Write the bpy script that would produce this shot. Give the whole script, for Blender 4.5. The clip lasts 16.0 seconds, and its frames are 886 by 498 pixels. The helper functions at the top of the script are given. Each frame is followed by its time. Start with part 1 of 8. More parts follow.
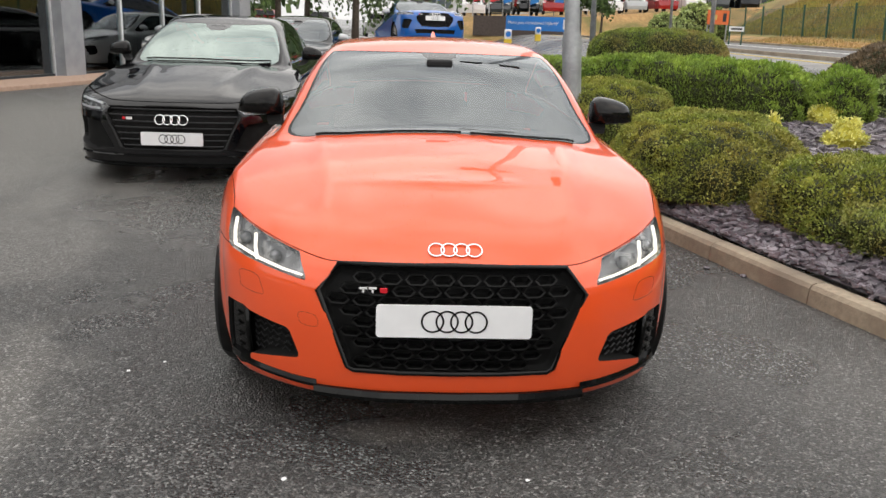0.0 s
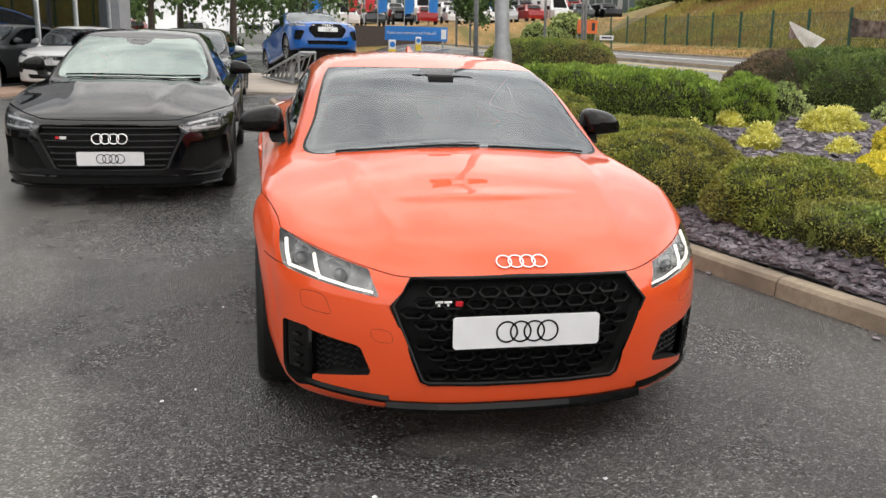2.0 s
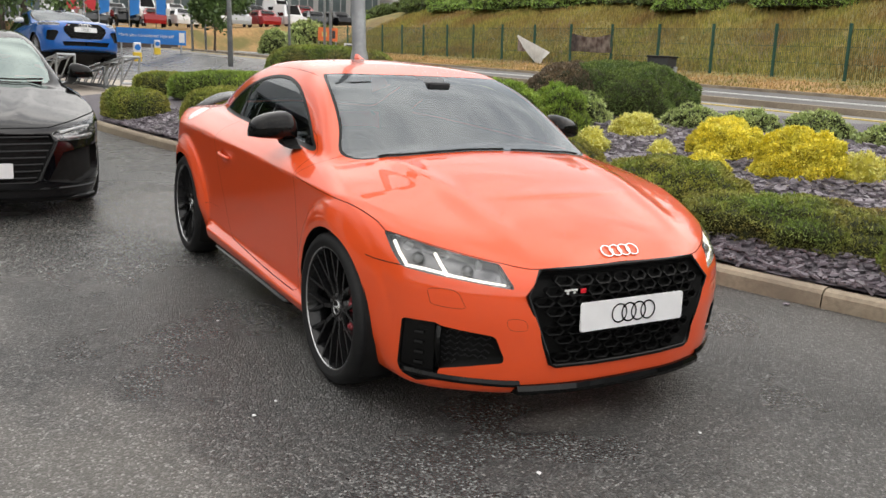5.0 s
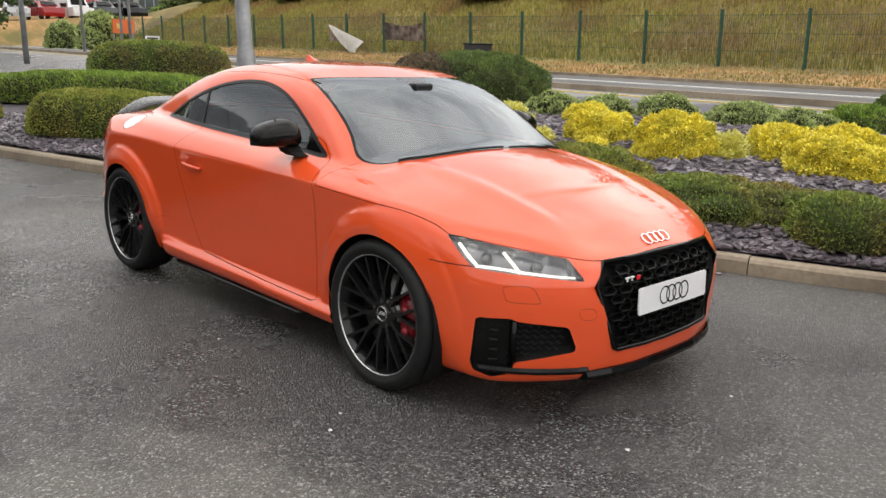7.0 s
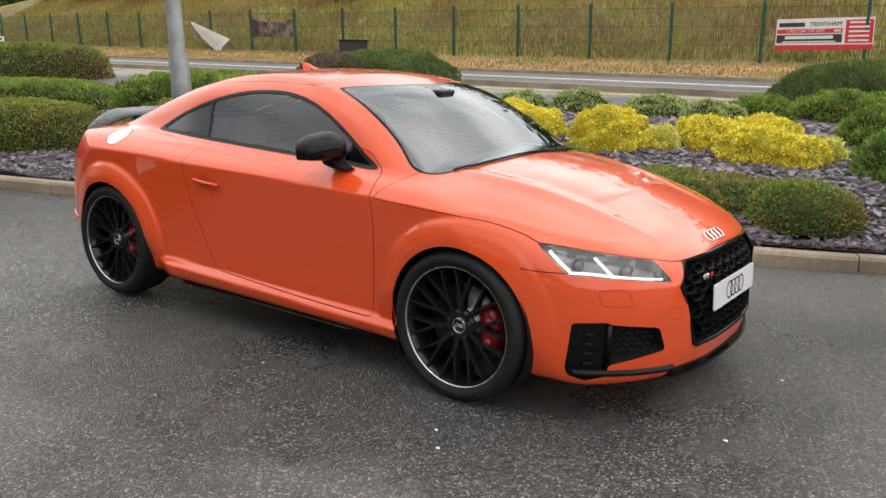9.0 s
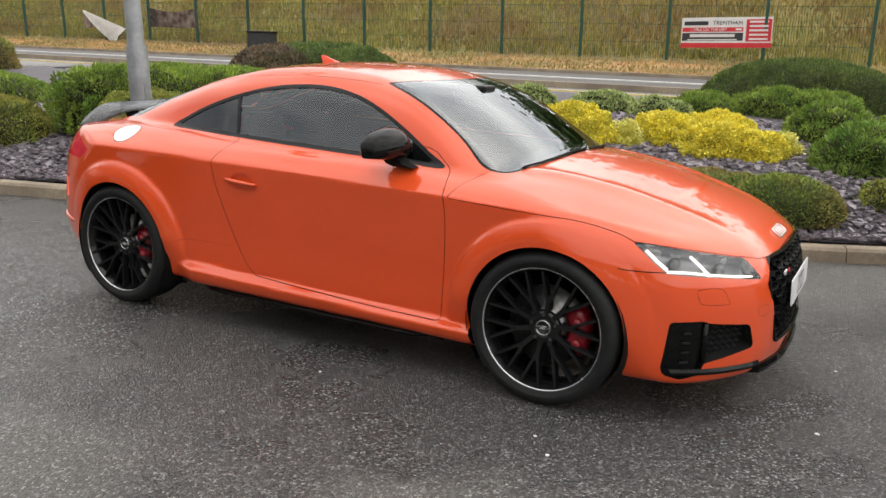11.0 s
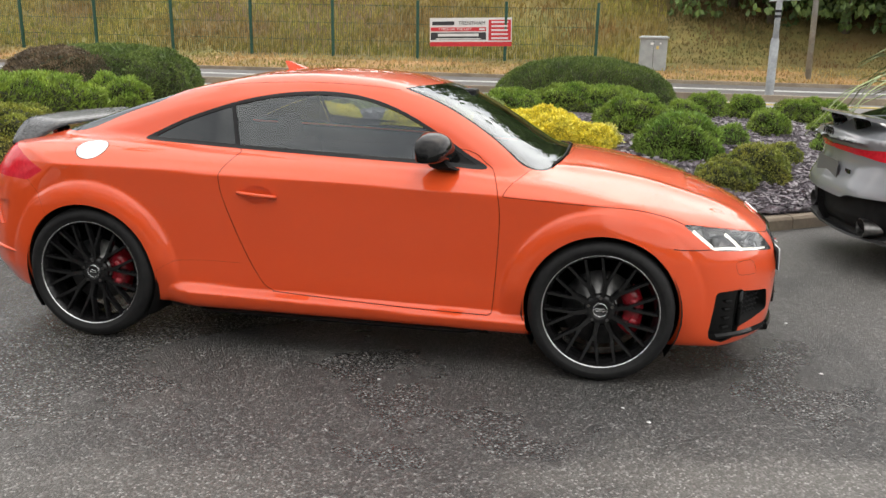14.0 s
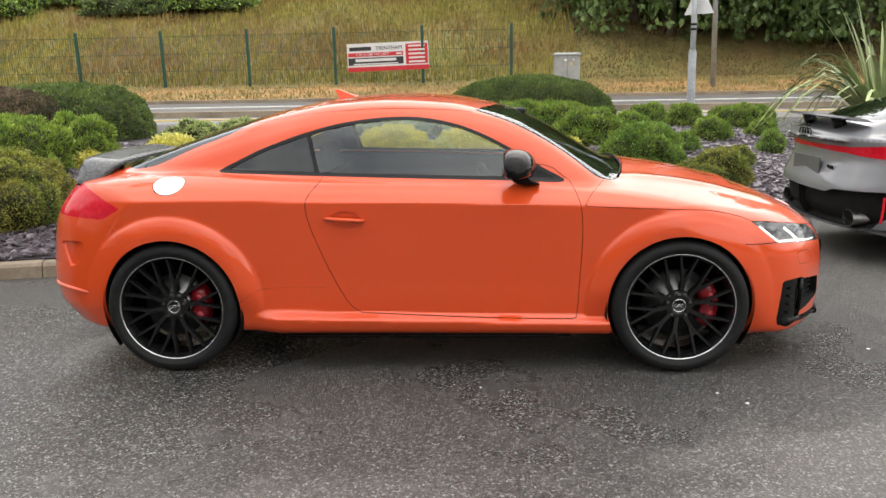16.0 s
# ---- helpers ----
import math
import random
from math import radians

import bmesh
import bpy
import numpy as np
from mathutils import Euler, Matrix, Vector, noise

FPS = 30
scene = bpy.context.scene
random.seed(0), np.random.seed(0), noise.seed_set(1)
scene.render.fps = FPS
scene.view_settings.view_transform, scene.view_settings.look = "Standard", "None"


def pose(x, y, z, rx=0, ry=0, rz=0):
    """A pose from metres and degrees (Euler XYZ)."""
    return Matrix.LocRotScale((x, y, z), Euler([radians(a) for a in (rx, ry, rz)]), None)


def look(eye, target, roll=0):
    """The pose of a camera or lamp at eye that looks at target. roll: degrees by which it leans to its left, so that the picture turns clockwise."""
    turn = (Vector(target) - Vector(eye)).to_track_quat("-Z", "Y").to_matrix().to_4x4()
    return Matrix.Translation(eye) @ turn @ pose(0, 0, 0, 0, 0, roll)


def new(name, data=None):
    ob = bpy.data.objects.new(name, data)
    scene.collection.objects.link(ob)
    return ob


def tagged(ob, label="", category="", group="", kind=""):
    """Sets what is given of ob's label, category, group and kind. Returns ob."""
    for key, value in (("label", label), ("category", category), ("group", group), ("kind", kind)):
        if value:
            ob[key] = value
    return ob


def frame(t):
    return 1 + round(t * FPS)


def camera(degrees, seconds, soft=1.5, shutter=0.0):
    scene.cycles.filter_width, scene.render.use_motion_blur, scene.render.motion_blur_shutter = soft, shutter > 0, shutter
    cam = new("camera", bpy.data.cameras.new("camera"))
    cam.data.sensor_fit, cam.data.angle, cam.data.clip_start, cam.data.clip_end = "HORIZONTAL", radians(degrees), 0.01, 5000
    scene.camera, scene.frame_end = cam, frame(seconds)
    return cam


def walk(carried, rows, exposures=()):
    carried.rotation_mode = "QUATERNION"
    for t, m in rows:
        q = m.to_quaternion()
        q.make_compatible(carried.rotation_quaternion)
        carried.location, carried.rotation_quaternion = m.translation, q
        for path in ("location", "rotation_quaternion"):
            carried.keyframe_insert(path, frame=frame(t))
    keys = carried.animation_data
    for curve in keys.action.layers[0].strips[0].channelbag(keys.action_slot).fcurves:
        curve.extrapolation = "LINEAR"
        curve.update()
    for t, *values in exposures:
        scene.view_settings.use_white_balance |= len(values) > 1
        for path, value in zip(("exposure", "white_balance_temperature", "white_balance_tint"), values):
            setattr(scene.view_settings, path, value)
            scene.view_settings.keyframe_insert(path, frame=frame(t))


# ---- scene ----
cam = camera(55.8, 16.0)
PATH = [
    (0, (-0.19, -4.734, 1.443), (-0.081, -2.807, 0.917), 2.0),
    (0.5, (-0.28, -4.66, 1.437), (-0.151, -2.734, 0.915), 1.8),
    (1, (-0.425, -4.613, 1.446), (-0.243, -2.69, 0.93), 2.9),
    (1.5, (-0.594, -4.648, 1.437), (-0.31, -2.732, 0.937), 1.8),
    (2, (-0.844, -4.711, 1.453), (-0.445, -2.815, 0.957), 1.7),
    (2.5, (-1.082, -4.674, 1.425), (-0.535, -2.811, 0.946), 3.9),
    (3, (-1.314, -4.688, 1.452), (-0.657, -2.856, 0.992), 4.7),
    (3.5, (-1.57, -4.69, 1.442), (-0.774, -2.908, 1.006), 3.5),
    (4, (-1.804, -4.657, 1.43), (-0.914, -2.92, 0.992), 4.2),
    (4.2, (-1.883, -4.611, 1.408), (-0.968, -2.888, 0.967), 4.0),
    (6.3, (-2.762, -4.072, 1.434), (-1.561, -2.54, 0.976), 2.6),
    (6.5, (-2.829, -4.012, 1.441), (-1.576, -2.521, 0.986), 2.5),
    (7, (-3.058, -3.88, 1.433), (-1.704, -2.482, 0.972), 2.0),
    (7.5, (-3.241, -3.747, 1.435), (-1.854, -2.381, 0.975), 2.1),
    (8, (-3.327, -3.537, 1.451), (-1.893, -2.216, 1.007), 1.6),
    (8.5, (-3.467, -3.364, 1.447), (-1.953, -2.138, 0.992), 0.4),
    (9, (-3.623, -3.195, 1.47), (-2.057, -2.041, 1.005), 1.1),
    (9.2, (-3.66, -3.109, 1.453), (-2.089, -1.961, 0.992), 1.9),
    (11.3, (-3.981, -2.355, 1.454), (-2.248, -1.473, 0.986), 1.6),
    (11.5, (-4.002, -2.266, 1.452), (-2.245, -1.428, 0.99), 1.5),
    (12, (-4.09, -2.063, 1.48), (-2.284, -1.331, 1.031), 1.2),
    (12.5, (-4.231, -1.84, 1.474), (-2.377, -1.241, 1.02), 0.3),
    (13, (-4.382, -1.625, 1.473), (-2.509, -1.107, 0.998), 1.5),
    (13.5, (-4.475, -1.384, 1.451), (-2.584, -0.933, 0.979), 2.0),
    (14, (-4.546, -1.181, 1.446), (-2.629, -0.84, 0.988), 1.5),
    (14.5, (-4.685, -0.923, 1.45), (-2.756, -0.676, 0.983), 1.0),
    (15, (-4.716, -0.69, 1.433), (-2.779, -0.506, 0.972), 0.8),
    (15.5, (-4.74, -0.487, 1.438), (-2.792, -0.375, 0.999), 0.2),
    (16, (-4.842, -0.356, 1.444), (-2.888, -0.235, 1.039), -1.1),
]
walk(cam, [(t, look(eye, target, roll)) for t, eye, target, roll in PATH], exposures=[(0, 0.54), (3, 0.53), (7, 0.50), (12.5, 0.61), (16, 0.80)])


# ---- sky and sun ----
world = bpy.data.worlds.new("overcast_sky")
scene.world = world
world.use_nodes = True
wt = world.node_tree
bg = wt.nodes["Background"]
sky = wt.nodes.new("ShaderNodeTexSky")
sky.sky_type, sky.sun_disc = "NISHITA", False
sky.sun_elevation, sky.sun_rotation = radians(50), radians(110)
sky.dust_density = 4.0
wtc = wt.nodes.new("ShaderNodeTexCoord")
wmap = wt.nodes.new("ShaderNodeMapping")
wmap.inputs["Scale"].default_value = (1, 1, 2.2)
cloud = wt.nodes.new("ShaderNodeTexNoise")
cloud.inputs["Scale"].default_value, cloud.inputs["Detail"].default_value, cloud.inputs["Roughness"].default_value = 2.2, 7, 0.55
cramp = wt.nodes.new("ShaderNodeValToRGB")
cramp.color_ramp.elements[0].position, cramp.color_ramp.elements[1].position = 0.36, 0.66
cramp.color_ramp.elements[0].color, cramp.color_ramp.elements[1].color = (3.5, 3.5, 3.55, 1), (9.5, 9.15, 8.6, 1)
cmix = wt.nodes.new("ShaderNodeMix")
cmix.data_type = "RGBA"
cmix.inputs["Factor"].default_value = 0.9
wt.links.new(wtc.outputs["Generated"], wmap.inputs["Vector"])
wt.links.new(wmap.outputs["Vector"], cloud.inputs["Vector"])
wt.links.new(cloud.outputs["Fac"], cramp.inputs["Fac"])
wt.links.new(sky.outputs["Color"], cmix.inputs["A"])
wt.links.new(cramp.outputs["Color"], cmix.inputs["B"])
wel = wt.nodes.new("ShaderNodeMapRange")
wel.inputs["From Min"].default_value, wel.inputs["From Max"].default_value = 0.0, 1.0
wel.inputs["To Min"].default_value, wel.inputs["To Max"].default_value = 0.98, 1.62
wmul = wt.nodes.new("ShaderNodeVectorMath")
wmul.operation = "SCALE"
# brighter cloud towards the hidden sun
wdot = wt.nodes.new("ShaderNodeVectorMath")
wdot.operation = "DOT_PRODUCT"
wdot.inputs[1].default_value = (0.50, -0.18, 0.85)
wt.links.new(wtc.outputs["Generated"], wdot.inputs[0])
wt.links.new(wdot.outputs["Value"], wel.inputs["Value"])
wt.links.new(cmix.outputs["Result"], wmul.inputs["Vector"])
wt.links.new(wel.outputs["Result"], wmul.inputs["Scale"])
wt.links.new(wmul.outputs["Vector"], bg.inputs["Color"])
bg.inputs["Strength"].default_value = 0.148
sun = new("sun", bpy.data.lights.new("sun", "SUN"))
sun.data.energy, sun.data.angle, sun.data.color = 0.5, radians(160), (1.0, 0.97, 0.92)
sun.matrix_basis = look((16, -6, 20), (0, 0, 0))

# ---- small helpers ----
V3 = Vector


def spline(pts):
    """A smooth curve value(u) through (u, value) pairs, without overshoot."""
    p = np.array(sorted(pts), float)
    xs, ys = p[:, 0], p[:, 1]
    h = np.diff(xs)
    d = np.diff(ys) / h
    m = np.zeros(len(xs))
    m[0], m[-1] = d[0], d[-1]
    for i in range(1, len(xs) - 1):
        if d[i - 1] * d[i] > 0:
            w1, w2 = 2 * h[i] + h[i - 1], h[i] + 2 * h[i - 1]
            m[i] = (w1 + w2) / (w1 / d[i - 1] + w2 / d[i])

    def f(u):
        u = np.clip(np.asarray(u, float), xs[0], xs[-1])
        i = np.clip(np.searchsorted(xs, u) - 1, 0, len(h) - 1)
        t = (u - xs[i]) / h[i]
        return ((2 * t ** 3 - 3 * t ** 2 + 1) * ys[i] + (t ** 3 - 2 * t ** 2 + t) * h[i] * m[i]
                + (3 * t ** 2 - 2 * t ** 3) * ys[i + 1] + (t ** 3 - t ** 2) * h[i] * m[i + 1])
    return f


def smax(a, b, k):
    h = np.clip(0.5 + 0.5 * (a - b) / k, 0, 1)
    return b + (a - b) * h + k * h * (1 - h)


def smin(a, b, k):
    return -smax(-a, -b, k)


def sstep(a, b, x):
    t = np.clip((x - a) / (b - a), 0, 1)
    return t * t * (3 - 2 * t)


def curve_pts(pts, n=8, closed=True):
    """A Catmull-Rom polyline through 2D or 3D points."""
    p = np.array(pts, float)
    m = len(p)
    out = []
    for i in range(m if closed else m - 1):
        a, b, c, d = (p[(i + k) % m] if closed else p[min(max(i + k, 0), m - 1)] for k in (-1, 0, 1, 2))
        for j in range(n):
            t = j / n
            out.append(0.5 * (2 * b + (c - a) * t + (2 * a - 5 * b + 4 * c - d) * t * t + (3 * b - a - 3 * c + d) * t ** 3))
    if not closed:
        out.append(p[-1])
    return np.array(out)


def in_poly(poly):
    """Signed distance to a closed 2D outline, negative inside."""
    a = np.array(poly, float)
    b = np.roll(a, -1, 0)

    def f(q):
        best = np.full(len(q), 1e9)
        odd = np.zeros(len(q), bool)
        for (ax, ay), (bx, by) in zip(a, b):
            ex, ey = bx - ax, by - ay
            wx, wy = q[:, 0] - ax, q[:, 1] - ay
            t = np.clip((wx * ex + wy * ey) / (ex * ex + ey * ey + 1e-12), 0, 1)
            best = np.minimum(best, (wx - ex * t) ** 2 + (wy - ey * t) ** 2)
            cross = (ay > q[:, 1]) != (by > q[:, 1])
            if abs(ey) > 1e-12:
                odd ^= cross & (q[:, 0] < ax + ex * (q[:, 1] - ay) / ey)
        return np.where(odd, -1, 1) * np.sqrt(best)
    return f


def to_line(poly):
    """Distance to an open 2D polyline."""
    a = np.array(poly, float)

    def f(q):
        best = np.full(len(q), 1e9)
        for (ax, ay), (bx, by) in zip(a[:-1], a[1:]):
            ex, ey = bx - ax, by - ay
            wx, wy = q[:, 0] - ax, q[:, 1] - ay
            t = np.clip((wx * ex + wy * ey) / (ex * ex + ey * ey + 1e-12), 0, 1)
            best = np.minimum(best, (wx - ex * t) ** 2 + (wy - ey * t) ** 2)
        return np.sqrt(best)
    return f


def thing(name, label="", category="", group="", kind="", at=(0, 0, 0), turn=0):
    ob = new(name)
    ob.empty_display_size = 0.2
    ob.matrix_basis = pose(*at, 0, 0, turn)
    return tagged(ob, label, category, group, kind)


def link(name, me, material, parent=None, label="", smooth=True):
    if material is not None:
        for m in material if isinstance(material, (list, tuple)) else [material]:
            me.materials.append(m)
    if smooth:
        me.polygons.foreach_set("use_smooth", [True] * len(me.polygons))
    ob = new(name, me)
    if parent is not None:
        ob.parent = parent
    if label:
        ob["label"] = label
    return ob


def part(name, bm, material, parent=None, label="", smooth=False):
    me = bpy.data.meshes.new(name)
    bm.normal_update()
    bm.to_mesh(me)
    bm.free()
    return link(name, me, material, parent, label, smooth)


def raw(name, verts, faces, material, parent=None, label="", smooth=True):
    me = bpy.data.meshes.new(name)
    me.from_pydata([tuple(map(float, v)) for v in verts], [], [tuple(map(int, f)) for f in faces])
    me.update()
    return link(name, me, material, parent, label, smooth)


def fast_mesh(name, verts, quads):
    """A mesh of quads from arrays."""
    me = bpy.data.meshes.new(name)
    n, m = len(verts), len(quads)
    k = quads.shape[1]
    me.vertices.add(n)
    me.vertices.foreach_set("co", np.asarray(verts, np.float32).ravel())
    me.loops.add(m * k)
    me.loops.foreach_set("vertex_index", np.asarray(quads, np.int32).ravel())
    me.polygons.add(m)
    me.polygons.foreach_set("loop_start", np.arange(0, m * k, k, dtype=np.int32))
    me.update(calc_edges=True)
    return me


def box(bm, cx, cy, cz, sx, sy, sz, m=None, bevel=0.0):
    r = bmesh.ops.create_cube(bm, size=1)
    mat = Matrix.Translation((cx, cy, cz)) @ Matrix.Diagonal((sx, sy, sz, 1))
    if m is not None:
        mat = m @ mat
    bmesh.ops.transform(bm, matrix=mat, verts=r["verts"])
    if bevel:
        es = list({e for v in r["verts"] for e in v.link_edges})
        bmesh.ops.bevel(bm, geom=es, offset=bevel, segments=2, profile=0.5, affect="EDGES")
    return bm


def cyl(bm, p, q, r1, r2=None, n=16, caps=True):
    p, q = V3(p), V3(q)
    d = q - p
    m = Matrix.Translation((p + q) / 2) @ d.to_track_quat("Z", "Y").to_matrix().to_4x4()
    bmesh.ops.create_cone(bm, cap_ends=caps, segments=n, radius1=r1, radius2=r1 if r2 is None else r2, depth=d.length, matrix=m)
    return bm


def tube(bm, pts, r, n=8, closed=False):
    """A round bar along a polyline."""
    pts = [V3(p) for p in pts]
    rings = []
    m = len(pts)
    for i, p in enumerate(pts):
        a = pts[(i - 1) % m] if closed or i else p
        b = pts[(i + 1) % m] if closed or i < m - 1 else p
        t = (b - a).normalized()
        up = V3((0, 0, 1)) if abs(t.z) < 0.95 else V3((1, 0, 0))
        u = t.cross(up).normalized()
        w = u.cross(t)
        rr = r[i] if isinstance(r, (list, tuple)) else r
        rings.append([bm.verts.new(p + rr * (math.cos(2 * math.pi * k / n) * u + math.sin(2 * math.pi * k / n) * w)) for k in range(n)])
    for i in range(m if closed else m - 1):
        a, b = rings[i], rings[(i + 1) % m]
        for k in range(n):
            bm.faces.new((a[k], a[(k + 1) % n], b[(k + 1) % n], b[k]))
    if not closed:
        bm.faces.new(rings[0][::-1])
        bm.faces.new(rings[-1])
    return bm


def lathe(bm, profile, n=48, axis="x", c=(0, 0, 0)):
    """Turn a profile of (along, radius) round an axis through c."""
    rings = []
    for a, r in profile:
        ring = []
        for k in range(n):
            w = 2 * math.pi * k / n
            u, v = r * math.cos(w), r * math.sin(w)
            p = {"x": (a, u, v), "y": (u, a, v), "z": (u, v, a)}[axis]
            ring.append(bm.verts.new((p[0] + c[0], p[1] + c[1], p[2] + c[2])))
        rings.append(ring)
    for a, b in zip(rings, rings[1:]):
        for k in range(n):
            bm.faces.new((a[k], a[(k + 1) % n], b[(k + 1) % n], b[k]))
    return bm


def plate_of(bm, outline, depth, m):
    """A flat piece with a 2D outline, pushed depth along local z, at the pose m."""
    a = [bm.verts.new(m @ V3((x, y, 0))) for x, y in outline]
    b = [bm.verts.new(m @ V3((x, y, depth))) for x, y in outline]
    n = len(a)
    bm.faces.new(a[::-1])
    bm.faces.new(b)
    for k in range(n):
        bm.faces.new((a[k], a[(k + 1) % n], b[(k + 1) % n], b[k]))
    return bm


def rounded(w, h, r, n=4):
    out = []
    for cx, cy, a0 in ((w / 2 - r, h / 2 - r, 0), (-w / 2 + r, h / 2 - r, 90), (-w / 2 + r, -h / 2 + r, 180), (w / 2 - r, -h / 2 + r, 270)):
        for k in range(n + 1):
            a = radians(a0 + 90 * k / n)
            out.append((cx + r * math.cos(a), cy + r * math.sin(a)))
    return out


# ---- skin of a car: one smooth closed form, then cut into panels ----
class Skin:
    def __init__(self, v, f, n):
        self.v, self.f, self.n = v, f, n

    def cut(self, fn):
        """Split along fn(v) = 0: (inside, outside)."""
        d = fn(self.v)
        d = np.where(np.abs(d) < 1e-6, 1e-6, d)
        v, n = list(self.v), list(self.n)
        made, ins, outs = {}, [], []

        def mid(i, j):
            key = (i, j) if i < j else (j, i)
            if key not in made:
                a, b = key
                t = d[a] / (d[a] - d[b])
                made[key] = len(v)
                v.append(self.v[a] + t * (self.v[b] - self.v[a]))
                w = self.n[a] + t * (self.n[b] - self.n[a])
                n.append(w / (np.linalg.norm(w) + 1e-12))
            return made[key]
        neg = (d < 0).tolist()
        for f in self.f:
            s = [neg[i] for i in f]
            if all(s):
                ins.append(f)
            elif not any(s):
                outs.append(f)
            else:
                a, b = [], []
                for i, j in zip(f, f[1:] + f[:1]):
                    (a if neg[i] else b).append(i)
                    if neg[i] != neg[j]:
                        k = mid(i, j)
                        a.append(k)
                        b.append(k)
                if len(a) > 2:
                    ins.append(tuple(a))
                if len(b) > 2:
                    outs.append(tuple(b))
        v, n = np.array(v), np.array(n)
        return Skin(v, ins, n).packed(), Skin(v, outs, n).packed()

    def packed(self):
        used = sorted({i for f in self.f for i in f})
        at = {i: k for k, i in enumerate(used)}
        return Skin(self.v[used] if used else np.zeros((0, 3)), [tuple(at[i] for i in f) for f in self.f], self.n[used] if used else np.zeros((0, 3)))

    def moved(self, by):
        return Skin(self.v + self.n * by, self.f, self.n)

    def added(self, o):
        k = len(self.v)
        return Skin(np.vstack([self.v, o.v]), self.f + [tuple(i + k for i in f) for f in o.f], np.vstack([self.n, o.n]))

    def thick(self, t, rim=True):
        """A panel of thickness t with closed edges."""
        k = len(self.v)
        v = np.vstack([self.v, self.v - self.n * t])
        n = np.vstack([self.n, -self.n])
        f = list(self.f) + [tuple(i + k for i in q[::-1]) for q in self.f]
        edges = {}
        for q in self.f:
            for i, j in zip(q, q[1:] + q[:1]):
                edges[(i, j)] = edges.get((i, j), 0) + 1
        if rim:
            f += [(j, i, i + k, j + k) for (i, j) in edges if (j, i) not in edges]
        return Skin(v, f, n)

    def recess(self, t):
        """The panel pushed in by t, with walls back to its edge."""
        k = len(self.v)
        v = np.vstack([self.v, self.v - self.n * t])
        f = [tuple(i + k for i in q) for q in self.f]
        edges = {(i, j) for q in self.f for i, j in zip(q, q[1:] + q[:1])}
        f += [(i, j, j + k, i + k) for (i, j) in edges if (j, i) not in edges]
        return Skin(v, f, np.vstack([self.n, self.n])).packed()

    def make(self, name, material, parent, label="", exact=True):
        ob = raw(name, self.v, self.f, material, parent, label)
        if exact and len(self.f):
            ob.data.normals_split_custom_set_from_vertices([tuple(x) for x in self.n])
        return ob


def skin_of(form, lo, hi, h):
    """The zero surface of form(x, y, z), as quads of about h metres."""
    ax = [np.arange(a, b + h, h) for a, b in zip(lo, hi)]
    X, Y, Z = np.meshgrid(*ax, indexing="ij")
    S = form(X, Y, Z)
    neg = S < 0
    nx, ny, nz = S.shape
    c = np.zeros((nx - 1, ny - 1, nz - 1), int)
    for i in (0, 1):
        for j in (0, 1):
            for k in (0, 1):
                c += neg[i:nx - 1 + i, j:ny - 1 + j, k:nz - 1 + k]
    cells = np.argwhere((c > 0) & (c < 8))
    idx = np.full(c.shape, -1)
    idx[tuple(cells.T)] = np.arange(len(cells))
    acc, cnt = np.zeros((len(cells), 3)), np.zeros(len(cells))
    corners = [(i, j, k) for i in (0, 1) for j in (0, 1) for k in (0, 1)]
    P = np.array([ax[0][0], ax[1][0], ax[2][0]])
    for a in corners:
        for b in corners:
            if sum(abs(p - q) for p, q in zip(a, b)) == 1 and a < b:
                sa, sb = S[tuple((cells + a).T)], S[tuple((cells + b).T)]
                m = (sa < 0) != (sb < 0)
                t = np.where(m, sa / np.where(m, sa - sb, 1), 0)[:, None]
                acc += np.where(m[:, None], cells + np.array(a) + t * (np.array(b) - np.array(a)), 0)
                cnt += m
    v = P + h * acc / cnt[:, None]
    faces = []
    for d in range(3):
        e = [0, 0, 0]
        e[d] = 1
        n0 = neg[:nx - e[0], :ny - e[1], :nz - e[2]]
        n1 = neg[e[0]:, e[1]:, e[2]:]
        u, w = [(1, 2), (2, 0), (0, 1)][d]
        for g in np.argwhere(n0 != n1):
            if g[u] == 0 or g[w] == 0 or g[u] >= S.shape[u] - 1 or g[w] >= S.shape[w] - 1:
                continue
            q = []
            for du, dw in ((-1, -1), (0, -1), (0, 0), (-1, 0)):
                k = list(g)
                k[u] += du
                k[w] += dw
                q.append(int(idx[tuple(k)]))
            if n0[tuple(g)]:
                faces.append(tuple(q))
            else:
                faces.append(tuple(q[::-1]))
    v, n = settle(form, v, 6)
    return Skin(v, faces, n)


def settle(form, v, times):
    e = 2e-3
    for _ in range(times + 1):
        g = np.stack([(form(*(v + np.eye(3)[i] * e).T) - form(*(v - np.eye(3)[i] * e).T)) / (2 * e) for i in range(3)], 1)
        l2 = np.maximum((g * g).sum(1), 0.05)
        step = np.clip(form(*v.T) / l2, -0.02, 0.02)
        n = g / np.sqrt(np.maximum((g * g).sum(1), 1e-9))[:, None]
        v = v - g * step[:, None]
    return v, n

# ---- materials ----
def nodes_of(name):
    m = bpy.data.materials.new(name)
    m.use_nodes = True
    nt = m.node_tree
    return m, nt, nt.nodes["Principled BSDF"]


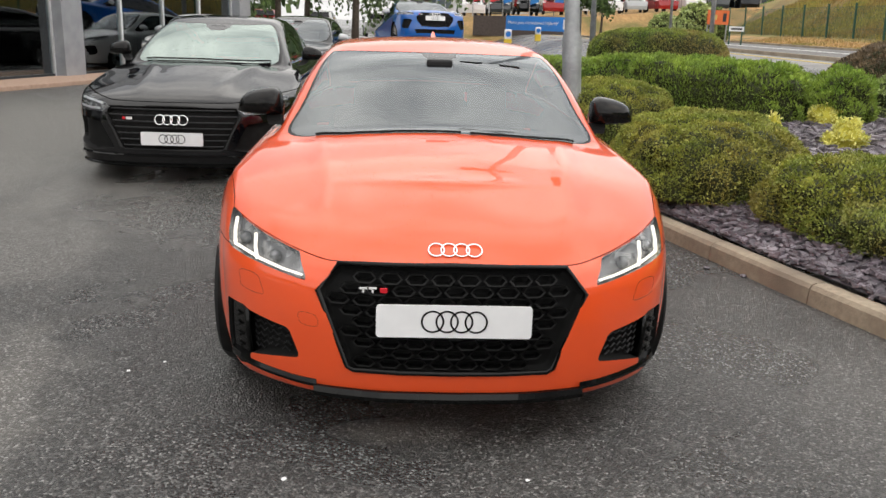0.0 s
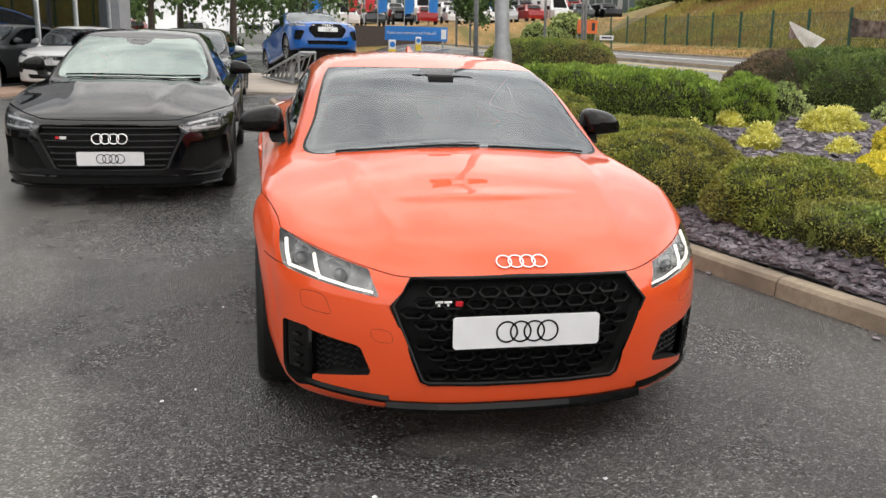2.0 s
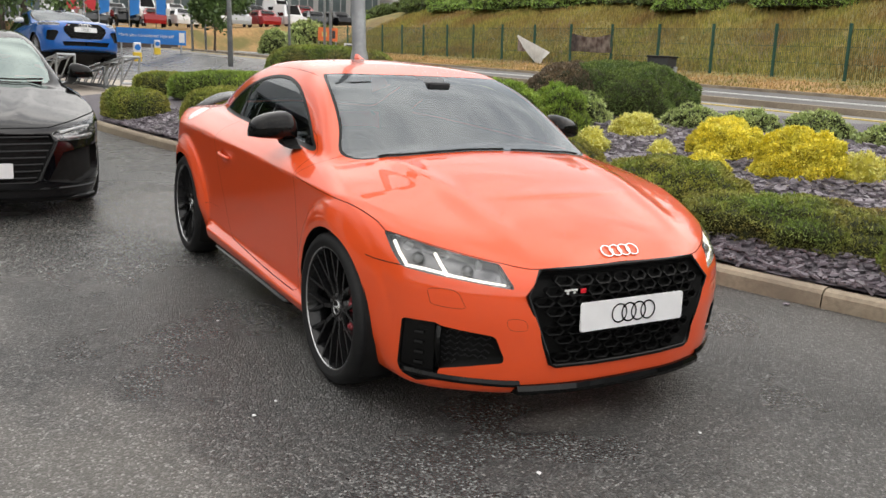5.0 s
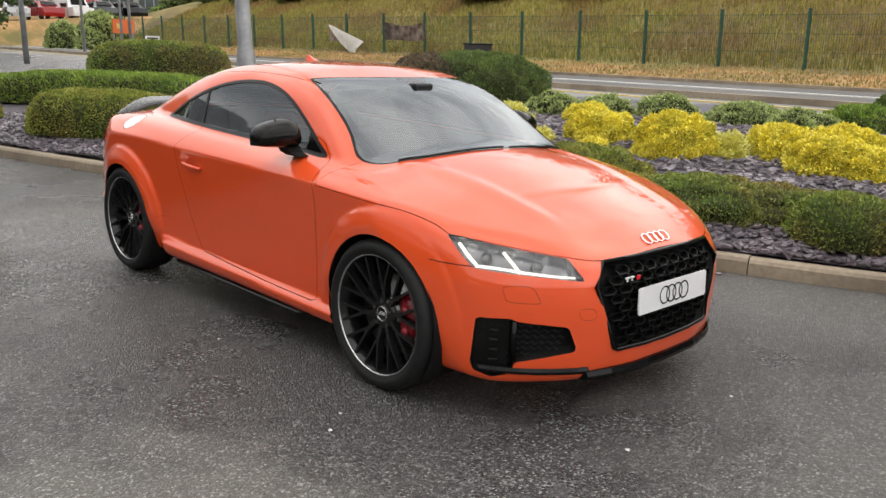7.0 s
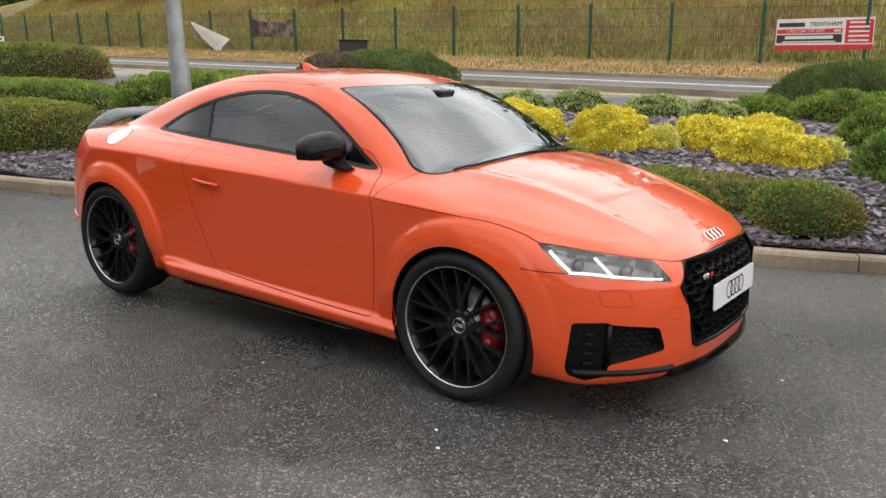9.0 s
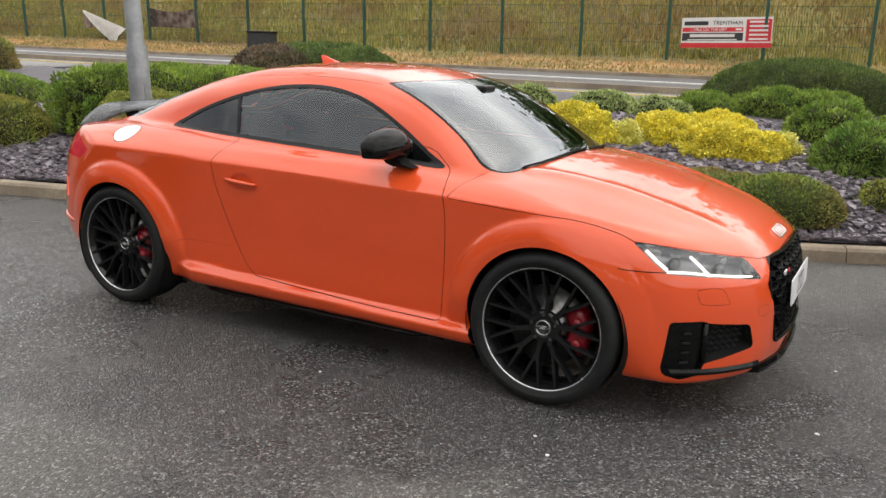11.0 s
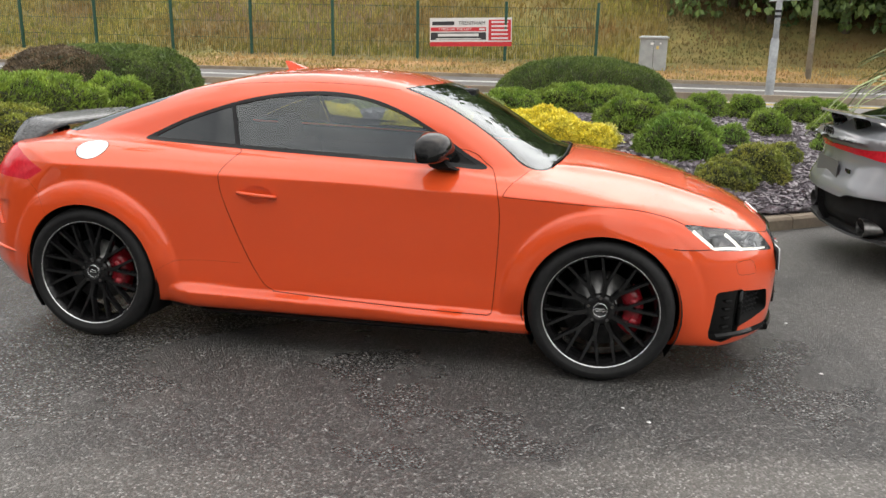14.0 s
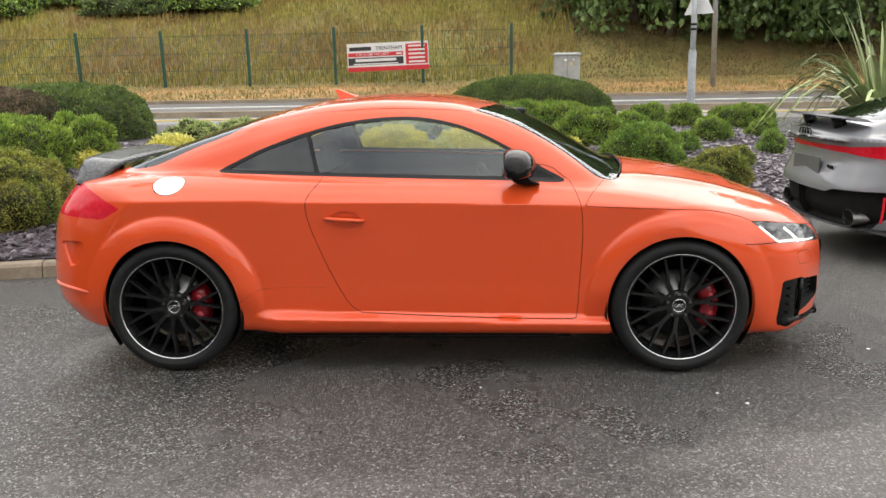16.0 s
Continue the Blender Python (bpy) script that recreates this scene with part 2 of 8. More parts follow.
def surf(name, a, b=None, scale=8.0, rough=0.6, metal=0.0, bump=0.0, bump_scale=None, rough_var=0.15, coat=0.0, spec=None, big=0.0, big_col=None, island=0.0, detail=6.0, coord="Object"):
    """A surface in two colours mixed by grain, with stains at a second scale."""
    m, nt, bs = nodes_of(name)
    L = nt.links
    tc = nt.nodes.new("ShaderNodeTexCoord")
    n1 = nt.nodes.new("ShaderNodeTexNoise")
    n1.inputs["Scale"].default_value, n1.inputs["Detail"].default_value = scale, detail
    L.new(tc.outputs[coord], n1.inputs["Vector"])
    ramp = nt.nodes.new("ShaderNodeValToRGB")
    ramp.color_ramp.elements[0].position, ramp.color_ramp.elements[1].position = 0.35, 0.65
    ramp.color_ramp.elements[0].color = (*a, 1)
    ramp.color_ramp.elements[1].color = (*(b or tuple(min(1, c * 1.15) for c in a)), 1)
    L.new(n1.outputs["Fac"], ramp.inputs["Fac"])
    col = ramp.outputs["Color"]
    if big > 0:
        n2 = nt.nodes.new("ShaderNodeTexNoise")
        n2.inputs["Scale"].default_value, n2.inputs["Detail"].default_value = big, 4
        L.new(tc.outputs[coord], n2.inputs["Vector"])
        r2 = nt.nodes.new("ShaderNodeValToRGB")
        r2.color_ramp.elements[0].position, r2.color_ramp.elements[1].position = 0.42, 0.66
        L.new(n2.outputs["Fac"], r2.inputs["Fac"])
        mix = nt.nodes.new("ShaderNodeMix")
        mix.data_type = "RGBA"
        L.new(r2.outputs["Color"], mix.inputs["Factor"])
        L.new(col, mix.inputs["A"])
        mix.inputs["B"].default_value = (*(big_col or tuple(c * 0.7 for c in a)), 1)
        col = mix.outputs["Result"]
    if island > 0:
        geo = nt.nodes.new("ShaderNodeNewGeometry")
        inf = nt.nodes.new("ShaderNodeObjectInfo")
        add = nt.nodes.new("ShaderNodeMath")
        add.operation = "ADD"
        L.new(geo.outputs["Random Per Island"], add.inputs[0])
        L.new(inf.outputs["Random"], add.inputs[1])
        fr = nt.nodes.new("ShaderNodeMath")
        fr.operation = "FRACT"
        L.new(add.outputs[0], fr.inputs[0])
        mr = nt.nodes.new("ShaderNodeMapRange")
        mr.inputs["To Min"].default_value, mr.inputs["To Max"].default_value = 1 - island, 1 + island
        L.new(fr.outputs[0], mr.inputs["Value"])
        hsv = nt.nodes.new("ShaderNodeHueSaturation")
        L.new(mr.outputs["Result"], hsv.inputs["Value"])
        L.new(col, hsv.inputs["Color"])
        col = hsv.outputs["Color"]
    L.new(col, bs.inputs["Base Color"])
    mr2 = nt.nodes.new("ShaderNodeMapRange")
    mr2.inputs["To Min"].default_value, mr2.inputs["To Max"].default_value = max(0, rough - rough_var), min(1, rough + rough_var)
    L.new(n1.outputs["Fac"], mr2.inputs["Value"])
    L.new(mr2.outputs["Result"], bs.inputs["Roughness"])
    bs.inputs["Metallic"].default_value = metal
    bs.inputs["Coat Weight"].default_value = coat
    bs.inputs["Coat Roughness"].default_value = 0.03
    if spec is not None:
        bs.inputs["Specular IOR Level"].default_value = spec
    if bump:
        n3 = nt.nodes.new("ShaderNodeTexNoise")
        n3.inputs["Scale"].default_value, n3.inputs["Detail"].default_value = bump_scale or scale, 8
        L.new(tc.outputs[coord], n3.inputs["Vector"])
        bp = nt.nodes.new("ShaderNodeBump")
        bp.inputs["Strength"].default_value, bp.inputs["Distance"].default_value = min(1, bump * 40), 0.02
        L.new(n3.outputs["Fac"], bp.inputs["Height"])
        L.new(bp.outputs["Normal"], bs.inputs["Normal"])
    return m


def glow(name, col, power):
    m, nt, bs = nodes_of(name)
    bs.inputs["Base Color"].default_value = (*col, 1)
    bs.inputs["Emission Color"].default_value = (*col, 1)
    bs.inputs["Emission Strength"].default_value = power
    return m


def glass(name, tint, mix=0.85, rough=0.0, ior=1.5, sheen=(0.92, 0.97, 1.0)):
    """A thin pane: tinted, see-through, with mirror-like gloss at its face."""
    m, nt, bs = nodes_of(name)
    L = nt.links
    out = nt.nodes["Material Output"]
    tr = nt.nodes.new("ShaderNodeBsdfTransparent")
    tr.inputs["Color"].default_value = (*tint, 1)
    gl = nt.nodes.new("ShaderNodeBsdfGlossy")
    gl.inputs["Roughness"].default_value = rough
    gl.inputs["Color"].default_value = (*sheen, 1)
    fr = nt.nodes.new("ShaderNodeFresnel")
    fr.inputs["IOR"].default_value = ior
    mx = nt.nodes.new("ShaderNodeMixShader")
    L.new(fr.outputs["Fac"], mx.inputs["Fac"])
    L.new(tr.outputs["BSDF"], mx.inputs[1])
    L.new(gl.outputs["BSDF"], mx.inputs[2])
    L.new(mx.outputs["Shader"], out.inputs["Surface"])
    return m


def paint(name, col, flake=0.0, drops=True, metal=0.0, rough=0.32, spec=0.12, coat_ior=1.54):
    """Car paint under clear coat, beaded with rain where it faces up."""
    m, nt, bs = nodes_of(name)
    L = nt.links
    tc = nt.nodes.new("ShaderNodeTexCoord")
    n1 = nt.nodes.new("ShaderNodeTexNoise")
    n1.inputs["Scale"].default_value = 3.0
    L.new(tc.outputs["Object"], n1.inputs["Vector"])
    mix = nt.nodes.new("ShaderNodeMix")
    mix.data_type = "RGBA"
    L.new(n1.outputs["Fac"], mix.inputs["Factor"])
    mix.inputs["A"].default_value = (*col, 1)
    mix.inputs["B"].default_value = (*(c * 0.93 for c in col), 1)
    L.new(mix.outputs["Result"], bs.inputs["Base Color"])
    bs.inputs["Roughness"].default_value, bs.inputs["Metallic"].default_value = rough, metal
    bs.inputs["Specular IOR Level"].default_value = spec
    bs.inputs["Coat IOR"].default_value = coat_ior
    bs.inputs["Coat Weight"].default_value, bs.inputs["Coat Roughness"].default_value = 1.0, 0.02
    if drops:
        vo = nt.nodes.new("ShaderNodeTexVoronoi")
        vo.inputs["Scale"].default_value, vo.inputs["Randomness"].default_value = 78, 1
        L.new(tc.outputs["Object"], vo.inputs["Vector"])
        mr = nt.nodes.new("ShaderNodeMapRange")
        mr.inputs["From Min"].default_value, mr.inputs["From Max"].default_value = 0.30, 0.12
        L.new(vo.outputs["Distance"], mr.inputs["Value"])
        sep = nt.nodes.new("ShaderNodeSeparateColor")
        L.new(vo.outputs["Color"], sep.inputs["Color"])
        keep = nt.nodes.new("ShaderNodeMath")
        keep.operation = "GREATER_THAN"
        keep.inputs[1].default_value = 0.76
        L.new(sep.outputs["Red"], keep.inputs[0])
        geo = nt.nodes.new("ShaderNodeNewGeometry")
        sx = nt.nodes.new("ShaderNodeSeparateXYZ")
        L.new(geo.outputs["Normal"], sx.inputs["Vector"])
        up = nt.nodes.new("ShaderNodeMapRange")
        up.inputs["From Min"].default_value, up.inputs["From Max"].default_value = 0.55, 0.85
        L.new(sx.outputs["Z"], up.inputs["Value"])
        a = nt.nodes.new("ShaderNodeMath")
        a.operation = "MULTIPLY"
        L.new(mr.outputs["Result"], a.inputs[0])
        L.new(keep.outputs[0], a.inputs[1])
        b = nt.nodes.new("ShaderNodeMath")
        b.operation = "MULTIPLY"
        L.new(a.outputs[0], b.inputs[0])
        L.new(up.outputs["Result"], b.inputs[1])
        bp = nt.nodes.new("ShaderNodeBump")
        bp.inputs["Strength"].default_value, bp.inputs["Distance"].default_value = 1.0, 0.005
        L.new(b.outputs[0], bp.inputs["Height"])
        L.new(bp.outputs["Normal"], bs.inputs["Coat Normal"])
    return m


ORANGE = paint("orange_paint", (0.77, 0.087, 0.020))
BLACKP = paint("black_paint", (0.003, 0.003, 0.004), spec=0.0, coat_ior=1.5)
BLUEP = paint("blue_paint", (0.005, 0.09, 0.36), drops=False)
GREYP = paint("grey_paint", (0.22, 0.228, 0.245))
DARKP = paint("dark_grey_paint", (0.03, 0.035, 0.038), drops=False)
WHITEP = paint("white_paint", (0.7, 0.7, 0.7), drops=False)
REDP = paint("red_paint", (0.30, 0.012, 0.012), drops=False)
SILVERP = paint("silver_paint", (0.42, 0.43, 0.44), drops=False, metal=0.3)
GLOSSBLK = surf("gloss_black", (0.004, 0.004, 0.004), (0.006, 0.006, 0.006), 30, 0.06, rough_var=0.04, spec=0.2)
SATINBLK = surf("satin_black", (0.010, 0.010, 0.011), (0.016, 0.016, 0.017), 60, 0.38, rough_var=0.08, spec=0.25)
GRILLEBLK = surf("grille_black", (0.004, 0.004, 0.004), (0.007, 0.007, 0.007), 30, 0.42, rough_var=0.08, spec=0.12)
MATTEBLK = surf("matte_black", (0.006, 0.006, 0.006), (0.012, 0.012, 0.012), 20, 0.7, spec=0.15)
LINER = surf("dark_lining", (0.008, 0.008, 0.008), (0.014, 0.014, 0.014), 12, 0.85, spec=0.1)
RUBBER = surf("rubber", (0.010, 0.010, 0.011), (0.017, 0.017, 0.017), 40, 0.62, spec=0.25)
RIMBLK = surf("rim_black", (0.008, 0.008, 0.009), (0.010, 0.010, 0.010), 30, 0.18, rough_var=0.05, spec=0.4)
CUTMETAL = surf("cut_metal", (0.62, 0.63, 0.64), (0.72, 0.72, 0.73), 60, 0.22, metal=1.0)
STEEL = surf("brake_steel", (0.16, 0.16, 0.16), (0.24, 0.235, 0.23), 40, 0.35, metal=1.0)
CHROME = surf("chrome", (0.80, 0.80, 0.80), (0.88, 0.88, 0.88), 20, 0.09, metal=1.0, rough_var=0.03)
CALIPER = surf("caliper_red", (0.19, 0.003, 0.010), (0.24, 0.005, 0.012), 30, 0.3)
PLATEW = surf("plate_white", (0.72, 0.72, 0.73), (0.76, 0.76, 0.77), 15, 0.35)
WHITE = surf("white_plastic", (0.70, 0.70, 0.70), (0.78, 0.78, 0.77), 10, 0.45)
PANE = glass("tinted_glass", (0.78, 0.85, 0.85), ior=1.95)
PRIV = glass("privacy_glass", (0.03, 0.03, 0.032), ior=1.7)
SCREEN = glass("windscreen_glass", (0.46, 0.50, 0.50), ior=2.2)
PALESCREEN = glass("coated_windscreen", (0.40, 0.46, 0.44), ior=3.4, sheen=(0.86, 1.0, 0.95))
LENS = glass("clear_lens", (0.9, 0.9, 0.9), ior=1.45)
SENSOR = surf("sensor_shade", (0.035, 0.036, 0.038), (0.05, 0.05, 0.052), 20, 0.25)
LAMPBOX = surf("lamp_housing", (0.16, 0.16, 0.165), (0.36, 0.36, 0.37), 18, 0.25, metal=0.6)
LED = glow("led_light", (1.0, 0.95, 0.86), 0.85)
LEDOFF = surf("led_strip", (0.65, 0.66, 0.68), (0.75, 0.76, 0.78), 30, 0.25)
TAIL = surf("tail_lens", (0.60, 0.010, 0.025), (0.72, 0.02, 0.04), 40, 0.15, spec=0.3)
ORANGEREF = surf("red_badge", (0.5, 0.01, 0.02), None, 30, 0.3)

# ---- ground materials ----
def asphalt(name):
    """Damp open textured asphalt: pale and dark stone in tar, dry and wet patches."""
    m, nt, bs = nodes_of(name)
    L = nt.links
    tc = nt.nodes.new("ShaderNodeTexCoord")
    vo = nt.nodes.new("ShaderNodeTexVoronoi")
    vo.inputs["Scale"].default_value = 122
    L.new(tc.outputs["Object"], vo.inputs["Vector"])
    sep = nt.nodes.new("ShaderNodeSeparateColor")
    L.new(vo.outputs["Color"], sep.inputs["Color"])
    r1 = nt.nodes.new("ShaderNodeValToRGB")
    e = r1.color_ramp.elements
    e[0].position, e[0].color = 0.0, (0.012, 0.012, 0.013, 1)
    e[1].position, e[1].color = 0.55, (0.038, 0.0375, 0.037, 1)
    for pos, c in ((0.80, (0.090, 0.089, 0.087)), (0.93, (0.140, 0.138, 0.135)), (0.985, (0.27, 0.267, 0.26))):
        n = e.new(pos)
        n.color = (*c, 1)
    L.new(sep.outputs["Red"], r1.inputs["Fac"])
    n2 = nt.nodes.new("ShaderNodeTexNoise")
    n2.inputs["Scale"].default_value, n2.inputs["Detail"].default_value, n2.inputs["Roughness"].default_value = 0.42, 5, 0.55
    L.new(tc.outputs["Object"], n2.inputs["Vector"])
    dry = nt.nodes.new("ShaderNodeValToRGB")
    dry.color_ramp.elements[0].position, dry.color_ramp.elements[1].position = 0.46, 0.66
    L.new(n2.outputs["Fac"], dry.inputs["Fac"])
    def patch(cx, cy, rx, ry, turn, soft, wob):
        # 1 inside a ragged oval on the ground, 0 outside
        mp = nt.nodes.new("ShaderNodeMapping")
        mp.vector_type = "TEXTURE"
        mp.inputs["Location"].default_value = (cx, cy, 0)
        mp.inputs["Rotation"].default_value = (0, 0, radians(turn))
        mp.inputs["Scale"].default_value = (rx, ry, 1)
        L.new(tc.outputs["Object"], mp.inputs["Vector"])
        ln = nt.nodes.new("ShaderNodeVectorMath")
        ln.operation = "LENGTH"
        L.new(mp.outputs["Vector"], ln.inputs[0])
        nz = nt.nodes.new("ShaderNodeTexNoise")
        nz.inputs["Scale"].default_value, nz.inputs["Detail"].default_value = 2.6, 8
        L.new(tc.outputs["Object"], nz.inputs["Vector"])
        ad = nt.nodes.new("ShaderNodeMath")
        ad.operation = "MULTIPLY_ADD"
        ad.inputs[1].default_value = wob
        L.new(nz.outputs["Fac"], ad.inputs[0])
        L.new(ln.outputs["Value"], ad.inputs[2])
        mr = nt.nodes.new("ShaderNodeMapRange")
        mr.interpolation_type = "SMOOTHSTEP"
        mr.inputs["From Min"].default_value, mr.inputs["From Max"].default_value = 1 + wob / 2 + soft, 1 + wob / 2 - soft
        L.new(ad.outputs[0], mr.inputs["Value"])
        return mr.outputs["Result"]

    def join(a, b, op="MAXIMUM", k=None):
        n = nt.nodes.new("ShaderNodeMath")
        n.operation = op
        L.new(a, n.inputs[0])
        if b is None:
            n.inputs[1].default_value = k
        else:
            L.new(b, n.inputs[1])
        return n.outputs[0]
    dryf = join(patch(-2.7, -2.05, 1.22, 1.22, 0, 0.2, 0.8), None, "MULTIPLY", 0.7)
    dryf = join(dryf, join(patch(-2.55, 0.45, 0.55, 0.9, 10, 0.4, 0.8), None, "MULTIPLY", 0.5))
    dryf = join(dryf, join(patch(-0.15, -1.98, 0.22, 0.09, 0, 0.4, 0.7), None, "MULTIPLY", 0.7))
    dryf = join(dryf, join(patch(-5.4, 4.6, 3.4, 6.0, 0, 0.6, 1.2), None, "MULTIPLY", 0.75))
    dryf = join(dryf, join(patch(2.35, -2.0, 0.9, 1.5, -25, 0.5, 1.0), None, "MULTIPLY", 0.35))
    dryf = join(dryf, join(patch(0.4, -3.75, 2.6, 1.15, 0, 0.45, 1.0), None, "MULTIPLY", 0.5))
    dryf = join(dryf, join(dry.outputs["Color"], None, "MULTIPLY", 0.25))
    wetf = patch(-0.75, 2.7, 0.8, 1.25, -15, 0.5, 0.9)
    wetf = join(wetf, join(patch(1.35, -1.2, 0.50, 0.30, -35, 0.5, 0.9), None, "MULTIPLY", 0.4))
    wetf = join(wetf, patch(-0.6, 1.75, 0.45, 0.35, 0, 0.3, 0.8))
    wetf = join(wetf, join(patch(-2.2, 2.4, 1.5, 1.7, 20, 0.5, 1.2), None, "MULTIPLY", 0.7))
    mix = nt.nodes.new("ShaderNodeMix")
    mix.data_type, mix.blend_type = "RGBA", "ADD"
    mix.inputs["B"].default_value = (0.100, 0.094, 0.082, 1)
    L.new(dryf, mix.inputs["Factor"])
    L.new(r1.outputs["Color"], mix.inputs["A"])
    L.new(mix.outputs["Result"], bs.inputs["Base Color"])
    rr = nt.nodes.new("ShaderNodeMapRange")
    rr.inputs["To Min"].default_value, rr.inputs["To Max"].default_value = 0.26, 0.68
    L.new(dryf, rr.inputs["Value"])
    L.new(join(rr.outputs["Result"], join(wetf, None, "MULTIPLY", 0.2), "SUBTRACT"), bs.inputs["Roughness"])
    ad = nt.nodes.new("ShaderNodeMath")
    ad.operation = "SUBTRACT"
    ad.inputs[0].default_value = 1.0
    L.new(vo.outputs["Distance"], ad.inputs[1])
    bs.inputs["Specular IOR Level"].default_value = 0.52
    bp = nt.nodes.new("ShaderNodeBump")
    bp.inputs["Strength"].default_value, bp.inputs["Distance"].default_value = 0.85, 0.0065
    L.new(ad.outputs[0], bp.inputs["Height"])
    flat = nt.nodes.new("ShaderNodeMapRange")
    flat.inputs["To Min"].default_value, flat.inputs["To Max"].default_value = 1.0, 0.35
    L.new(wetf, flat.inputs["Value"])
    L.new(flat.outputs["Result"], bp.inputs["Strength"])
    L.new(bp.outputs["Normal"], bs.inputs["Normal"])
    return m


ASPHALT = asphalt("asphalt")
ROAD = surf("road_tarmac", (0.20, 0.195, 0.185), (0.25, 0.24, 0.23), 60, 0.7, bump=0.005, bump_scale=120, big=0.3, big_col=(0.13, 0.125, 0.12))
GRASS = surf("dry_grass", (0.15, 0.15, 0.038), (0.28, 0.22, 0.068), 1.4, 0.9, bump=0.02, bump_scale=30, big=0.22, big_col=(0.13, 0.075, 0.03), detail=9)
VERGE = surf("dry_verge", (0.34, 0.19, 0.075), (0.46, 0.28, 0.12), 5, 0.9, bump=0.02, bump_scale=40, big=0.5, big_col=(0.15, 0.13, 0.04))
SOIL = surf("slate_bed", (0.045, 0.038, 0.045), (0.11, 0.095, 0.11), 28, 0.6, bump=0.02, bump_scale=30)
KERBM = surf("kerb_concrete", (0.27, 0.22, 0.16), (0.36, 0.30, 0.22), 25, 0.85, bump=0.006, bump_scale=80, big=1.6, big_col=(0.20, 0.16, 0.12))
PAVING = surf("red_paving", (0.33, 0.22, 0.16), (0.42, 0.29, 0.22), 12, 0.75, bump=0.003)
GALV = surf("galvanised_steel", (0.34, 0.36, 0.38), (0.44, 0.46, 0.48), 22, 0.45, metal=0.45, big=3, big_col=(0.28, 0.29, 0.30))
GREENP = surf("green_powder_coat", (0.012, 0.06, 0.042), (0.02, 0.085, 0.06), 20, 0.5)
WHITELINE = surf("white_road_paint", (0.6, 0.6, 0.58), (0.74, 0.74, 0.72), 14, 0.6)
YELLOWLINE = surf("yellow_road_paint", (0.55, 0.42, 0.12), (0.66, 0.52, 0.2), 14, 0.6)
CLADDING = surf("grey_cladding", (0.30, 0.31, 0.33), (0.36, 0.37, 0.39), 4, 0.4, metal=0.3)
FLAG = surf("banner_cloth", (0.62, 0.60, 0.57), (0.74, 0.72, 0.68), 6, 0.8)

# ---- the lie of the land ----
kerb_x = spline([(-9, 16), (-7.4, 11.5), (-6.6, 8.6), (-5.8, 6.6), (-4.8, 4.95), (-3.95, 3.95), (-3.3, 3.4), (-2.3, 2.72), (-1.4, 2.36), (-0.5, 2.08), (0.7, 1.76), (3.2, 1.12), (5.3, 0.52), (8, -0.1), (11.1, -0.64), (12.6, -0.85), (13.4, -0.5), (14.0, 0.6), (14.4, 3), (15, 10)])
bank_z = spline([(-600, 0), (1, 0), (3.5, 0.28), (9.3, 0.66), (12, 0.70), (20, 0.76), (24.5, 1.2), (27, 2.0), (31, 3.9), (36, 5.4), (45, 6.8), (70, 7.6), (600, 9)])


def bed_z(x, y):
    d = np.maximum(x - kerb_x(y), 0)
    return 0.11 + 0.15 * (1 - np.exp(-d / 0.5)) + 0.072 * np.minimum(d, 7)


def land_z(x, y):
    x, y = np.asarray(x, float), np.asarray(y, float)
    side = sstep(6, 9.3, x)
    far = bank_z(x) * (side + (1 - side) * 0)
    fade = 1 - 0.75 * sstep(66, 92, y) * sstep(22, 30, x)
    return np.where(x > 6, far * fade, 0)


gx = np.concatenate([[-600, -200, -90], np.arange(-50, 6, 4), np.arange(6, 13, 0.5), np.arange(13, 48, 1.0), [52, 60, 75, 100, 200, 600]])
gy = np.concatenate([[-600, -200, -90, -60], np.arange(-44, 90, 2.0), [100, 120, 160, 260, 600]])
GX, GY = np.meshgrid(gx, gy, indexing="ij")
bump = np.array([[noise.noise(V3((a * 0.25, b * 0.25, 0))) for b in gy] for a in gx])
GZ = land_z(GX, GY) + np.where((GX > 21) & (GX < 90), bump * 0.18 * sstep(25, 30, GX), 0)
gi = np.arange(GX.size).reshape(GX.shape)
gq = np.stack([gi[:-1, :-1], gi[1:, :-1], gi[1:, 1:], gi[:-1, 1:]], -1).reshape(-1, 4)
gme = fast_mesh("ground", np.stack([GX, GY, GZ], -1).reshape(-1, 3), gq)
cxs = ((GX[:-1, :-1] + GX[1:, 1:]) / 2).ravel()
ground = link("ground", gme, [ASPHALT, ROAD, VERGE, GRASS])
gme.polygons.foreach_set("material_index", np.where(cxs < 9.3, 0, np.where(cxs < 20, 1, np.where(cxs < 24.5, 2, 3))).astype(np.int32))
tagged(ground, "damp dark grey asphalt forecourt running out to road and dry grass bank", "ground", kind="structure")


# ---- planting bed with its kerb ----
def bed_mesh():
    ys = np.concatenate([np.arange(-8.4, 14.3, 0.12)])
    us = np.array([0, 0.1, 0.25, 0.45, 0.7, 1.0, 1.4, 1.9, 2.5, 3.2, 4, 5, 6, 7, 8.0])
    verts, idx = [], {}
    rows = []
    for y in ys:
        k = float(kerb_x(y)) + 0.13
        row = []
        for u in us:
            x = min(k + u, max(9.3, k + 0.01 * u))
            z = float(bed_z(x, y)) + 0.03 * noise.noise(V3((x * 1.3, y * 1.3, 0))) - 0.02
            row.append(len(verts))
            verts.append((x, y, z))
        rows.append(row)
    faces = [(a[i], a[i + 1], b[i + 1], b[i]) for a, b in zip(rows, rows[1:]) for i in range(len(us) - 1)]
    return verts, faces


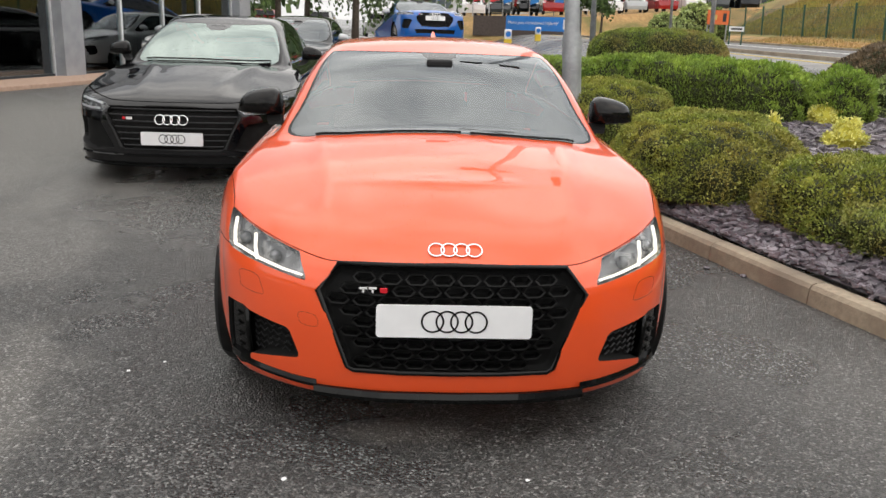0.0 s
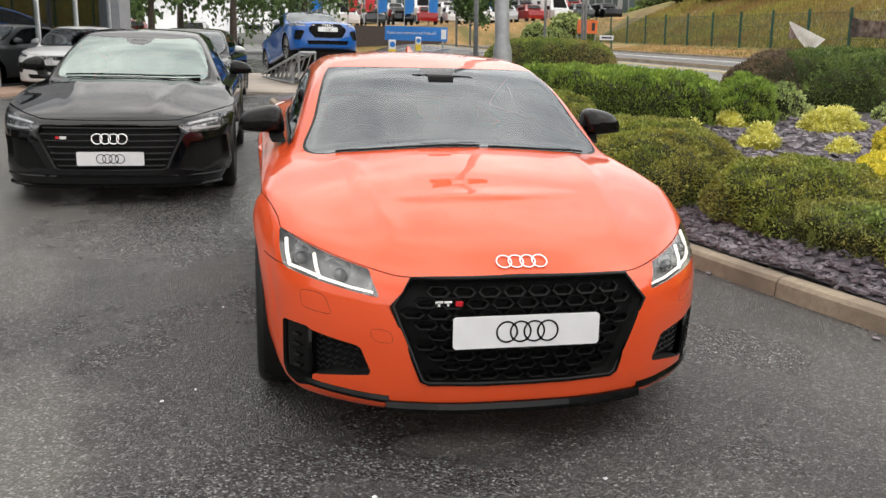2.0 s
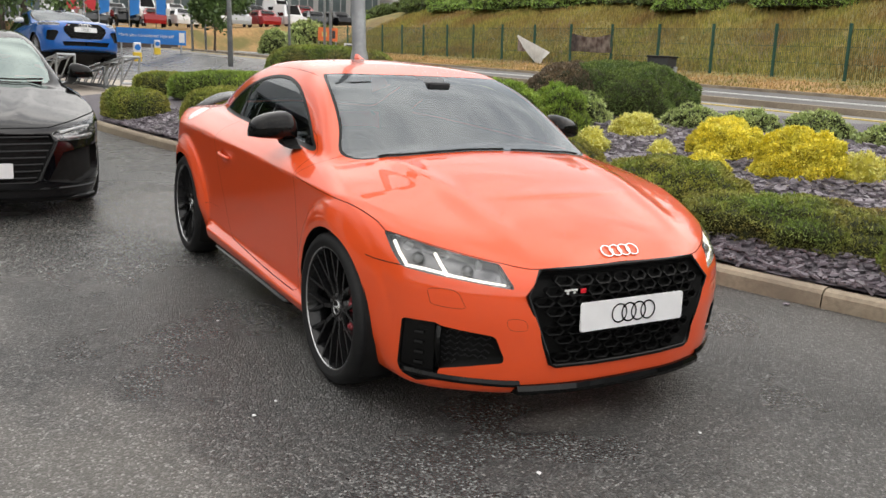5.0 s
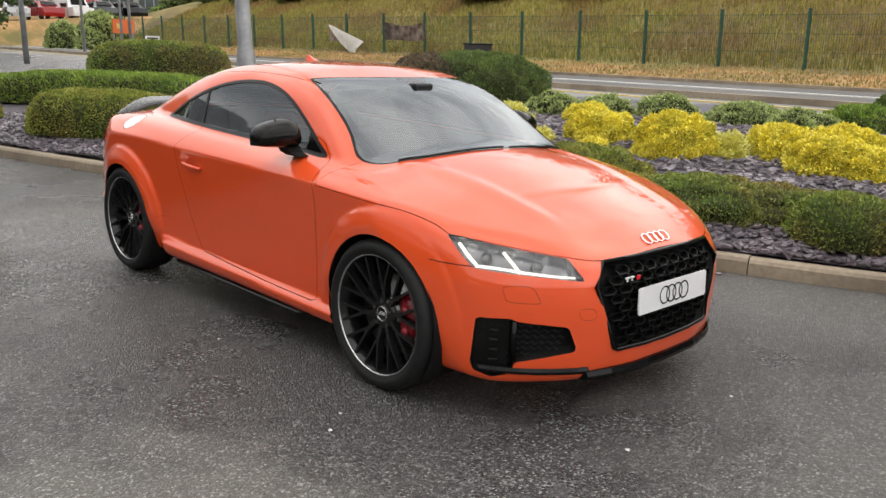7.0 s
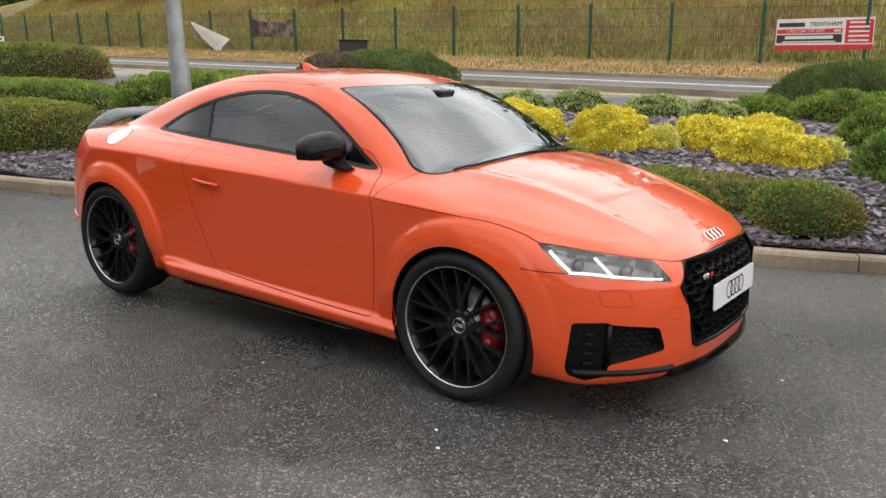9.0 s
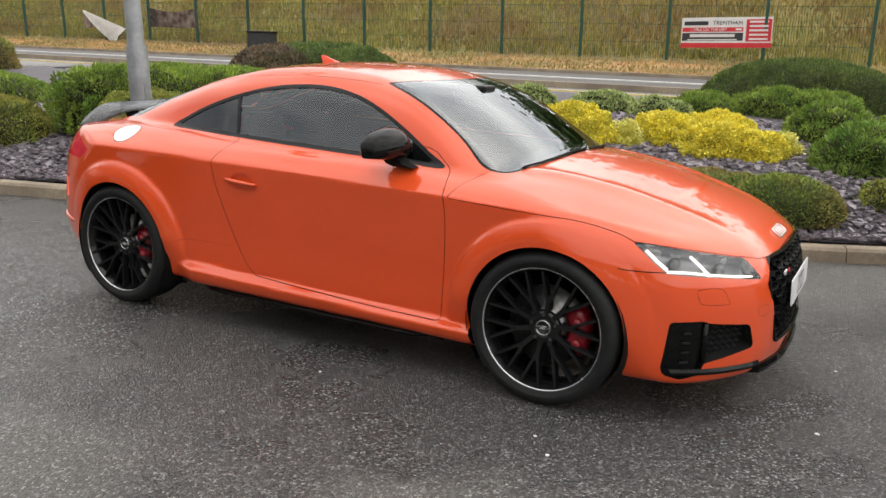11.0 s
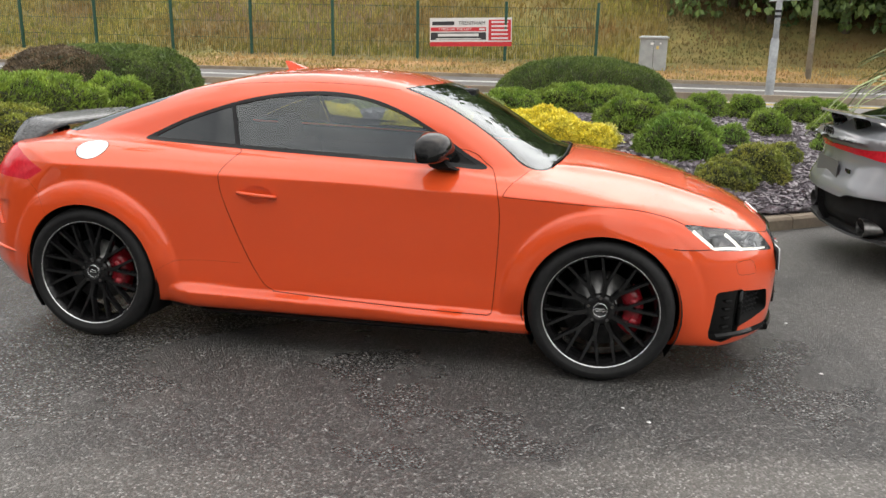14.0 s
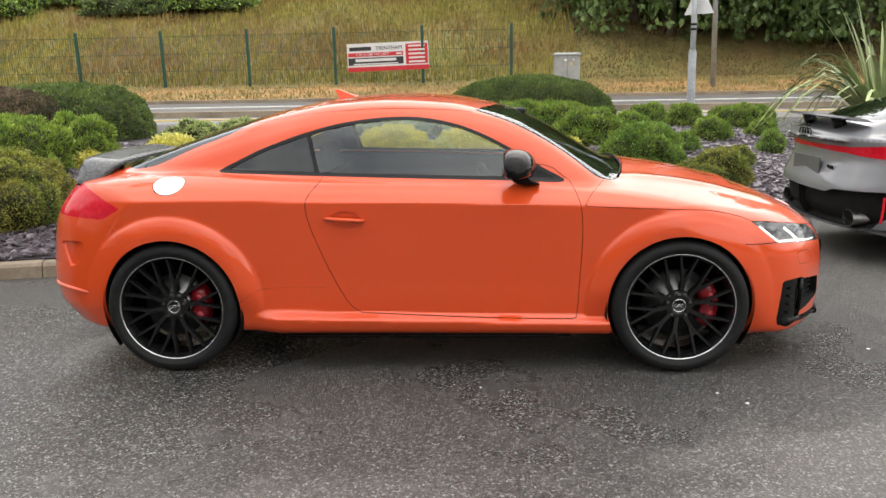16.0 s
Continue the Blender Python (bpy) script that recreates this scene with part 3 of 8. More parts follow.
bv, bf = bed_mesh()
bed = raw("planting_bed", bv, bf, SOIL)
tagged(bed, "raised planting bed covered in purple grey slate chippings", "planting bed", kind="structure")


def kerb_path():
    return [V3((float(kerb_x(y)), y, 0)) for y in np.arange(-8.4, 13.9, 0.05)]


def kerb_stones(length=0.91):
    """Kerb stones laid end to end along the bed's edge."""
    pts = kerb_path()
    s = [0]
    for a, b in zip(pts, pts[1:]):
        s.append(s[-1] + (b - a).length)
    s = np.array(s)
    X, Y = np.array([p.x for p in pts]), np.array([p.y for p in pts])
    kerb = thing("kerb", "buff concrete kerb stones edging the slate planting bed", "kerb", kind="structure")
    n = int(s[-1] / length)
    prof = [(0.0, -0.05), (0.012, 0.085), (0.03, 0.108), (0.055, 0.115), (0.125, 0.115), (0.135, 0.10), (0.135, -0.05)]
    for i in range(n):
        bm = bmesh.new()
        rings = []
        lift = random.uniform(-0.004, 0.004)
        for t in np.linspace(i * length + 0.004, (i + 1) * length - 0.004, 5):
            x, y = np.interp(t, s, X), np.interp(t, s, Y)
            x2, y2 = np.interp(t + 0.02, s, X), np.interp(t + 0.02, s, Y)
            x1, y1 = np.interp(t - 0.02, s, X), np.interp(t - 0.02, s, Y)
            d = V3((x2 - x1, y2 - y1, 0)).normalized()
            nn = V3((d.y, -d.x, 0))
            rings.append([bm.verts.new(V3((x, y, lift)) + nn * a + V3((0, 0, z))) for a, z in prof])
        for a, b in zip(rings, rings[1:]):
            for k in range(len(prof) - 1):
                bm.faces.new((a[k], a[k + 1], b[k + 1], b[k]))
        bm.faces.new(rings[0])
        bm.faces.new(rings[-1][::-1])
        bmesh.ops.recalc_face_normals(bm, faces=bm.faces)
        part("kerb_stone", bm, KERBM, kerb)


kerb_stones()

# ---- road edges and lines ----
def strip(name, x0, x1, y0, y1, lift, material, label="", category="", parent=None, top=0.0):
    ys = np.arange(y0, y1 + 0.01, 2.0)
    bm = bmesh.new()
    rows = []
    for y in ys:
        z0, z1 = float(land_z(x0, y)), float(land_z(x1, y))
        rows.append([bm.verts.new(p) for p in ((x0, y, z0 - 0.02), (x0, y, z0 + lift + top), (x1, y, z1 + lift + top), (x1, y, z1 - 0.02))])
    for a, b in zip(rows, rows[1:]):
        for k in range(3):
            bm.faces.new((a[k], a[k + 1], b[k + 1], b[k]))
    bmesh.ops.recalc_face_normals(bm, faces=bm.faces)
    ob = part(name, bm, material, parent)
    if label:
        tagged(ob, label, category, kind="structure")
    return ob


strip("road_kerb", 12.0, 12.2, -40, 60, 0.12, KERBM, "low concrete kerb between the service lane and the main road", "kerb")
strip("road_kerb", 20.0, 20.2, -40, 60, 0.10, KERBM, "worn concrete kerb at the grass verge", "kerb")
strip("yellow_line", 11.0, 11.12, -40, 60, 0.02, YELLOWLINE, "worn yellow line along the road edge", "road marking")
strip("edge_line", 16.6, 16.85, -40, 60, 0.03, WHITELINE, "white line painted along the road", "road marking")
strip("road_surface", 12.2, 20.0, -40, 60, 0.004, surf("dark_tarmac", (0.075, 0.07, 0.068), (0.10, 0.095, 0.09), 70, 0.65, bump=0.004, bump_scale=150, big=0.4, big_col=(0.12, 0.11, 0.10)), "dark tarmac main road", "road")

# ---- mesh fence on the bank ----
FX = 24.5


def fence():
    f = thing("fence", "green powder coated steel mesh fence at the foot of the bank", "fence", kind="structure")
    ys = np.arange(-1.0, 62, 3.03)
    z0 = float(land_z(FX, 0)) - 0.05
    post = bmesh.new()
    box(post, 0, 0, 0.97, 0.09, 0.09, 2.05)
    pm = bpy.data.meshes.new("post")
    post.to_mesh(pm)
    post.free()
    pm.materials.append(GREENP)
    wires = bmesh.new()
    for k in range(38):
        box(wires, 0, 0.05 + 2.93 * k / 37, 0.92, 0.008, 0.008, 1.80)
    for z in (0.05, 0.62, 1.2, 1.8):
        box(wires, 0, 1.515, z, 0.012, 2.97, 0.012)
    wm = bpy.data.meshes.new("mesh_panel")
    wires.to_mesh(wm)
    wires.free()
    wm.materials.append(GREENP)
    for y in ys:
        for nm, me in (("post", pm), ("mesh_panel", wm)):
            o = new(nm, me)
            o.parent = f
            o.matrix_basis = pose(FX, y, z0, 0, -2.5, 0)
    return f


fence()

# ---- plants ----
def leaf_mat(name, a, b, big=(0.0, None), rough=0.55, vary=0.38):
    m = surf(name, a, b, 3.0, rough, island=vary, big=big[0], big_col=big[1], rough_var=0.1)
    bs = m.node_tree.nodes["Principled BSDF"]
    bs.inputs["Subsurface Weight"].default_value = 0.0
    return m


BOXLEAF = leaf_mat("box_leaf", (0.160, 0.205, 0.030), (0.360, 0.385, 0.062), (1.6, (0.265, 0.240, 0.050)))
HEBELEAF = leaf_mat("bright_green_leaf", (0.150, 0.255, 0.034), (0.350, 0.460, 0.070), (2.4, (0.190, 0.265, 0.040)))
YEWLEAF = leaf_mat("dark_green_leaf", (0.080, 0.130, 0.030), (0.170, 0.230, 0.050))
MATLEAF = leaf_mat("low_green_leaf", (0.143, 0.218, 0.037), (0.269, 0.336, 0.054), (1.1, (0.286, 0.218, 0.067)))
GOLDLEAF = leaf_mat("golden_leaf", (0.76, 0.645, 0.045), (0.90, 0.80, 0.15), (3.5, (0.64, 0.58, 0.055)), vary=0.22)
# core under golden leaves, its deeper colour painting the shade in the gaps
GOLDCORE = surf("golden_gap_shade", (0.33, 0.30, 0.03), (0.45, 0.41, 0.05), 14, 0.9)
PALELEAF = leaf_mat("pale_variegated_leaf", (0.640, 0.600, 0.150), (0.860, 0.820, 0.340), (4, (0.480, 0.500, 0.110)), vary=0.22)
GREYLEAF = leaf_mat("grey_green_leaf", (0.290, 0.370, 0.120), (0.480, 0.540, 0.220), vary=0.28)
CONIFLEAF = leaf_mat("mid_green_leaf", (0.142, 0.257, 0.043), (0.331, 0.459, 0.076), (2.8, (0.176, 0.270, 0.047)))
PURPLELEAF = leaf_mat("purple_brown_leaf", (0.109, 0.082, 0.055), (0.218, 0.155, 0.091))
# near black core colour that paints the shade between green leaves
GAPSHADE = surf("leaf_gap_shade", (0.022, 0.027, 0.008), (0.04, 0.046, 0.014), 14, 0.9)
BARK = surf("bark", (0.08, 0.06, 0.045), (0.14, 0.11, 0.085), 12, 0.9, bump=0.01)
STRAP = leaf_mat("strap_leaf", (0.220, 0.287, 0.118), (0.406, 0.456, 0.220))


def leaves_on(v, tris, nrm_up, count, size, width, spread, up, rng, depth=0.03):
    """Diamond leaves over a triangle mesh: vertices and quads."""
    a, b, c = v[tris[:, 0]], v[tris[:, 1]], v[tris[:, 2]]
    cr = np.cross(b - a, c - a)
    ar = np.linalg.norm(cr, axis=1) + 1e-12
    pick = rng.choice(len(tris), count, p=ar / ar.sum())
    u, w = rng.random((2, count, 1))
    k = (u + w) > 1
    u, w = np.where(k, 1 - u, u), np.where(k, 1 - w, w)
    n = (cr / ar[:, None])[pick]
    p = a[pick] + u * (b - a)[pick] + w * (c - a)[pick] - n * rng.random((count, 1)) * depth
    d = n + np.array([0, 0, up]) + rng.normal(0, spread, (count, 3))
    d /= np.linalg.norm(d, axis=1)[:, None]
    s = np.cross(d, rng.normal(0, 1, (count, 3)))
    s /= np.linalg.norm(s, axis=1)[:, None] + 1e-9
    L = size * rng.uniform(0.6, 1.3, (count, 1))
    W = L * width
    q = np.stack([p, p + d * L * 0.5 + s * W * 0.5, p + d * L, p + d * L * 0.5 - s * W * 0.5], 1).reshape(-1, 3)
    return q, np.arange(count * 4).reshape(-1, 4)


def dome_mesh(rx, ry, h, n, m, rough, seed, nu=80, nv=24, scale=2.2, lobes=0.0, lump=0.0):
    """An uneven closed dome; n sets how flat its top is, m how square its plan."""
    verts, faces = [], []
    for j in range(nv + 1):
        t = j / nv
        ph = t * math.pi / 2
        rr, zz = math.cos(ph) ** (2 / n), math.sin(ph) ** (2 / n)
        for i in range(nu):
            a = 2 * math.pi * i / nu
            ca, sa = math.cos(a), math.sin(a)
            x = math.copysign(abs(ca) ** (2 / m), ca) * rr
            y = math.copysign(abs(sa) ** (2 / m), sa) * rr
            q = V3((x * rx * scale + seed * 7.1, y * ry * scale, zz * h * scale))
            d = 1 + rough * noise.noise(q) + rough * 0.6 * noise.noise(q * 2.7) + lobes * abs(noise.noise(q * 1.6 + V3((9, 0, 0))))
            if lump:
                w = V3((x * rx + seed * 3.7, y * ry, zz * h))
                dist, _ = noise.voronoi(w / lump)
                d += min(0.30, lump * 0.42 / max(0.12, min(rx, ry, h * 1.4))) * (0.30 - 1.25 * min(1.0, dist[0] * 1.2) ** 2)
            verts.append((x * rx * d, y * ry * d, max(-0.02, zz * h * (1 + (d - 1) * 0.9)) - (0.04 if j == 0 else 0)))
    for j in range(nv):
        for i in range(nu):
            p, q = j * nu + i, j * nu + (i + 1) % nu
            faces += [(p, q, q + nu), (p, q + nu, p + nu)]
    return np.array(verts), np.array(faces)


BUSH = [0]


def bush(name, label, x, y, rx, ry, h, turn=0, leaf=None, size=0.022, width=0.55, dens=7000, n=2.2, m=2.2, rough=0.10, spread=0.55, up=0.35, lobes=0.0, group="", depth=0.03, z=None, mats=None, scale=2.2, lump=0.0):
    BUSH[0] += 1
    rng = np.random.default_rng(BUSH[0])
    z0 = float(bed_z(x, y)) - 0.03 if z is None else z
    b = thing(name, label, "shrub", group, at=(x, y, z0), turn=turn)
    v, f = dome_mesh(rx, ry, h, n, m, rough, BUSH[0], lobes=lobes, scale=scale, lump=lump)
    # inner dome coloured as the shade seen through gaps in the foliage
    raw("shade_core", v * (0.955 if not lump else 0.93), f, GOLDCORE if leaf in (GOLDLEAF, PALELEAF) else GAPSHADE, b)
    area = np.linalg.norm(np.cross(v[f[:, 1]] - v[f[:, 0]], v[f[:, 2]] - v[f[:, 0]]), axis=1).sum() / 2
    q, k = leaves_on(v, f, None, int(area * dens), size, width, spread, up, rng, depth)
    me = fast_mesh("foliage", q, k)
    o = link("foliage", me, leaf if not isinstance(leaf, (list, tuple)) else list(leaf), b, smooth=False)
    o["kind"] = "stuff"
    if isinstance(leaf, (list, tuple)):
        cx = q[::4, 0] + 0.5 * np.array([noise.noise(V3((*p, 3.3)) * 1.2) for p in q[::4, :2]])
        me.polygons.foreach_set("material_index", np.where(cx < mats[0], 0, np.where(cx < mats[1], 1, 2 % len(leaf))).astype(np.int32))
    return b


def planting():
    clip = "clipped rounded box shrub, yellowish green, in slate chippings"
    bush("box_shrub", clip, 2.34, 2.05, 0.76, 1.08, 0.52, -18, BOXLEAF, 0.021, 0.6, 9000, 2.9, 2.6, 0.07, up=0.2, lump=0.22)
    bush("box_shrub", clip, 2.05, 4.1, 0.70, 0.80, 0.62, 0, BOXLEAF, 0.021, 0.6, 9000, 2.8, 2.5, 0.07, up=0.2, lump=0.22)
    bush("box_shrub", "low mounded box shrub spilling towards the kerb", 2.85, 0.50, 0.62, 0.64, 0.42, 10, BOXLEAF, 0.021, 0.6, 9000, 2.4, 2.3, 0.08, up=0.2, lump=0.20)
    bush("creeping_shrub", "low dark green creeping shrub with a dead brown patch", 3.02, -0.50, 0.48, 1.18, 0.25, 28, MATLEAF, 0.020, 0.55, 11000, 2.6, 2.4, 0.10, up=0.25, lump=0.16)
    bush("dwarf_conifer", "small rounded dark green dwarf conifer beside the kerb", 3.12, -1.66, 0.40, 0.42, 0.31, 0, MATLEAF, 0.026, 0.4, 11000, 2.3, 2.2, 0.08, up=0.4)
    g = "cushion shrubs in the bed"
    for x, y, r, h in ((4.22, -2.78, 0.33, 0.36), (3.72, -2.42, 0.30, 0.26), (4.32, -2.48, 0.20, 0.17), (5.22, -3.26, 0.19, 0.23), (4.75, -2.95, 0.26, 0.22)):
        bush("cushion_shrub", "small cushion shrub, yellowish green, on slate chippings", x, y, r, r * 0.95, h, random.uniform(0, 90), BOXLEAF, 0.024, 0.45, 9000, 2.1, 2.1, 0.10, up=0.4, group=g, lump=0.12)
    g = "round conifers in the bed"
    bush("round_conifer", "ball shaped bright green conifer in slate chippings", 5.02, -2.06, 0.45, 0.47, 0.45, 0, CONIFLEAF, 0.045, 0.30, 5200, 2.3, 2.1, 0.10, spread=0.45, up=0.7, group=g, lobes=0.05, lump=0.14)
    for x, y, r, q, h in ((6.55, -1.62, 0.50, 0.55, 0.44), (8.35, -1.0, 0.50, 0.95, 0.36), (6.05, -2.80, 0.25, 0.22, 0.25), (7.25, -3.42, 0.32, 0.30, 0.31), (8.5, -2.75, 0.36, 0.34, 0.34), (8.65, -3.35, 0.36, 0.34, 0.32), (9.0, -4.35, 0.42, 0.62, 0.35), (6.12, -3.9, 0.18, 0.19, 0.30), (7.72, -4.28, 0.26, 0.26, 0.25), (7.6, -2.35, 0.34, 0.34, 0.30), (7.9, 0.1, 0.40, 0.5, 0.28)):
        bush("round_conifer", "bright green spreading conifer in slate chippings", x, y, r * 0.9, q * 0.9, h, 0, HEBELEAF if x > 6.3 else CONIFLEAF, 0.045, 0.32, 4200, 2.2, 2.1, 0.13, spread=0.5, up=0.7, group=g, lobes=0.10, lump=0.17)
    g = "golden shrubs in the bed"
    for x, y, r, q, h in ((4.78, 0.78, 0.42, 0.44, 0.46), (5.05, 1.90, 0.40, 0.38, 0.34), (4.15, 1.34, 0.23, 0.22, 0.20), (5.45, -0.05, 0.36, 0.40, 0.34), (5.05, -0.72, 0.36, 0.40, 0.36), (5.0, -1.10, 0.30, 0.30, 0.30), (5.85, -0.55, 0.36, 0.40, 0.34), (6.1, 2.9, 0.32, 0.32, 0.24)):
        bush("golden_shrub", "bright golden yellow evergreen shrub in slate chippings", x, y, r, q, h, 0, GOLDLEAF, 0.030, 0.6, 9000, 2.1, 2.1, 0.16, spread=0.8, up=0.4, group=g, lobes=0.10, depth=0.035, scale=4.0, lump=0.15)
    g = "pale shrubs in the bed"
    for x, y, r, h in ((5.02, 0.30, 0.24, 0.26), (5.52, -1.30, 0.20, 0.22), (4.50, 4.30, 0.24, 0.25), (4.0, 2.90, 0.20, 0.26), (3.35, 3.15, 0.14, 0.34), (4.55, 2.35, 0.16, 0.16), (5.3, 3.6, 0.34, 0.26)):
        bush("variegated_shrub", "small pale yellow variegated shrub in slate chippings", x, y, r, r, h, 0, PALELEAF, 0.034, 0.55, 3600, 2.0, 2.0, 0.22, spread=0.8, up=0.5, group=g, lobes=0.15, depth=0.05, scale=5.0, lump=0.13)
    g = "grey green shrubs in the bed"
    for x, y, r, q, h in ((5.35, 4.75, 0.34, 0.36, 0.42), (7.3, 2.45, 0.40, 0.48, 0.27), (7.45, 1.35, 0.45, 0.55, 0.26), (7.3, 0.55, 0.42, 0.45, 0.25), (6.4, 3.7, 0.40, 0.45, 0.28), (6.9, 3.2, 0.4, 0.4, 0.26)):
        bush("grey_shrub", "loose grey green shrub in slate chippings", x, y, r, q, h, 0, GREYLEAF, 0.034, 0.55, 4200, 2.0, 2.0, 0.2, spread=0.8, up=0.5, group=g, lobes=0.15, depth=0.045, scale=4.5, lump=0.16)
    # hedges and large shrubs
    bush("hedge", "thick bright green hedge with feathery shoots", 3.26, 5.20, 1.38, 0.52, 0.68, -23, HEBELEAF, 0.050, 0.30, 3500, 4.5, 5.0, 0.05, spread=0.42, up=0.8, lobes=0.05, lump=0.20)
    bush("hedge", "thick bright green hedge with feathery shoots", 4.72, 4.45, 0.34, 0.38, 0.56, -23, HEBELEAF, 0.050, 0.30, 4300, 3.0, 3.0, 0.08, spread=0.42, up=0.8, lobes=0.05, lump=0.20)
    bush("hedge", "long green hedge beside the lamp post", 2.55, 9.7, 0.55, 1.95, 0.46, 39, HEBELEAF, 0.050, 0.32, 3000, 3.5, 4.0, 0.08, spread=0.5, up=0.7)
    bush("hedge", "low clipped hedge following the kerb", 1.28, 6.65, 0.52, 1.15, 0.52, 30, BOXLEAF, 0.028, 0.55, 6000, 3.0, 3.2, 0.07, up=0.3)
    bush("hedge", "low clipped hedge following the kerb", 0.25, 9.35, 0.40, 0.66, 0.40, 10, BOXLEAF, 0.032, 0.55, 4500, 3.4, 3.6, 0.06, up=0.3)
    bush("hedge", "low clipped hedge at the end of the bed", 1.35, 12.1, 0.62, 0.42, 0.40, -20, BOXLEAF, 0.034, 0.55, 4000, 3.4, 3.6, 0.06, up=0.3)
    bush("hedge", "large clipped block hedge with a rounded top", 5.45, 14.0, 1.50, 0.85, 0.84, -28, MATLEAF, 0.045, 0.45, 2600, 3.6, 4.0, 0.04, up=0.4, z=0.58)
    bush("mixed_shrub", "large rounded shrub, purple brown, variegated and dark green together", 6.9, 6.0, 1.36, 1.45, 0.70, -35, (PURPLELEAF, YEWLEAF), 0.040, 0.4, 4000, 2.5, 2.4, 0.10, spread=0.5, up=0.5, mats=(-0.45, 9), lobes=0.08)
    bush("dome_shrub", "wide dome shaped dark green shrub by the road", 9.55, -0.95, 0.85, 1.48, 0.78, 0, YEWLEAF, 0.045, 0.25, 4800, 2.4, 2.3, 0.05, spread=0.45, up=0.8, z=0.62)


planting()


def strap_plant(x, y):
    """A flax like plant: a fan of long arching strap leaves."""
    rng = random.Random(4)
    p = thing("flax_plant", "tall spiky flax plant with long pale green strap leaves", "plant", at=(x, y, float(bed_z(x, y)) - 0.02))
    for k in range(150):
        a = rng.uniform(0, 2 * math.pi)
        lean = rng.uniform(0.15, 1.05)
        L = rng.uniform(1.2, 2.4)
        bm = bmesh.new()
        prev = None
        side = V3((-math.sin(a), math.cos(a), 0))
        for j in range(9):
            t = j / 8
            droop = lean * L * (t ** 1.5) * 0.9
            r = 0.08 + droop
            z = L * t * (1 - 0.28 * lean * t * t) - (0.55 * lean ** 2 * L * t ** 4 if lean > 0.5 else 0)
            c = V3((r * math.cos(a), r * math.sin(a), z))
            w = 0.036 * (1 - t ** 3) + 0.002
            ring = [bm.verts.new(c - side * w), bm.verts.new(c + V3((0, 0, -0.012))), bm.verts.new(c + side * w)]
            if prev:
                bm.faces.new((prev[0], prev[1], ring[1], ring[0]))
                bm.faces.new((prev[1], prev[2], ring[2], ring[1]))
            prev = ring
        part("strap_leaf", bm, STRAP, p, smooth=True)
    return p


strap_plant(7.2, -5.75)


# ---- slate chippings ----
SLATE = surf("slate_chip", (0.10, 0.085, 0.10), (0.19, 0.165, 0.185), 9, 0.38, island=0.45, bump=0.008, bump_scale=40)


def slate():
    rng = np.random.default_rng(11)
    shapes = []
    for k in range(8):
        n = 5 + k % 3
        a = np.sort(rng.uniform(0, 2 * math.pi, n))
        r = rng.uniform(0.55, 1.0, n)
        shapes.append([(math.cos(t) * q, math.sin(t) * q * 0.68) for t, q in zip(a, r)])
    chips = []
    for _ in range(26000):
        y = rng.uniform(-6.0, 9.5)
        k = float(kerb_x(y)) + 0.15
        d = rng.random() ** 1.7 * 5.2
        x = k + d
        if x > 8.6:
            continue
        chips.append((x, y, d))
    meshes = []
    for sh in shapes:
        bm = bmesh.new()
        plate_of(bm, sh, 0.22, Matrix.Identity(4))
        me = bpy.data.meshes.new("slate_chip")
        bm.to_mesh(me)
        bm.free()
        me.materials.append(SLATE)
        meshes.append(me)
    V, F = [], []
    singles = 0
    for x, y, d in chips:
        s = rng.uniform(0.022, 0.055) * (1 + 0.12 * d)
        z = float(bed_z(x, y)) + 0.03 * noise.noise(V3((x * 1.3, y * 1.3, 0))) - 0.016 + rng.uniform(0, 0.018)
        m = pose(x, y, z, rng.normal(0, 14), rng.normal(0, 14), rng.uniform(0, 360)) @ Matrix.Diagonal((s, s, s, 1))
        k = int(rng.integers(0, 8))
        if singles < 300 and d < 0.55 and -2.6 < y < 0.9:
            o = new("slate_chip", meshes[k])
            o.parent = bed
            o.matrix_basis = m
            singles += 1
            continue
        sh = shapes[k]
        n = len(sh)
        b = len(V)
        V += [tuple(m @ V3((a, c, 0.22))) for a, c in sh] + [tuple(m @ V3((a * 1.05, c * 1.05, -0.1))) for a, c in sh]
        F.append(tuple(range(b, b + n)))
        F += [(b + i, b + n + i, b + n + (i + 1) % n, b + (i + 1) % n) for i in range(n)]
    o = raw("slate_chippings", V, F, SLATE, bed, smooth=False)
    o["kind"] = "stuff"


slate()

# ---- cars ----
def wheel_bumps(Y, Z, axles, r0, r1, out, zc=0.335):
    d = 0
    for y in axles:
        r = np.sqrt((Y - y) ** 2 + (Z - zc) ** 2)
        d = np.maximum(d, out * sstep(r0, r1, r))
    return d


def arch_flare(Y, Z, p):
    """Blistered wheel arches: a crisp outer edge, then a shoulder rounding to the opening."""
    r0, run, out = p["arches"]
    d = 0
    for y in p["axles"]:
        r = np.sqrt((Y - y) ** 2 + (Z - p["hub"]) ** 2)
        u = np.clip((r0 - r) / run, 0, 1)
        d = np.maximum(d, out * (1 - (1 - u) ** 1.7) * sstep(-0.05, 0.28, u))
    return d * (0.15 + 0.85 * sstep(0.24, 0.44, Z))


def sill_ledge(Y, Z, p):
    """A ledge along the sill, fading to a point before the rear wheel."""
    z0, z1, out = p["sill"]
    top = z0 + 0.018 * Y
    w = sstep(0.90, 0.70, Y) * sstep(-1.10, -1.0, Y)
    u = np.clip((top - Z) / (top - z1 - 0.018 * Y), 0, 1)
    return out * w * (0.5 * u + 0.5 * sstep(0, 1, u))


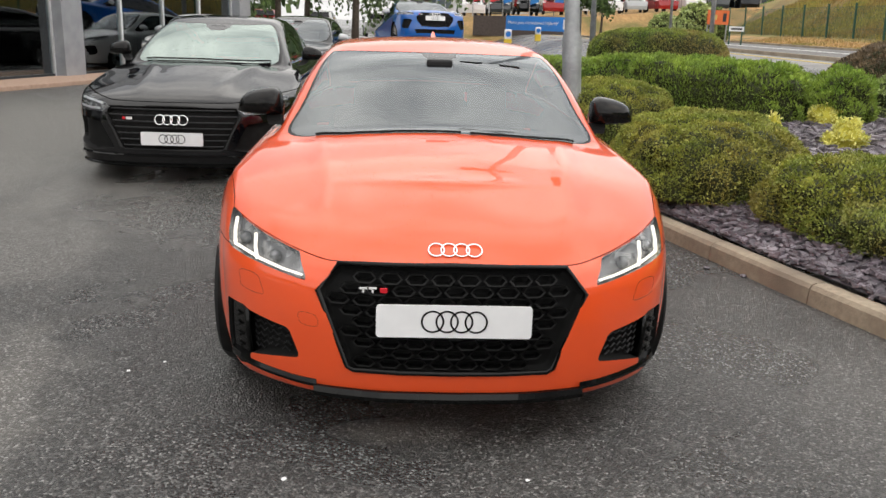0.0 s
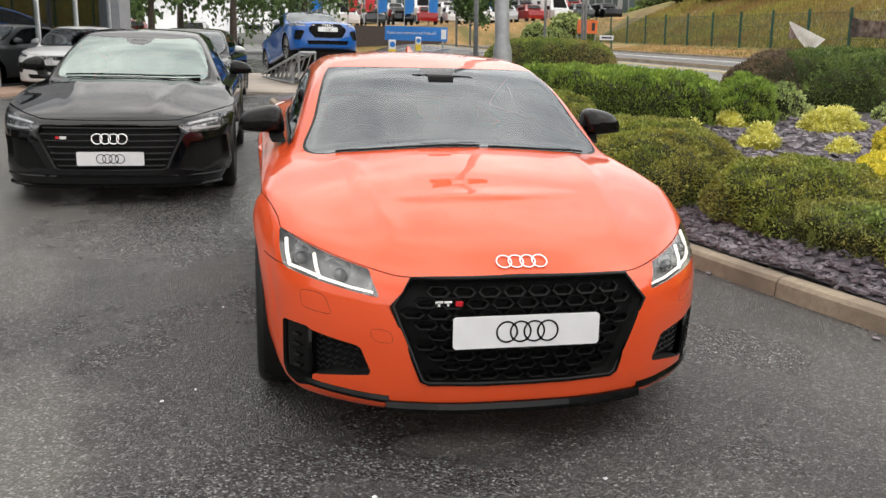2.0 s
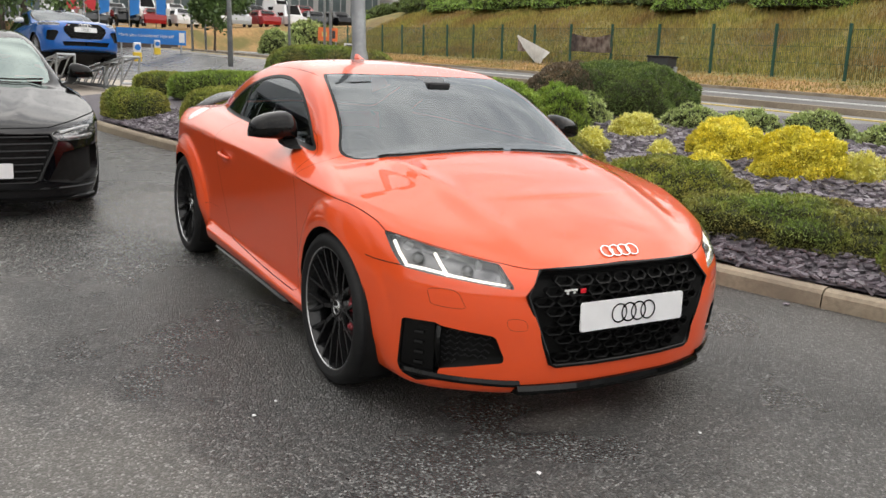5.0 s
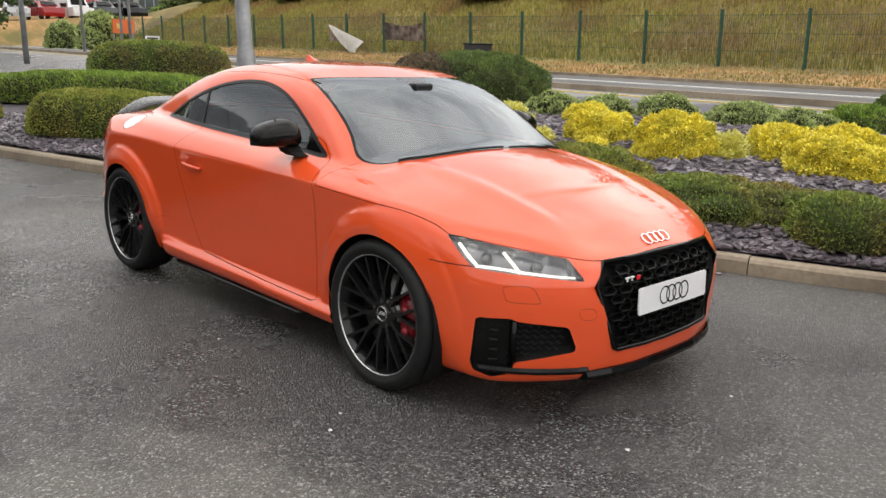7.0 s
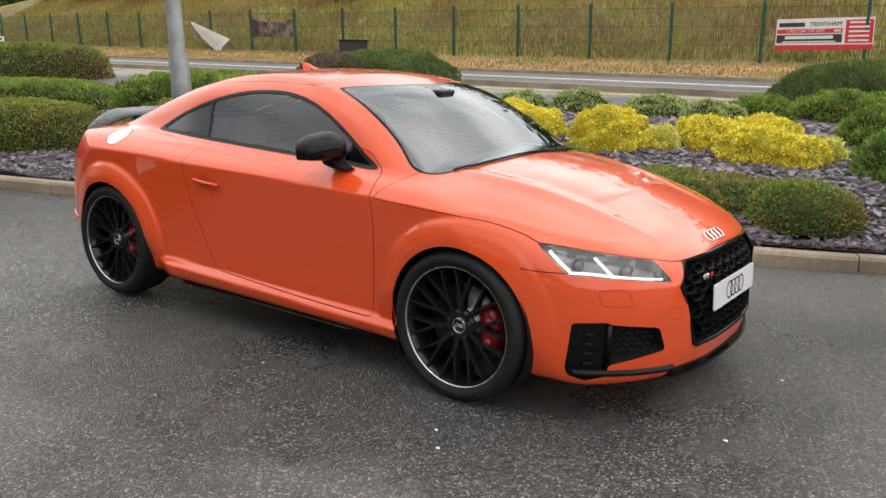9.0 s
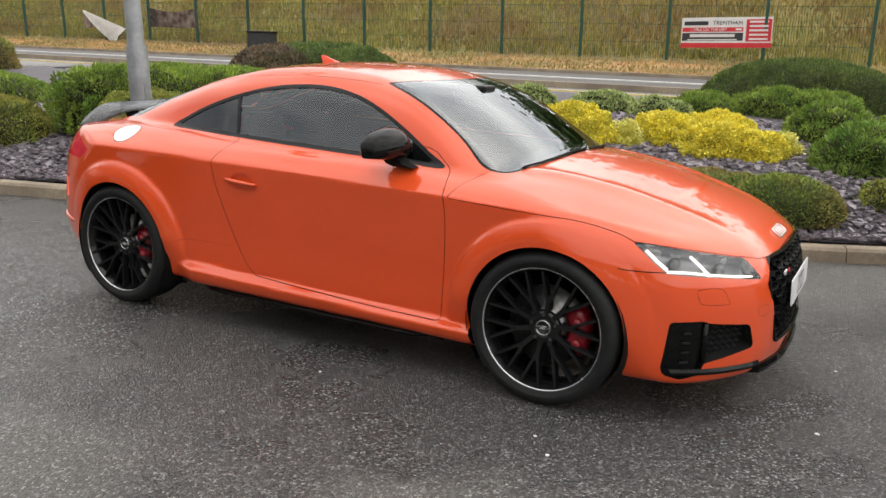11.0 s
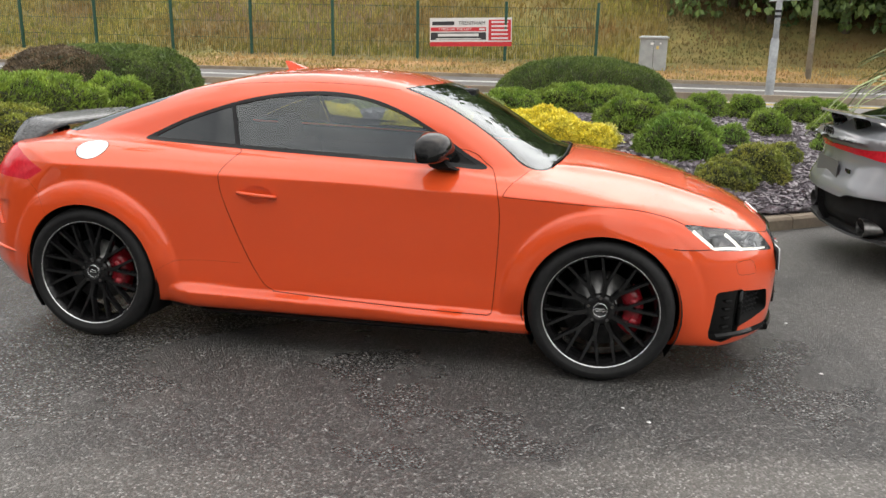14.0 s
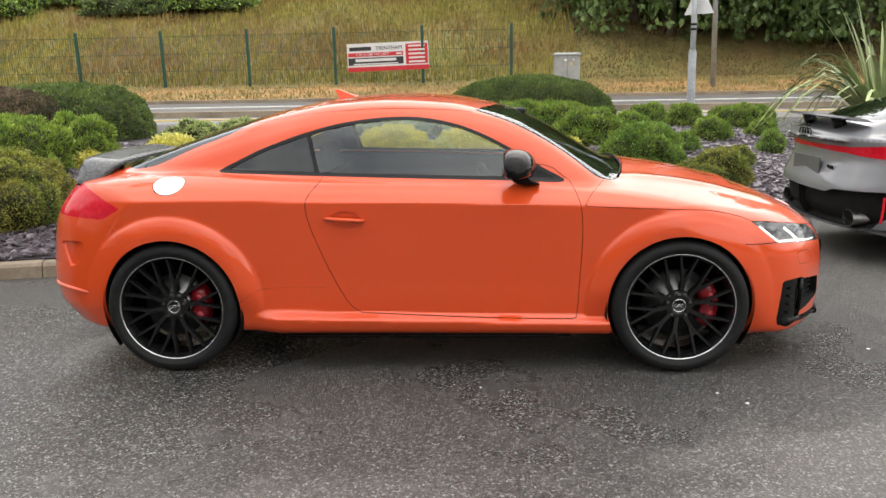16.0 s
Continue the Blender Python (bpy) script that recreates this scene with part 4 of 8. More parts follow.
def car_form(p):
    top, crown = spline(p["top"]), spline(p["crown"])
    roof, rcrown = spline(p["roof"]), spline(p["rcrown"])
    side, plan = spline(p["side"]), spline(p["plan"])
    gside, gplan = spline(p["gside"]), spline(p["gplan"])
    nose, nosev = spline(p["nose"]), spline(p["nosev"])
    tail, tailv = spline(p["tail"]), spline(p["tailv"])
    low = spline(p["low"])
    lift, slift = spline(p["lift"]), spline(p["slift"])

    def f(X, Y, Z):
        A = np.abs(X)
        zz = Z - lift(Y) * sstep(0.45, 0.75, Z) - slift(Y) * (1 - sstep(0.4, 0.6, Z))
        if "arches" in p:
            flare = np.maximum(arch_flare(Y, Z, p), sill_ledge(Y, Z, p))
        else:
            flare = wheel_bumps(Y, Z, p["axles"], p["flare"][0], p["flare"][1], p["flare"][2], p["hub"])
        lid = top(Y) - crown(Y) * A * A
        if "ridge" in p:
            # a raised crease along each side of the bonnet
            a0, slope, wide, high = p["ridge"]
            lid = lid + high * np.exp(-((A - a0 - slope * (Y + 1.1)) / wide) ** 2) * sstep(-0.85, -1.15, Y) * sstep(p["nose"][0][1] + 0.05, p["nose"][0][1] + 0.45, Y)
        a = smax(A - side(zz) - plan(Y) - flare, Z - lid, p["k"][0])
        a = smax(a, nose(A) + nosev(Z) - Y, p["k"][1])
        a = smax(a, Y - tail(A) - tailv(Z), p["k"][1])
        a = smax(a, low(Y) - Z, 0.04)
        g = smax(A - gside(Z) - gplan(Y), Z - roof(Y) + rcrown(Y) * A * A, p["k"][2])
        g = smax(g, p["gz"] - Z, 0.02)
        return smin(a, g, p["k"][3])
    return f


TT = dict(
    top=[(-2.2, 0.56), (-2.10, 0.63), (-2.03, 0.69), (-1.9, 0.755), (-1.67, 0.84), (-1.36, 0.925), (-1.07, 0.965), (-0.8, 0.978), (-0.5, 0.995), (0.0, 1.0), (0.7, 1.008), (1.2, 1.02), (1.5, 1.012), (1.72, 0.992), (1.86, 0.982), (1.98, 0.95), (2.1, 0.86)],
    crown=[(-2.2, 0.12), (-1.6, 0.16), (-1.2, 0.15), (-0.8, 0.12), (1.0, 0.08), (2.1, 0.10)],
    roof=[(-1.25, 0.86), (-1.05, 0.945), (-0.45, 1.268), (-0.32, 1.302), (-0.12, 1.338), (0.2, 1.352), (0.46, 1.338), (0.72, 1.293), (0.98, 1.228), (1.3, 1.130), (1.6, 1.018), (1.8, 0.915), (2.0, 0.78)],
    rcrown=[(-1.2, 0.20), (-0.6, 0.17), (-0.3, 0.13), (0.3, 0.11), (0.8, 0.11), (1.1, 0.14), (1.6, 0.15)],
    side=[(0.1, 0.74), (0.16, 0.80), (0.20, 0.825), (0.26, 0.846), (0.345, 0.855), (0.45, 0.859), (0.6, 0.870), (0.75, 0.881), (0.80, 0.885), (0.838, 0.888), (0.847, 0.882), (0.90, 0.828), (0.96, 0.752), (1.02, 0.67), (1.3, 0.3)],
    plan=[(-2.2, -0.06), (-1.8, -0.02), (-1.25, 0.0), (0, 0.0), (1.25, 0.01), (1.7, -0.01), (2.1, -0.07)],
    gside=[(0.85, 0.80), (0.93, 0.752), (1.0, 0.722), (1.17, 0.650), (1.26, 0.605), (1.4, 0.52)],
    gplan=[(-1.2, 0.0), (-0.7, 0.0), (0.2, 0.01), (0.6, 0.0), (1.0, -0.05), (1.4, -0.13), (1.8, -0.22)],
    nose=[(0, -2.125), (0.2, -2.118), (0.4, -2.08), (0.5, -2.045), (0.6, -1.985), (0.7, -1.905), (0.78, -1.81), (0.85, -1.68), (0.93, -1.40)],
    nosev=[(0.1, 0.09), (0.16, 0.045), (0.22, 0.02), (0.3, 0.008), (0.45, 0.0), (0.56, 0.012), (0.62, 0.04), (0.66, 0.07), (0.70, 0.115), (0.76, 0.20), (0.85, 0.4)],
    tail=[(0, 2.06), (0.4, 2.03), (0.6, 1.985), (0.72, 1.91), (0.8, 1.80), (0.86, 1.66), (0.93, 1.45)],
    tailv=[(0.1, -0.20), (0.25, -0.09), (0.34, -0.02), (0.45, 0.0), (0.6, -0.015), (0.72, -0.035), (0.80, -0.065), (0.86, -0.105), (0.92, -0.155), (0.96, -0.175), (1.05, -0.22)],
    low=[(-2.2, 0.20), (-2.0, 0.165), (-1.6, 0.165), (-0.9, 0.180), (0.9, 0.19), (1.6, 0.20), (2.1, 0.27)],
    lift=[(-2, -0.03), (-1.25, -0.025), (-0.78, -0.01), (0.55, 0.02), (1.5, 0.03), (2, 0.02)], slift=[(-1.2, 0.0), (1.2, 0.0)],
    axles=(-1.2525, 1.2525), hub=0.335, arches=(0.470, 0.105, 0.042), ridge=(0.52, 0.12, 0.055, 0.010), sill=(0.300, 0.258, 0.052), k=(0.05, 0.05, 0.10, 0.03), gz=0.86)


def mirror_pts(pts):
    return list(pts) + [(-x, z) for x, z in list(pts)[::-1]]


def flat_rings(parent, m, dia, pitch, r, material):
    """Four printed rings, each a thin flat piece, in the local xy plane of m."""
    n, o, i = 40, dia / 2, dia / 2 - 2 * r
    for k in range(4):
        bm = bmesh.new()
        cx, z = (k - 1.5) * pitch, 0.0012 + 0.0002 * k
        a = [bm.verts.new(m @ V3((cx + o * math.cos(2 * math.pi * j / n), o * math.sin(2 * math.pi * j / n), z))) for j in range(n)]
        b = [bm.verts.new(m @ V3((cx + i * math.cos(2 * math.pi * j / n), i * math.sin(2 * math.pi * j / n), z))) for j in range(n)]
        for j in range(n):
            bm.faces.new((a[j], a[(j + 1) % n], b[(j + 1) % n], b[j]))
        part("plate_ring", bm, material, parent)


def rings_on(name, parent, m, dia, pitch, r, material, label=""):
    """Four linked round rings in the local xy plane of m."""
    bm = bmesh.new()
    for k in range(4):
        cx = (k - 1.5) * pitch
        pts = [m @ V3((cx + (dia / 2 - r) * math.cos(2 * math.pi * j / 40), (dia / 2 - r) * math.sin(2 * math.pi * j / 40), r * 0.6)) for j in range(40)]
        tube(bm, pts, r, 8, True)
    return part(name, bm, material, parent, label, smooth=True)


def number_plate(parent, m, w=0.52, h=0.112, ring=0.078):
    bm = bmesh.new()
    plate_of(bm, rounded(w, h, 0.012), 0.006, m)
    pl = part("number_plate", bm, PLATEW, parent, "white show plate with four dark rings")
    flat_rings(pl, m @ Matrix.Translation((0, 0, 0.0065)), ring, ring * 0.62, 0.0032 * ring / 0.078, GLOSSBLK)
    return pl


def on_skin(form, pts, sub=10, closed=False, out=0.0):
    q = curve_pts(pts, sub, closed)
    v, n = settle(form, q, 8)
    return v + n * out


def seam(name, form, pts, parent, r=0.0022, closed=False, material=None, sub=10):
    bm = bmesh.new()
    tube(bm, [V3(p) for p in on_skin(form, pts, sub, closed, -0.0008)], r, 6, closed)
    return part(name, bm, material or MATTEBLK, parent, smooth=True)


def wheel(parent, x, y, z, rt, rr, width, side, spokes=10, caliper=None, lip=CUTMETAL, spoke_mat=None, disc=0.168, split=0.145):
    """A wheel whose outer face looks along side * x."""
    w = new("wheel")
    w.parent = parent
    w.matrix_basis = pose(x, y, z) @ Matrix.Diagonal((side, 1, 1, 1))
    h = width / 2
    bm = bmesh.new()
    prof = [(-h * 0.9, rr - 0.01), (-h, rr + 0.02), (-h * 0.98, rt - 0.03), (-h * 0.8, rt - 0.006), (-h * 0.4, rt), (h * 0.4, rt), (h * 0.8, rt - 0.006), (h * 0.95, rt - 0.022), (h, rt - 0.045), (h * 0.99, rr + 0.022), (h * 0.93, rr + 0.004), (h * 0.86, rr - 0.006)]
    lathe(bm, prof, 64)
    part("tyre", bm, RUBBER, w, smooth=True)
    bm = bmesh.new()
    lathe(bm, [(-h * 0.85, rr), (-h * 0.7, rr - 0.03), (h * 0.45, rr - 0.03), (h * 0.72, rr - 0.016), (h * 0.87, rr - 0.005)], 64)
    part("rim", bm, RIMBLK, w, smooth=True)
    bm = bmesh.new()
    lathe(bm, [(h * 0.87, rr - 0.005), (h * 0.89, rr - 0.004), (h * 0.91, rr + 0.001), (h * 0.88, rr + 0.003)], 64)
    part("rim_lip", bm, lip, w, "bright machined rim lip", smooth=True)

    def spoke_mesh():
        b = bmesh.new()
        half = math.pi / spokes

        def bar(p0, p1, w0, w1, t0, t1, x0, x1):
            d = V3((0, p1[0] - p0[0], p1[1] - p0[1])).normalized()
            nrm = V3((0, -d.z, d.y))
            vs = []
            for (p, ww, t, xx) in ((p0, w0, t0, x0), (p1, w1, t1, x1)):
                c = V3((0, p[0], p[1]))
                for s, dx in ((-1, -t), (-0.62, 0), (0.62, 0), (1, -t)):
                    q = c + nrm * ww * s
                    q.x = xx + dx
                    vs.append(b.verts.new(q))
            for k in range(4):
                b.faces.new((vs[k], vs[(k + 1) % 4], vs[4 + (k + 1) % 4], vs[4 + k]))
            b.faces.new(vs[:4][::-1])
            b.faces.new(vs[4:])
        rs, re = split, rr - 0.012
        bar((0, 0.045), (0, rs), 0.017, 0.014, 0.03, 0.03, h * 0.56, h * 0.70)
        for s in (-1, 1):
            a = s * half * 0.52
            bar((s * 0.004, rs - 0.022), (re * math.sin(a), re * math.cos(a)), 0.0105, 0.0085, 0.028, 0.03, h * 0.69, h * 0.84)
        bmesh.ops.recalc_face_normals(b, faces=b.faces)
        me = bpy.data.meshes.new("spoke")
        b.to_mesh(me)
        b.free()
        me.materials.append(spoke_mat or RIMBLK)
        return me
    sm = spoke_mesh()
    for k in range(spokes):
        o = new("spoke", sm)
        o.parent = w
        o.matrix_basis = pose(0, 0, 0, 360 * k / spokes + 8, 0, 0)
    bm = bmesh.new()
    lathe(bm, [(h * 0.2, 0.078), (h * 0.5, 0.074), (h * 0.58, 0.060), (h * 0.60, 0.034), (h * 0.57, 0.033), (h * 0.56, 0.001)], 32)
    hub = part("hub", bm, RIMBLK, w, smooth=True)
    bm = bmesh.new()
    tube(bm, [(h * 0.60, 0.031 * math.cos(a), 0.031 * math.sin(a)) for a in np.linspace(0, 2 * math.pi, 32, endpoint=False)], 0.0022, 6, True)
    for k in range(4):
        tube(bm, [(h * 0.585, (k - 1.5) * 0.0095 + 0.0075 * math.cos(a), 0.0075 * math.sin(a)) for a in np.linspace(0, 2 * math.pi, 14, endpoint=False)], 0.0011, 4, True)
    part("centre_cap_ring", bm, CHROME, w, smooth=True)
    for k in range(5):
        bm = bmesh.new()
        a = 2 * math.pi * k / 5 + 0.3
        cyl(bm, (h * 0.45, 0.056 * math.cos(a), 0.056 * math.sin(a)), (h * 0.62, 0.056 * math.cos(a), 0.056 * math.sin(a)), 0.0085, 0.007, 8)
        part("wheel_bolt", bm, STEEL, w)
    bm = bmesh.new()
    lathe(bm, [(0.012, disc), (0.028, disc), (0.028, 0.085), (0.05, 0.08), (0.05, 0.02)], 48)
    part("brake_disc", bm, STEEL, w, "grey steel brake disc", smooth=True)
    if caliper is not None:
        bm = bmesh.new()
        n = 10
        rows = []
        for k in range(n + 1):
            a = radians(-40 + 80 * k / n)
            e = 0.012 * (k in (0, n))
            rows.append([bm.verts.new((xx, -rad * math.cos(a), rad * math.sin(a))) for xx, rad in ((0.0, disc + 0.022 - e), (0.058 - e, disc + 0.016 - e), (0.066 - e, disc - 0.02), (0.058 - e, disc - 0.062), (0.03, disc - 0.066))])
        for a, b in zip(rows, rows[1:]):
            for k in range(4):
                bm.faces.new((a[k], a[k + 1], b[k + 1], b[k]))
        bmesh.ops.recalc_face_normals(bm, faces=bm.faces)
        part("brake_caliper", bm, caliper, w, "red brake caliper", smooth=True)
        for z in (-0.045, 0.045):
            bm = bmesh.new()
            cyl(bm, (0.055, -disc + 0.025, z), (0.078, -disc + 0.025, z), 0.022, 0.017, 16)
            part("caliper_piston_cover", bm, caliper, w, smooth=True)
    return w


def arch_liner(parent, x0, x1, y, z, r, side):
    bm = bmesh.new()
    n = 28
    rows = []
    for k in range(n + 1):
        a = radians(-35 + 250 * k / n)
        rows.append([bm.verts.new((side * xx, y + rad * math.cos(a), max(0.12, z + rad * math.sin(a)))) for xx, rad in ((x1, r), (x1 - 0.03, r + 0.012), (x0, r + 0.02), (x0, 0.05))])
    for a, b in zip(rows, rows[1:]):
        for k in range(3):
            bm.faces.new((a[k], a[k + 1], b[k + 1], b[k]))
    return part("arch_liner", bm, MATTEBLK, parent, smooth=True)


def honeycomb(name, parent, form, inside, x0, x1, z0, z1, pitch, rowh, bar, y_of, material):
    """Bars of a honeycomb grille laid on a curved face."""
    bm = bmesh.new()
    seen = set()
    a, b = pitch * 0.30, rowh * 0.5
    nodes = []
    rows = int((z1 - z0) / rowh) + 2
    for r in range(-1, rows):
        cols = int((x1 - x0) / pitch) + 2
        for c in range(-1, cols):
            cx = x0 + (c + 0.5 * (r % 2)) * pitch
            cz = z0 + r * rowh
            hexa = [(cx - pitch * 0.5 + 0.0, cz), (cx - a, cz + b), (cx + a, cz + b), (cx + pitch * 0.5, cz), (cx + a, cz - b), (cx - a, cz - b)]
            nodes.append((cx, cz, hexa))
    for cx, cz, hexa in nodes:
        shrink = [(cx + (px - cx) * 0.93, cz + (pz - cz) * 0.93) for px, pz in hexa]
        q = np.array(shrink)
        if (inside(q) > -0.004).sum() > 1:
            continue
        inner = [(cx + (px - cx) * 0.76, cz + (pz - cz) * 0.72) for px, pz in hexa]
        deep = [(cx + (px - cx) * 0.70, cz + (pz - cz) * 0.64) for px, pz in hexa]
        rings = []
        for pts, dy in ((shrink, 0.012), (shrink, -0.002), (inner, 0.0), (deep, 0.030)):
            rings.append([bm.verts.new((px, float(y_of(px, pz)) + dy, pz)) for px, pz in pts])
        for p, q2 in zip(rings, rings[1:]):
            for k in range(6):
                bm.faces.new((p[k], p[(k + 1) % 6], q2[(k + 1) % 6], q2[k]))
    bmesh.ops.recalc_face_normals(bm, faces=bm.faces)
    return part(name, bm, material, parent)


def loft(bm, sections, caps=True):
    rings = [[bm.verts.new(p) for p in s] for s in sections]
    n = len(rings[0])
    for a, b in zip(rings, rings[1:]):
        for k in range(n):
            bm.faces.new((a[k], a[(k + 1) % n], b[(k + 1) % n], b[k]))
    if caps:
        bm.faces.new(rings[0][::-1])
        bm.faces.new(rings[-1])
    bmesh.ops.recalc_face_normals(bm, faces=bm.faces)
    return bm


def door_mirror(parent, side, c, sx, sy, sz, foot, cap, label="black door mirror"):
    """A mirror housing: domed cap, flat lower edge, stalk, glass."""
    m = new("door_mirror")
    m.parent = parent
    m.matrix_basis = pose(*c)
    if label:
        m["label"] = label
    # housing: sections from the tall inner end to the low, rounded outer tip
    bm = bmesh.new()
    secs = []
    for k in range(19):
        t = k / 18
        end = max(0.02, 1 - abs(2 * t - 1) ** 5) ** 0.5
        xx = side * sx * (-1 + 2 * t)
        hi = 1.72 * sz * (1 - 0.42 * t ** 2.0) * (0.25 + 0.75 * end)
        zb = -0.58 * sz + 0.12 * sz * t + 0.2 * hi * (1 - end)
        dp = 1.5 * sy * (1 - 0.30 * t * t) * (0.3 + 0.7 * end)
        ring = []
        for q in range(24):
            a = 2 * math.pi * q / 24
            w, n = math.cos(a), math.sin(a)
            w = math.copysign(abs(w) ** 0.75, w)
            u = math.copysign(abs(n) ** (0.85 if n > 0 else 0.5), n)
            yy = w * dp * (0.60 if w < 0 else 0.40)
            yy += 0.12 * dp * max(0, u) + 0.22 * sy * t * t
            ring.append((xx, yy, zb + hi * (0.5 + 0.5 * u)))
        secs.append(ring)
    loft(bm, secs)
    part("mirror_cap", bm, cap, m, smooth=True)
    bm = bmesh.new()
    f = V3(foot) - V3(c)
    xi = -side * 0.62 * sx
    loft(bm, [[(f.x + dx * 0.8, f.y + dy, f.z) for dx, dy in ((-0.04, -0.05), (0.04, -0.05), (0.04, 0.045), (-0.04, 0.045))],
              [(f.x * 0.35 + xi * 0.65 + dx, f.y * 0.4 + dy * 0.9, f.z * 0.55 - sz * 0.26) for dx, dy in ((-0.036, -0.05), (0.036, -0.05), (0.036, 0.045), (-0.036, 0.045))],
              [(xi + dx, dy * 0.9, -sz * 0.45) for dx, dy in ((-0.036, -0.05), (0.036, -0.05), (0.036, 0.045), (-0.036, 0.045))]])
    part("mirror_stalk", bm, MATTEBLK, m)
    bm = bmesh.new()
    plate_of(bm, rounded(1.15 * sx, 0.75 * sz, 0.025), 0.004, pose(-side * 0.12 * sx, 0.605 * sy, 0.22 * sz, 90, 0, 180))
    part("mirror_glass", bm, CHROME, m)
    return m


def seat(parent, x, y, z=0.30, material=None):
    s = new("seat")
    s.parent = parent
    s.matrix_basis = pose(x, y, z)
    mt = material or LINER
    bm = bmesh.new()
    box(bm, 0, -0.05, 0.08, 0.50, 0.50, 0.16, bevel=0.05)
    part("seat_cushion", bm, mt, s, smooth=True)
    bm = bmesh.new()
    box(bm, 0, 0.26, 0.42, 0.48, 0.13, 0.60, pose(0, 0, 0, -14, 0, 0), bevel=0.05)
    part("seat_back", bm, mt, s, smooth=True)
    bm = bmesh.new()
    box(bm, 0, 0.29, 0.79, 0.25, 0.09, 0.19, pose(0, 0, 0, -14, 0, 0), bevel=0.04)
    part("headrest", bm, mt, s, smooth=True)
    return s


def steering_wheel(parent, x, y, z, r=0.185):
    bm = bmesh.new()
    m = pose(x, y, z, 68, 0, 0)
    tube(bm, [m @ V3((r * math.cos(a), r * math.sin(a), 0)) for a in np.linspace(0, 2 * math.pi, 32, endpoint=False)], 0.016, 8, True)
    for a in (200, 340, 270):
        tube(bm, [m @ V3((0, 0, -0.02)), m @ V3((r * math.cos(radians(a)), r * math.sin(radians(a)), 0))], 0.014, 6)
    cyl(bm, m @ V3((0, 0, -0.04)), m @ V3((0, 0, 0.01)), 0.06, n=20)
    return part("steering_wheel", bm, SATINBLK, parent, smooth=True)


# ---- the orange coupe ----
def orange_coupe():
    car = thing("sports_coupe", "orange two door sports coupe with black wheels parked on damp asphalt", "car")
    form = car_form(TT)
    s = skin_of(form, (-1.0, -2.3, 0.1), (1.0, 2.2, 1.45), 0.0145)
    nose, nosev = spline(TT["nose"]), spline(TT["nosev"])
    ay0, ay1 = TT["axles"]

    def arch(v):
        r = np.minimum(np.hypot(v[:, 1] - ay0, v[:, 2] - 0.335), np.hypot(v[:, 1] - ay1, v[:, 2] - 0.335)) - 0.346
        return np.where(np.abs(v[:, 0]) > 0.5, r, 1)
    _, s = s.cut(arch)

    # windows
    pane = in_poly(curve_pts([(1.01, 0.985), (0.75, 0.977), (0.48, 0.968), (0.0, 0.952), (-0.45, 0.938), (-0.70, 0.930), (-0.60, 0.995), (-0.45, 1.085), (-0.28, 1.170), (-0.12, 1.222), (0.07, 1.247), (0.30, 1.236), (0.53, 1.192), (0.79, 1.107), (0.95, 1.035), (1.02, 1.0)], 5))
    side_f = lambda d: (lambda v: np.where((np.abs(v[:, 0]) > 0.4) & (v[:, 2] > 0.88), pane(v[:, 1:3]) + d, 1))
    glass_all, s = s.cut(side_f(0.0))
    glass_in, trim = glass_all.cut(side_f(0.017))
    for sx in (-1, 1):
        trim.cut(lambda v: -sx * v[:, 0])[0].moved(0.001).make("window_trim", SATINBLK, car, "black window surround")
    quarter = lambda v: 0.505 + 0.27 * (v[:, 2] - 0.97) - v[:, 1]
    q, front = glass_in.cut(quarter)
    divider, q = q.cut(lambda v: v[:, 1] - 0.527 - 0.27 * (v[:, 2] - 0.97))
    for sx in (-1, 1):
        divider.cut(lambda v: -sx * v[:, 0])[0].make("window_divider", SATINBLK, car)
    tri, front = front.cut(lambda v: v[:, 1] + 0.535 + 0.0 * v[:, 2] - 0.3 * (v[:, 2] - 0.94))
    for sx in (-1, 1):
        tri.cut(lambda v: -sx * v[:, 0])[0].make("mirror_triangle", GLOSSBLK, car)
    for sx in (-1, 1):
        for nm, g, mt in (("door_window", front, PANE), ("quarter_window", q, PRIV)):
            a, _ = g.cut(lambda v: -sx * v[:, 0])
            o = a.moved(-0.003).make(nm, mt, car)
            o.visible_shadow = False
    ws = in_poly(curve_pts([(-0.70, -0.88), (-0.60, -0.985), (-0.3, -1.045), (0, -1.06), (0.3, -1.045), (0.60, -0.985), (0.70, -0.88), (0.64, -0.70), (0.555, -0.30), (0.50, -0.285), (0.25, -0.36), (0, -0.385), (-0.25, -0.36), (-0.50, -0.285), (-0.555, -0.30), (-0.64, -0.70)], 5))
    wf = lambda d: (lambda v: np.where((v[:, 2] > 0.86) & (v[:, 1] < 0), ws(v[:, :2]) + d, 1))
    scr, s = s.cut(wf(0.0))
    scr_in, frit = scr.cut(wf(0.014))
    frit.make("windscreen_border", GLOSSBLK, car, "black windscreen border")
    sens = in_poly([(-0.045, -0.50), (0.045, -0.50), (0.085, -0.44), (0.09, -0.36), (-0.09, -0.36), (-0.085, -0.44)])
    shade, scr_in = scr_in.cut(lambda v: sens(v[:, :2]))
    shade.make("sensor_housing", SENSOR, car, "dark sensor housing behind the windscreen")
    o = scr_in.make("windscreen", SCREEN, car)
    o.visible_shadow = False
    rg = in_poly(curve_pts([(-0.50, 0.90), (0, 0.87), (0.50, 0.90), (0.565, 1.2), (0.55, 1.50), (0.4, 1.60), (0, 1.62), (-0.4, 1.60), (-0.55, 1.50), (-0.565, 1.2)], 5))
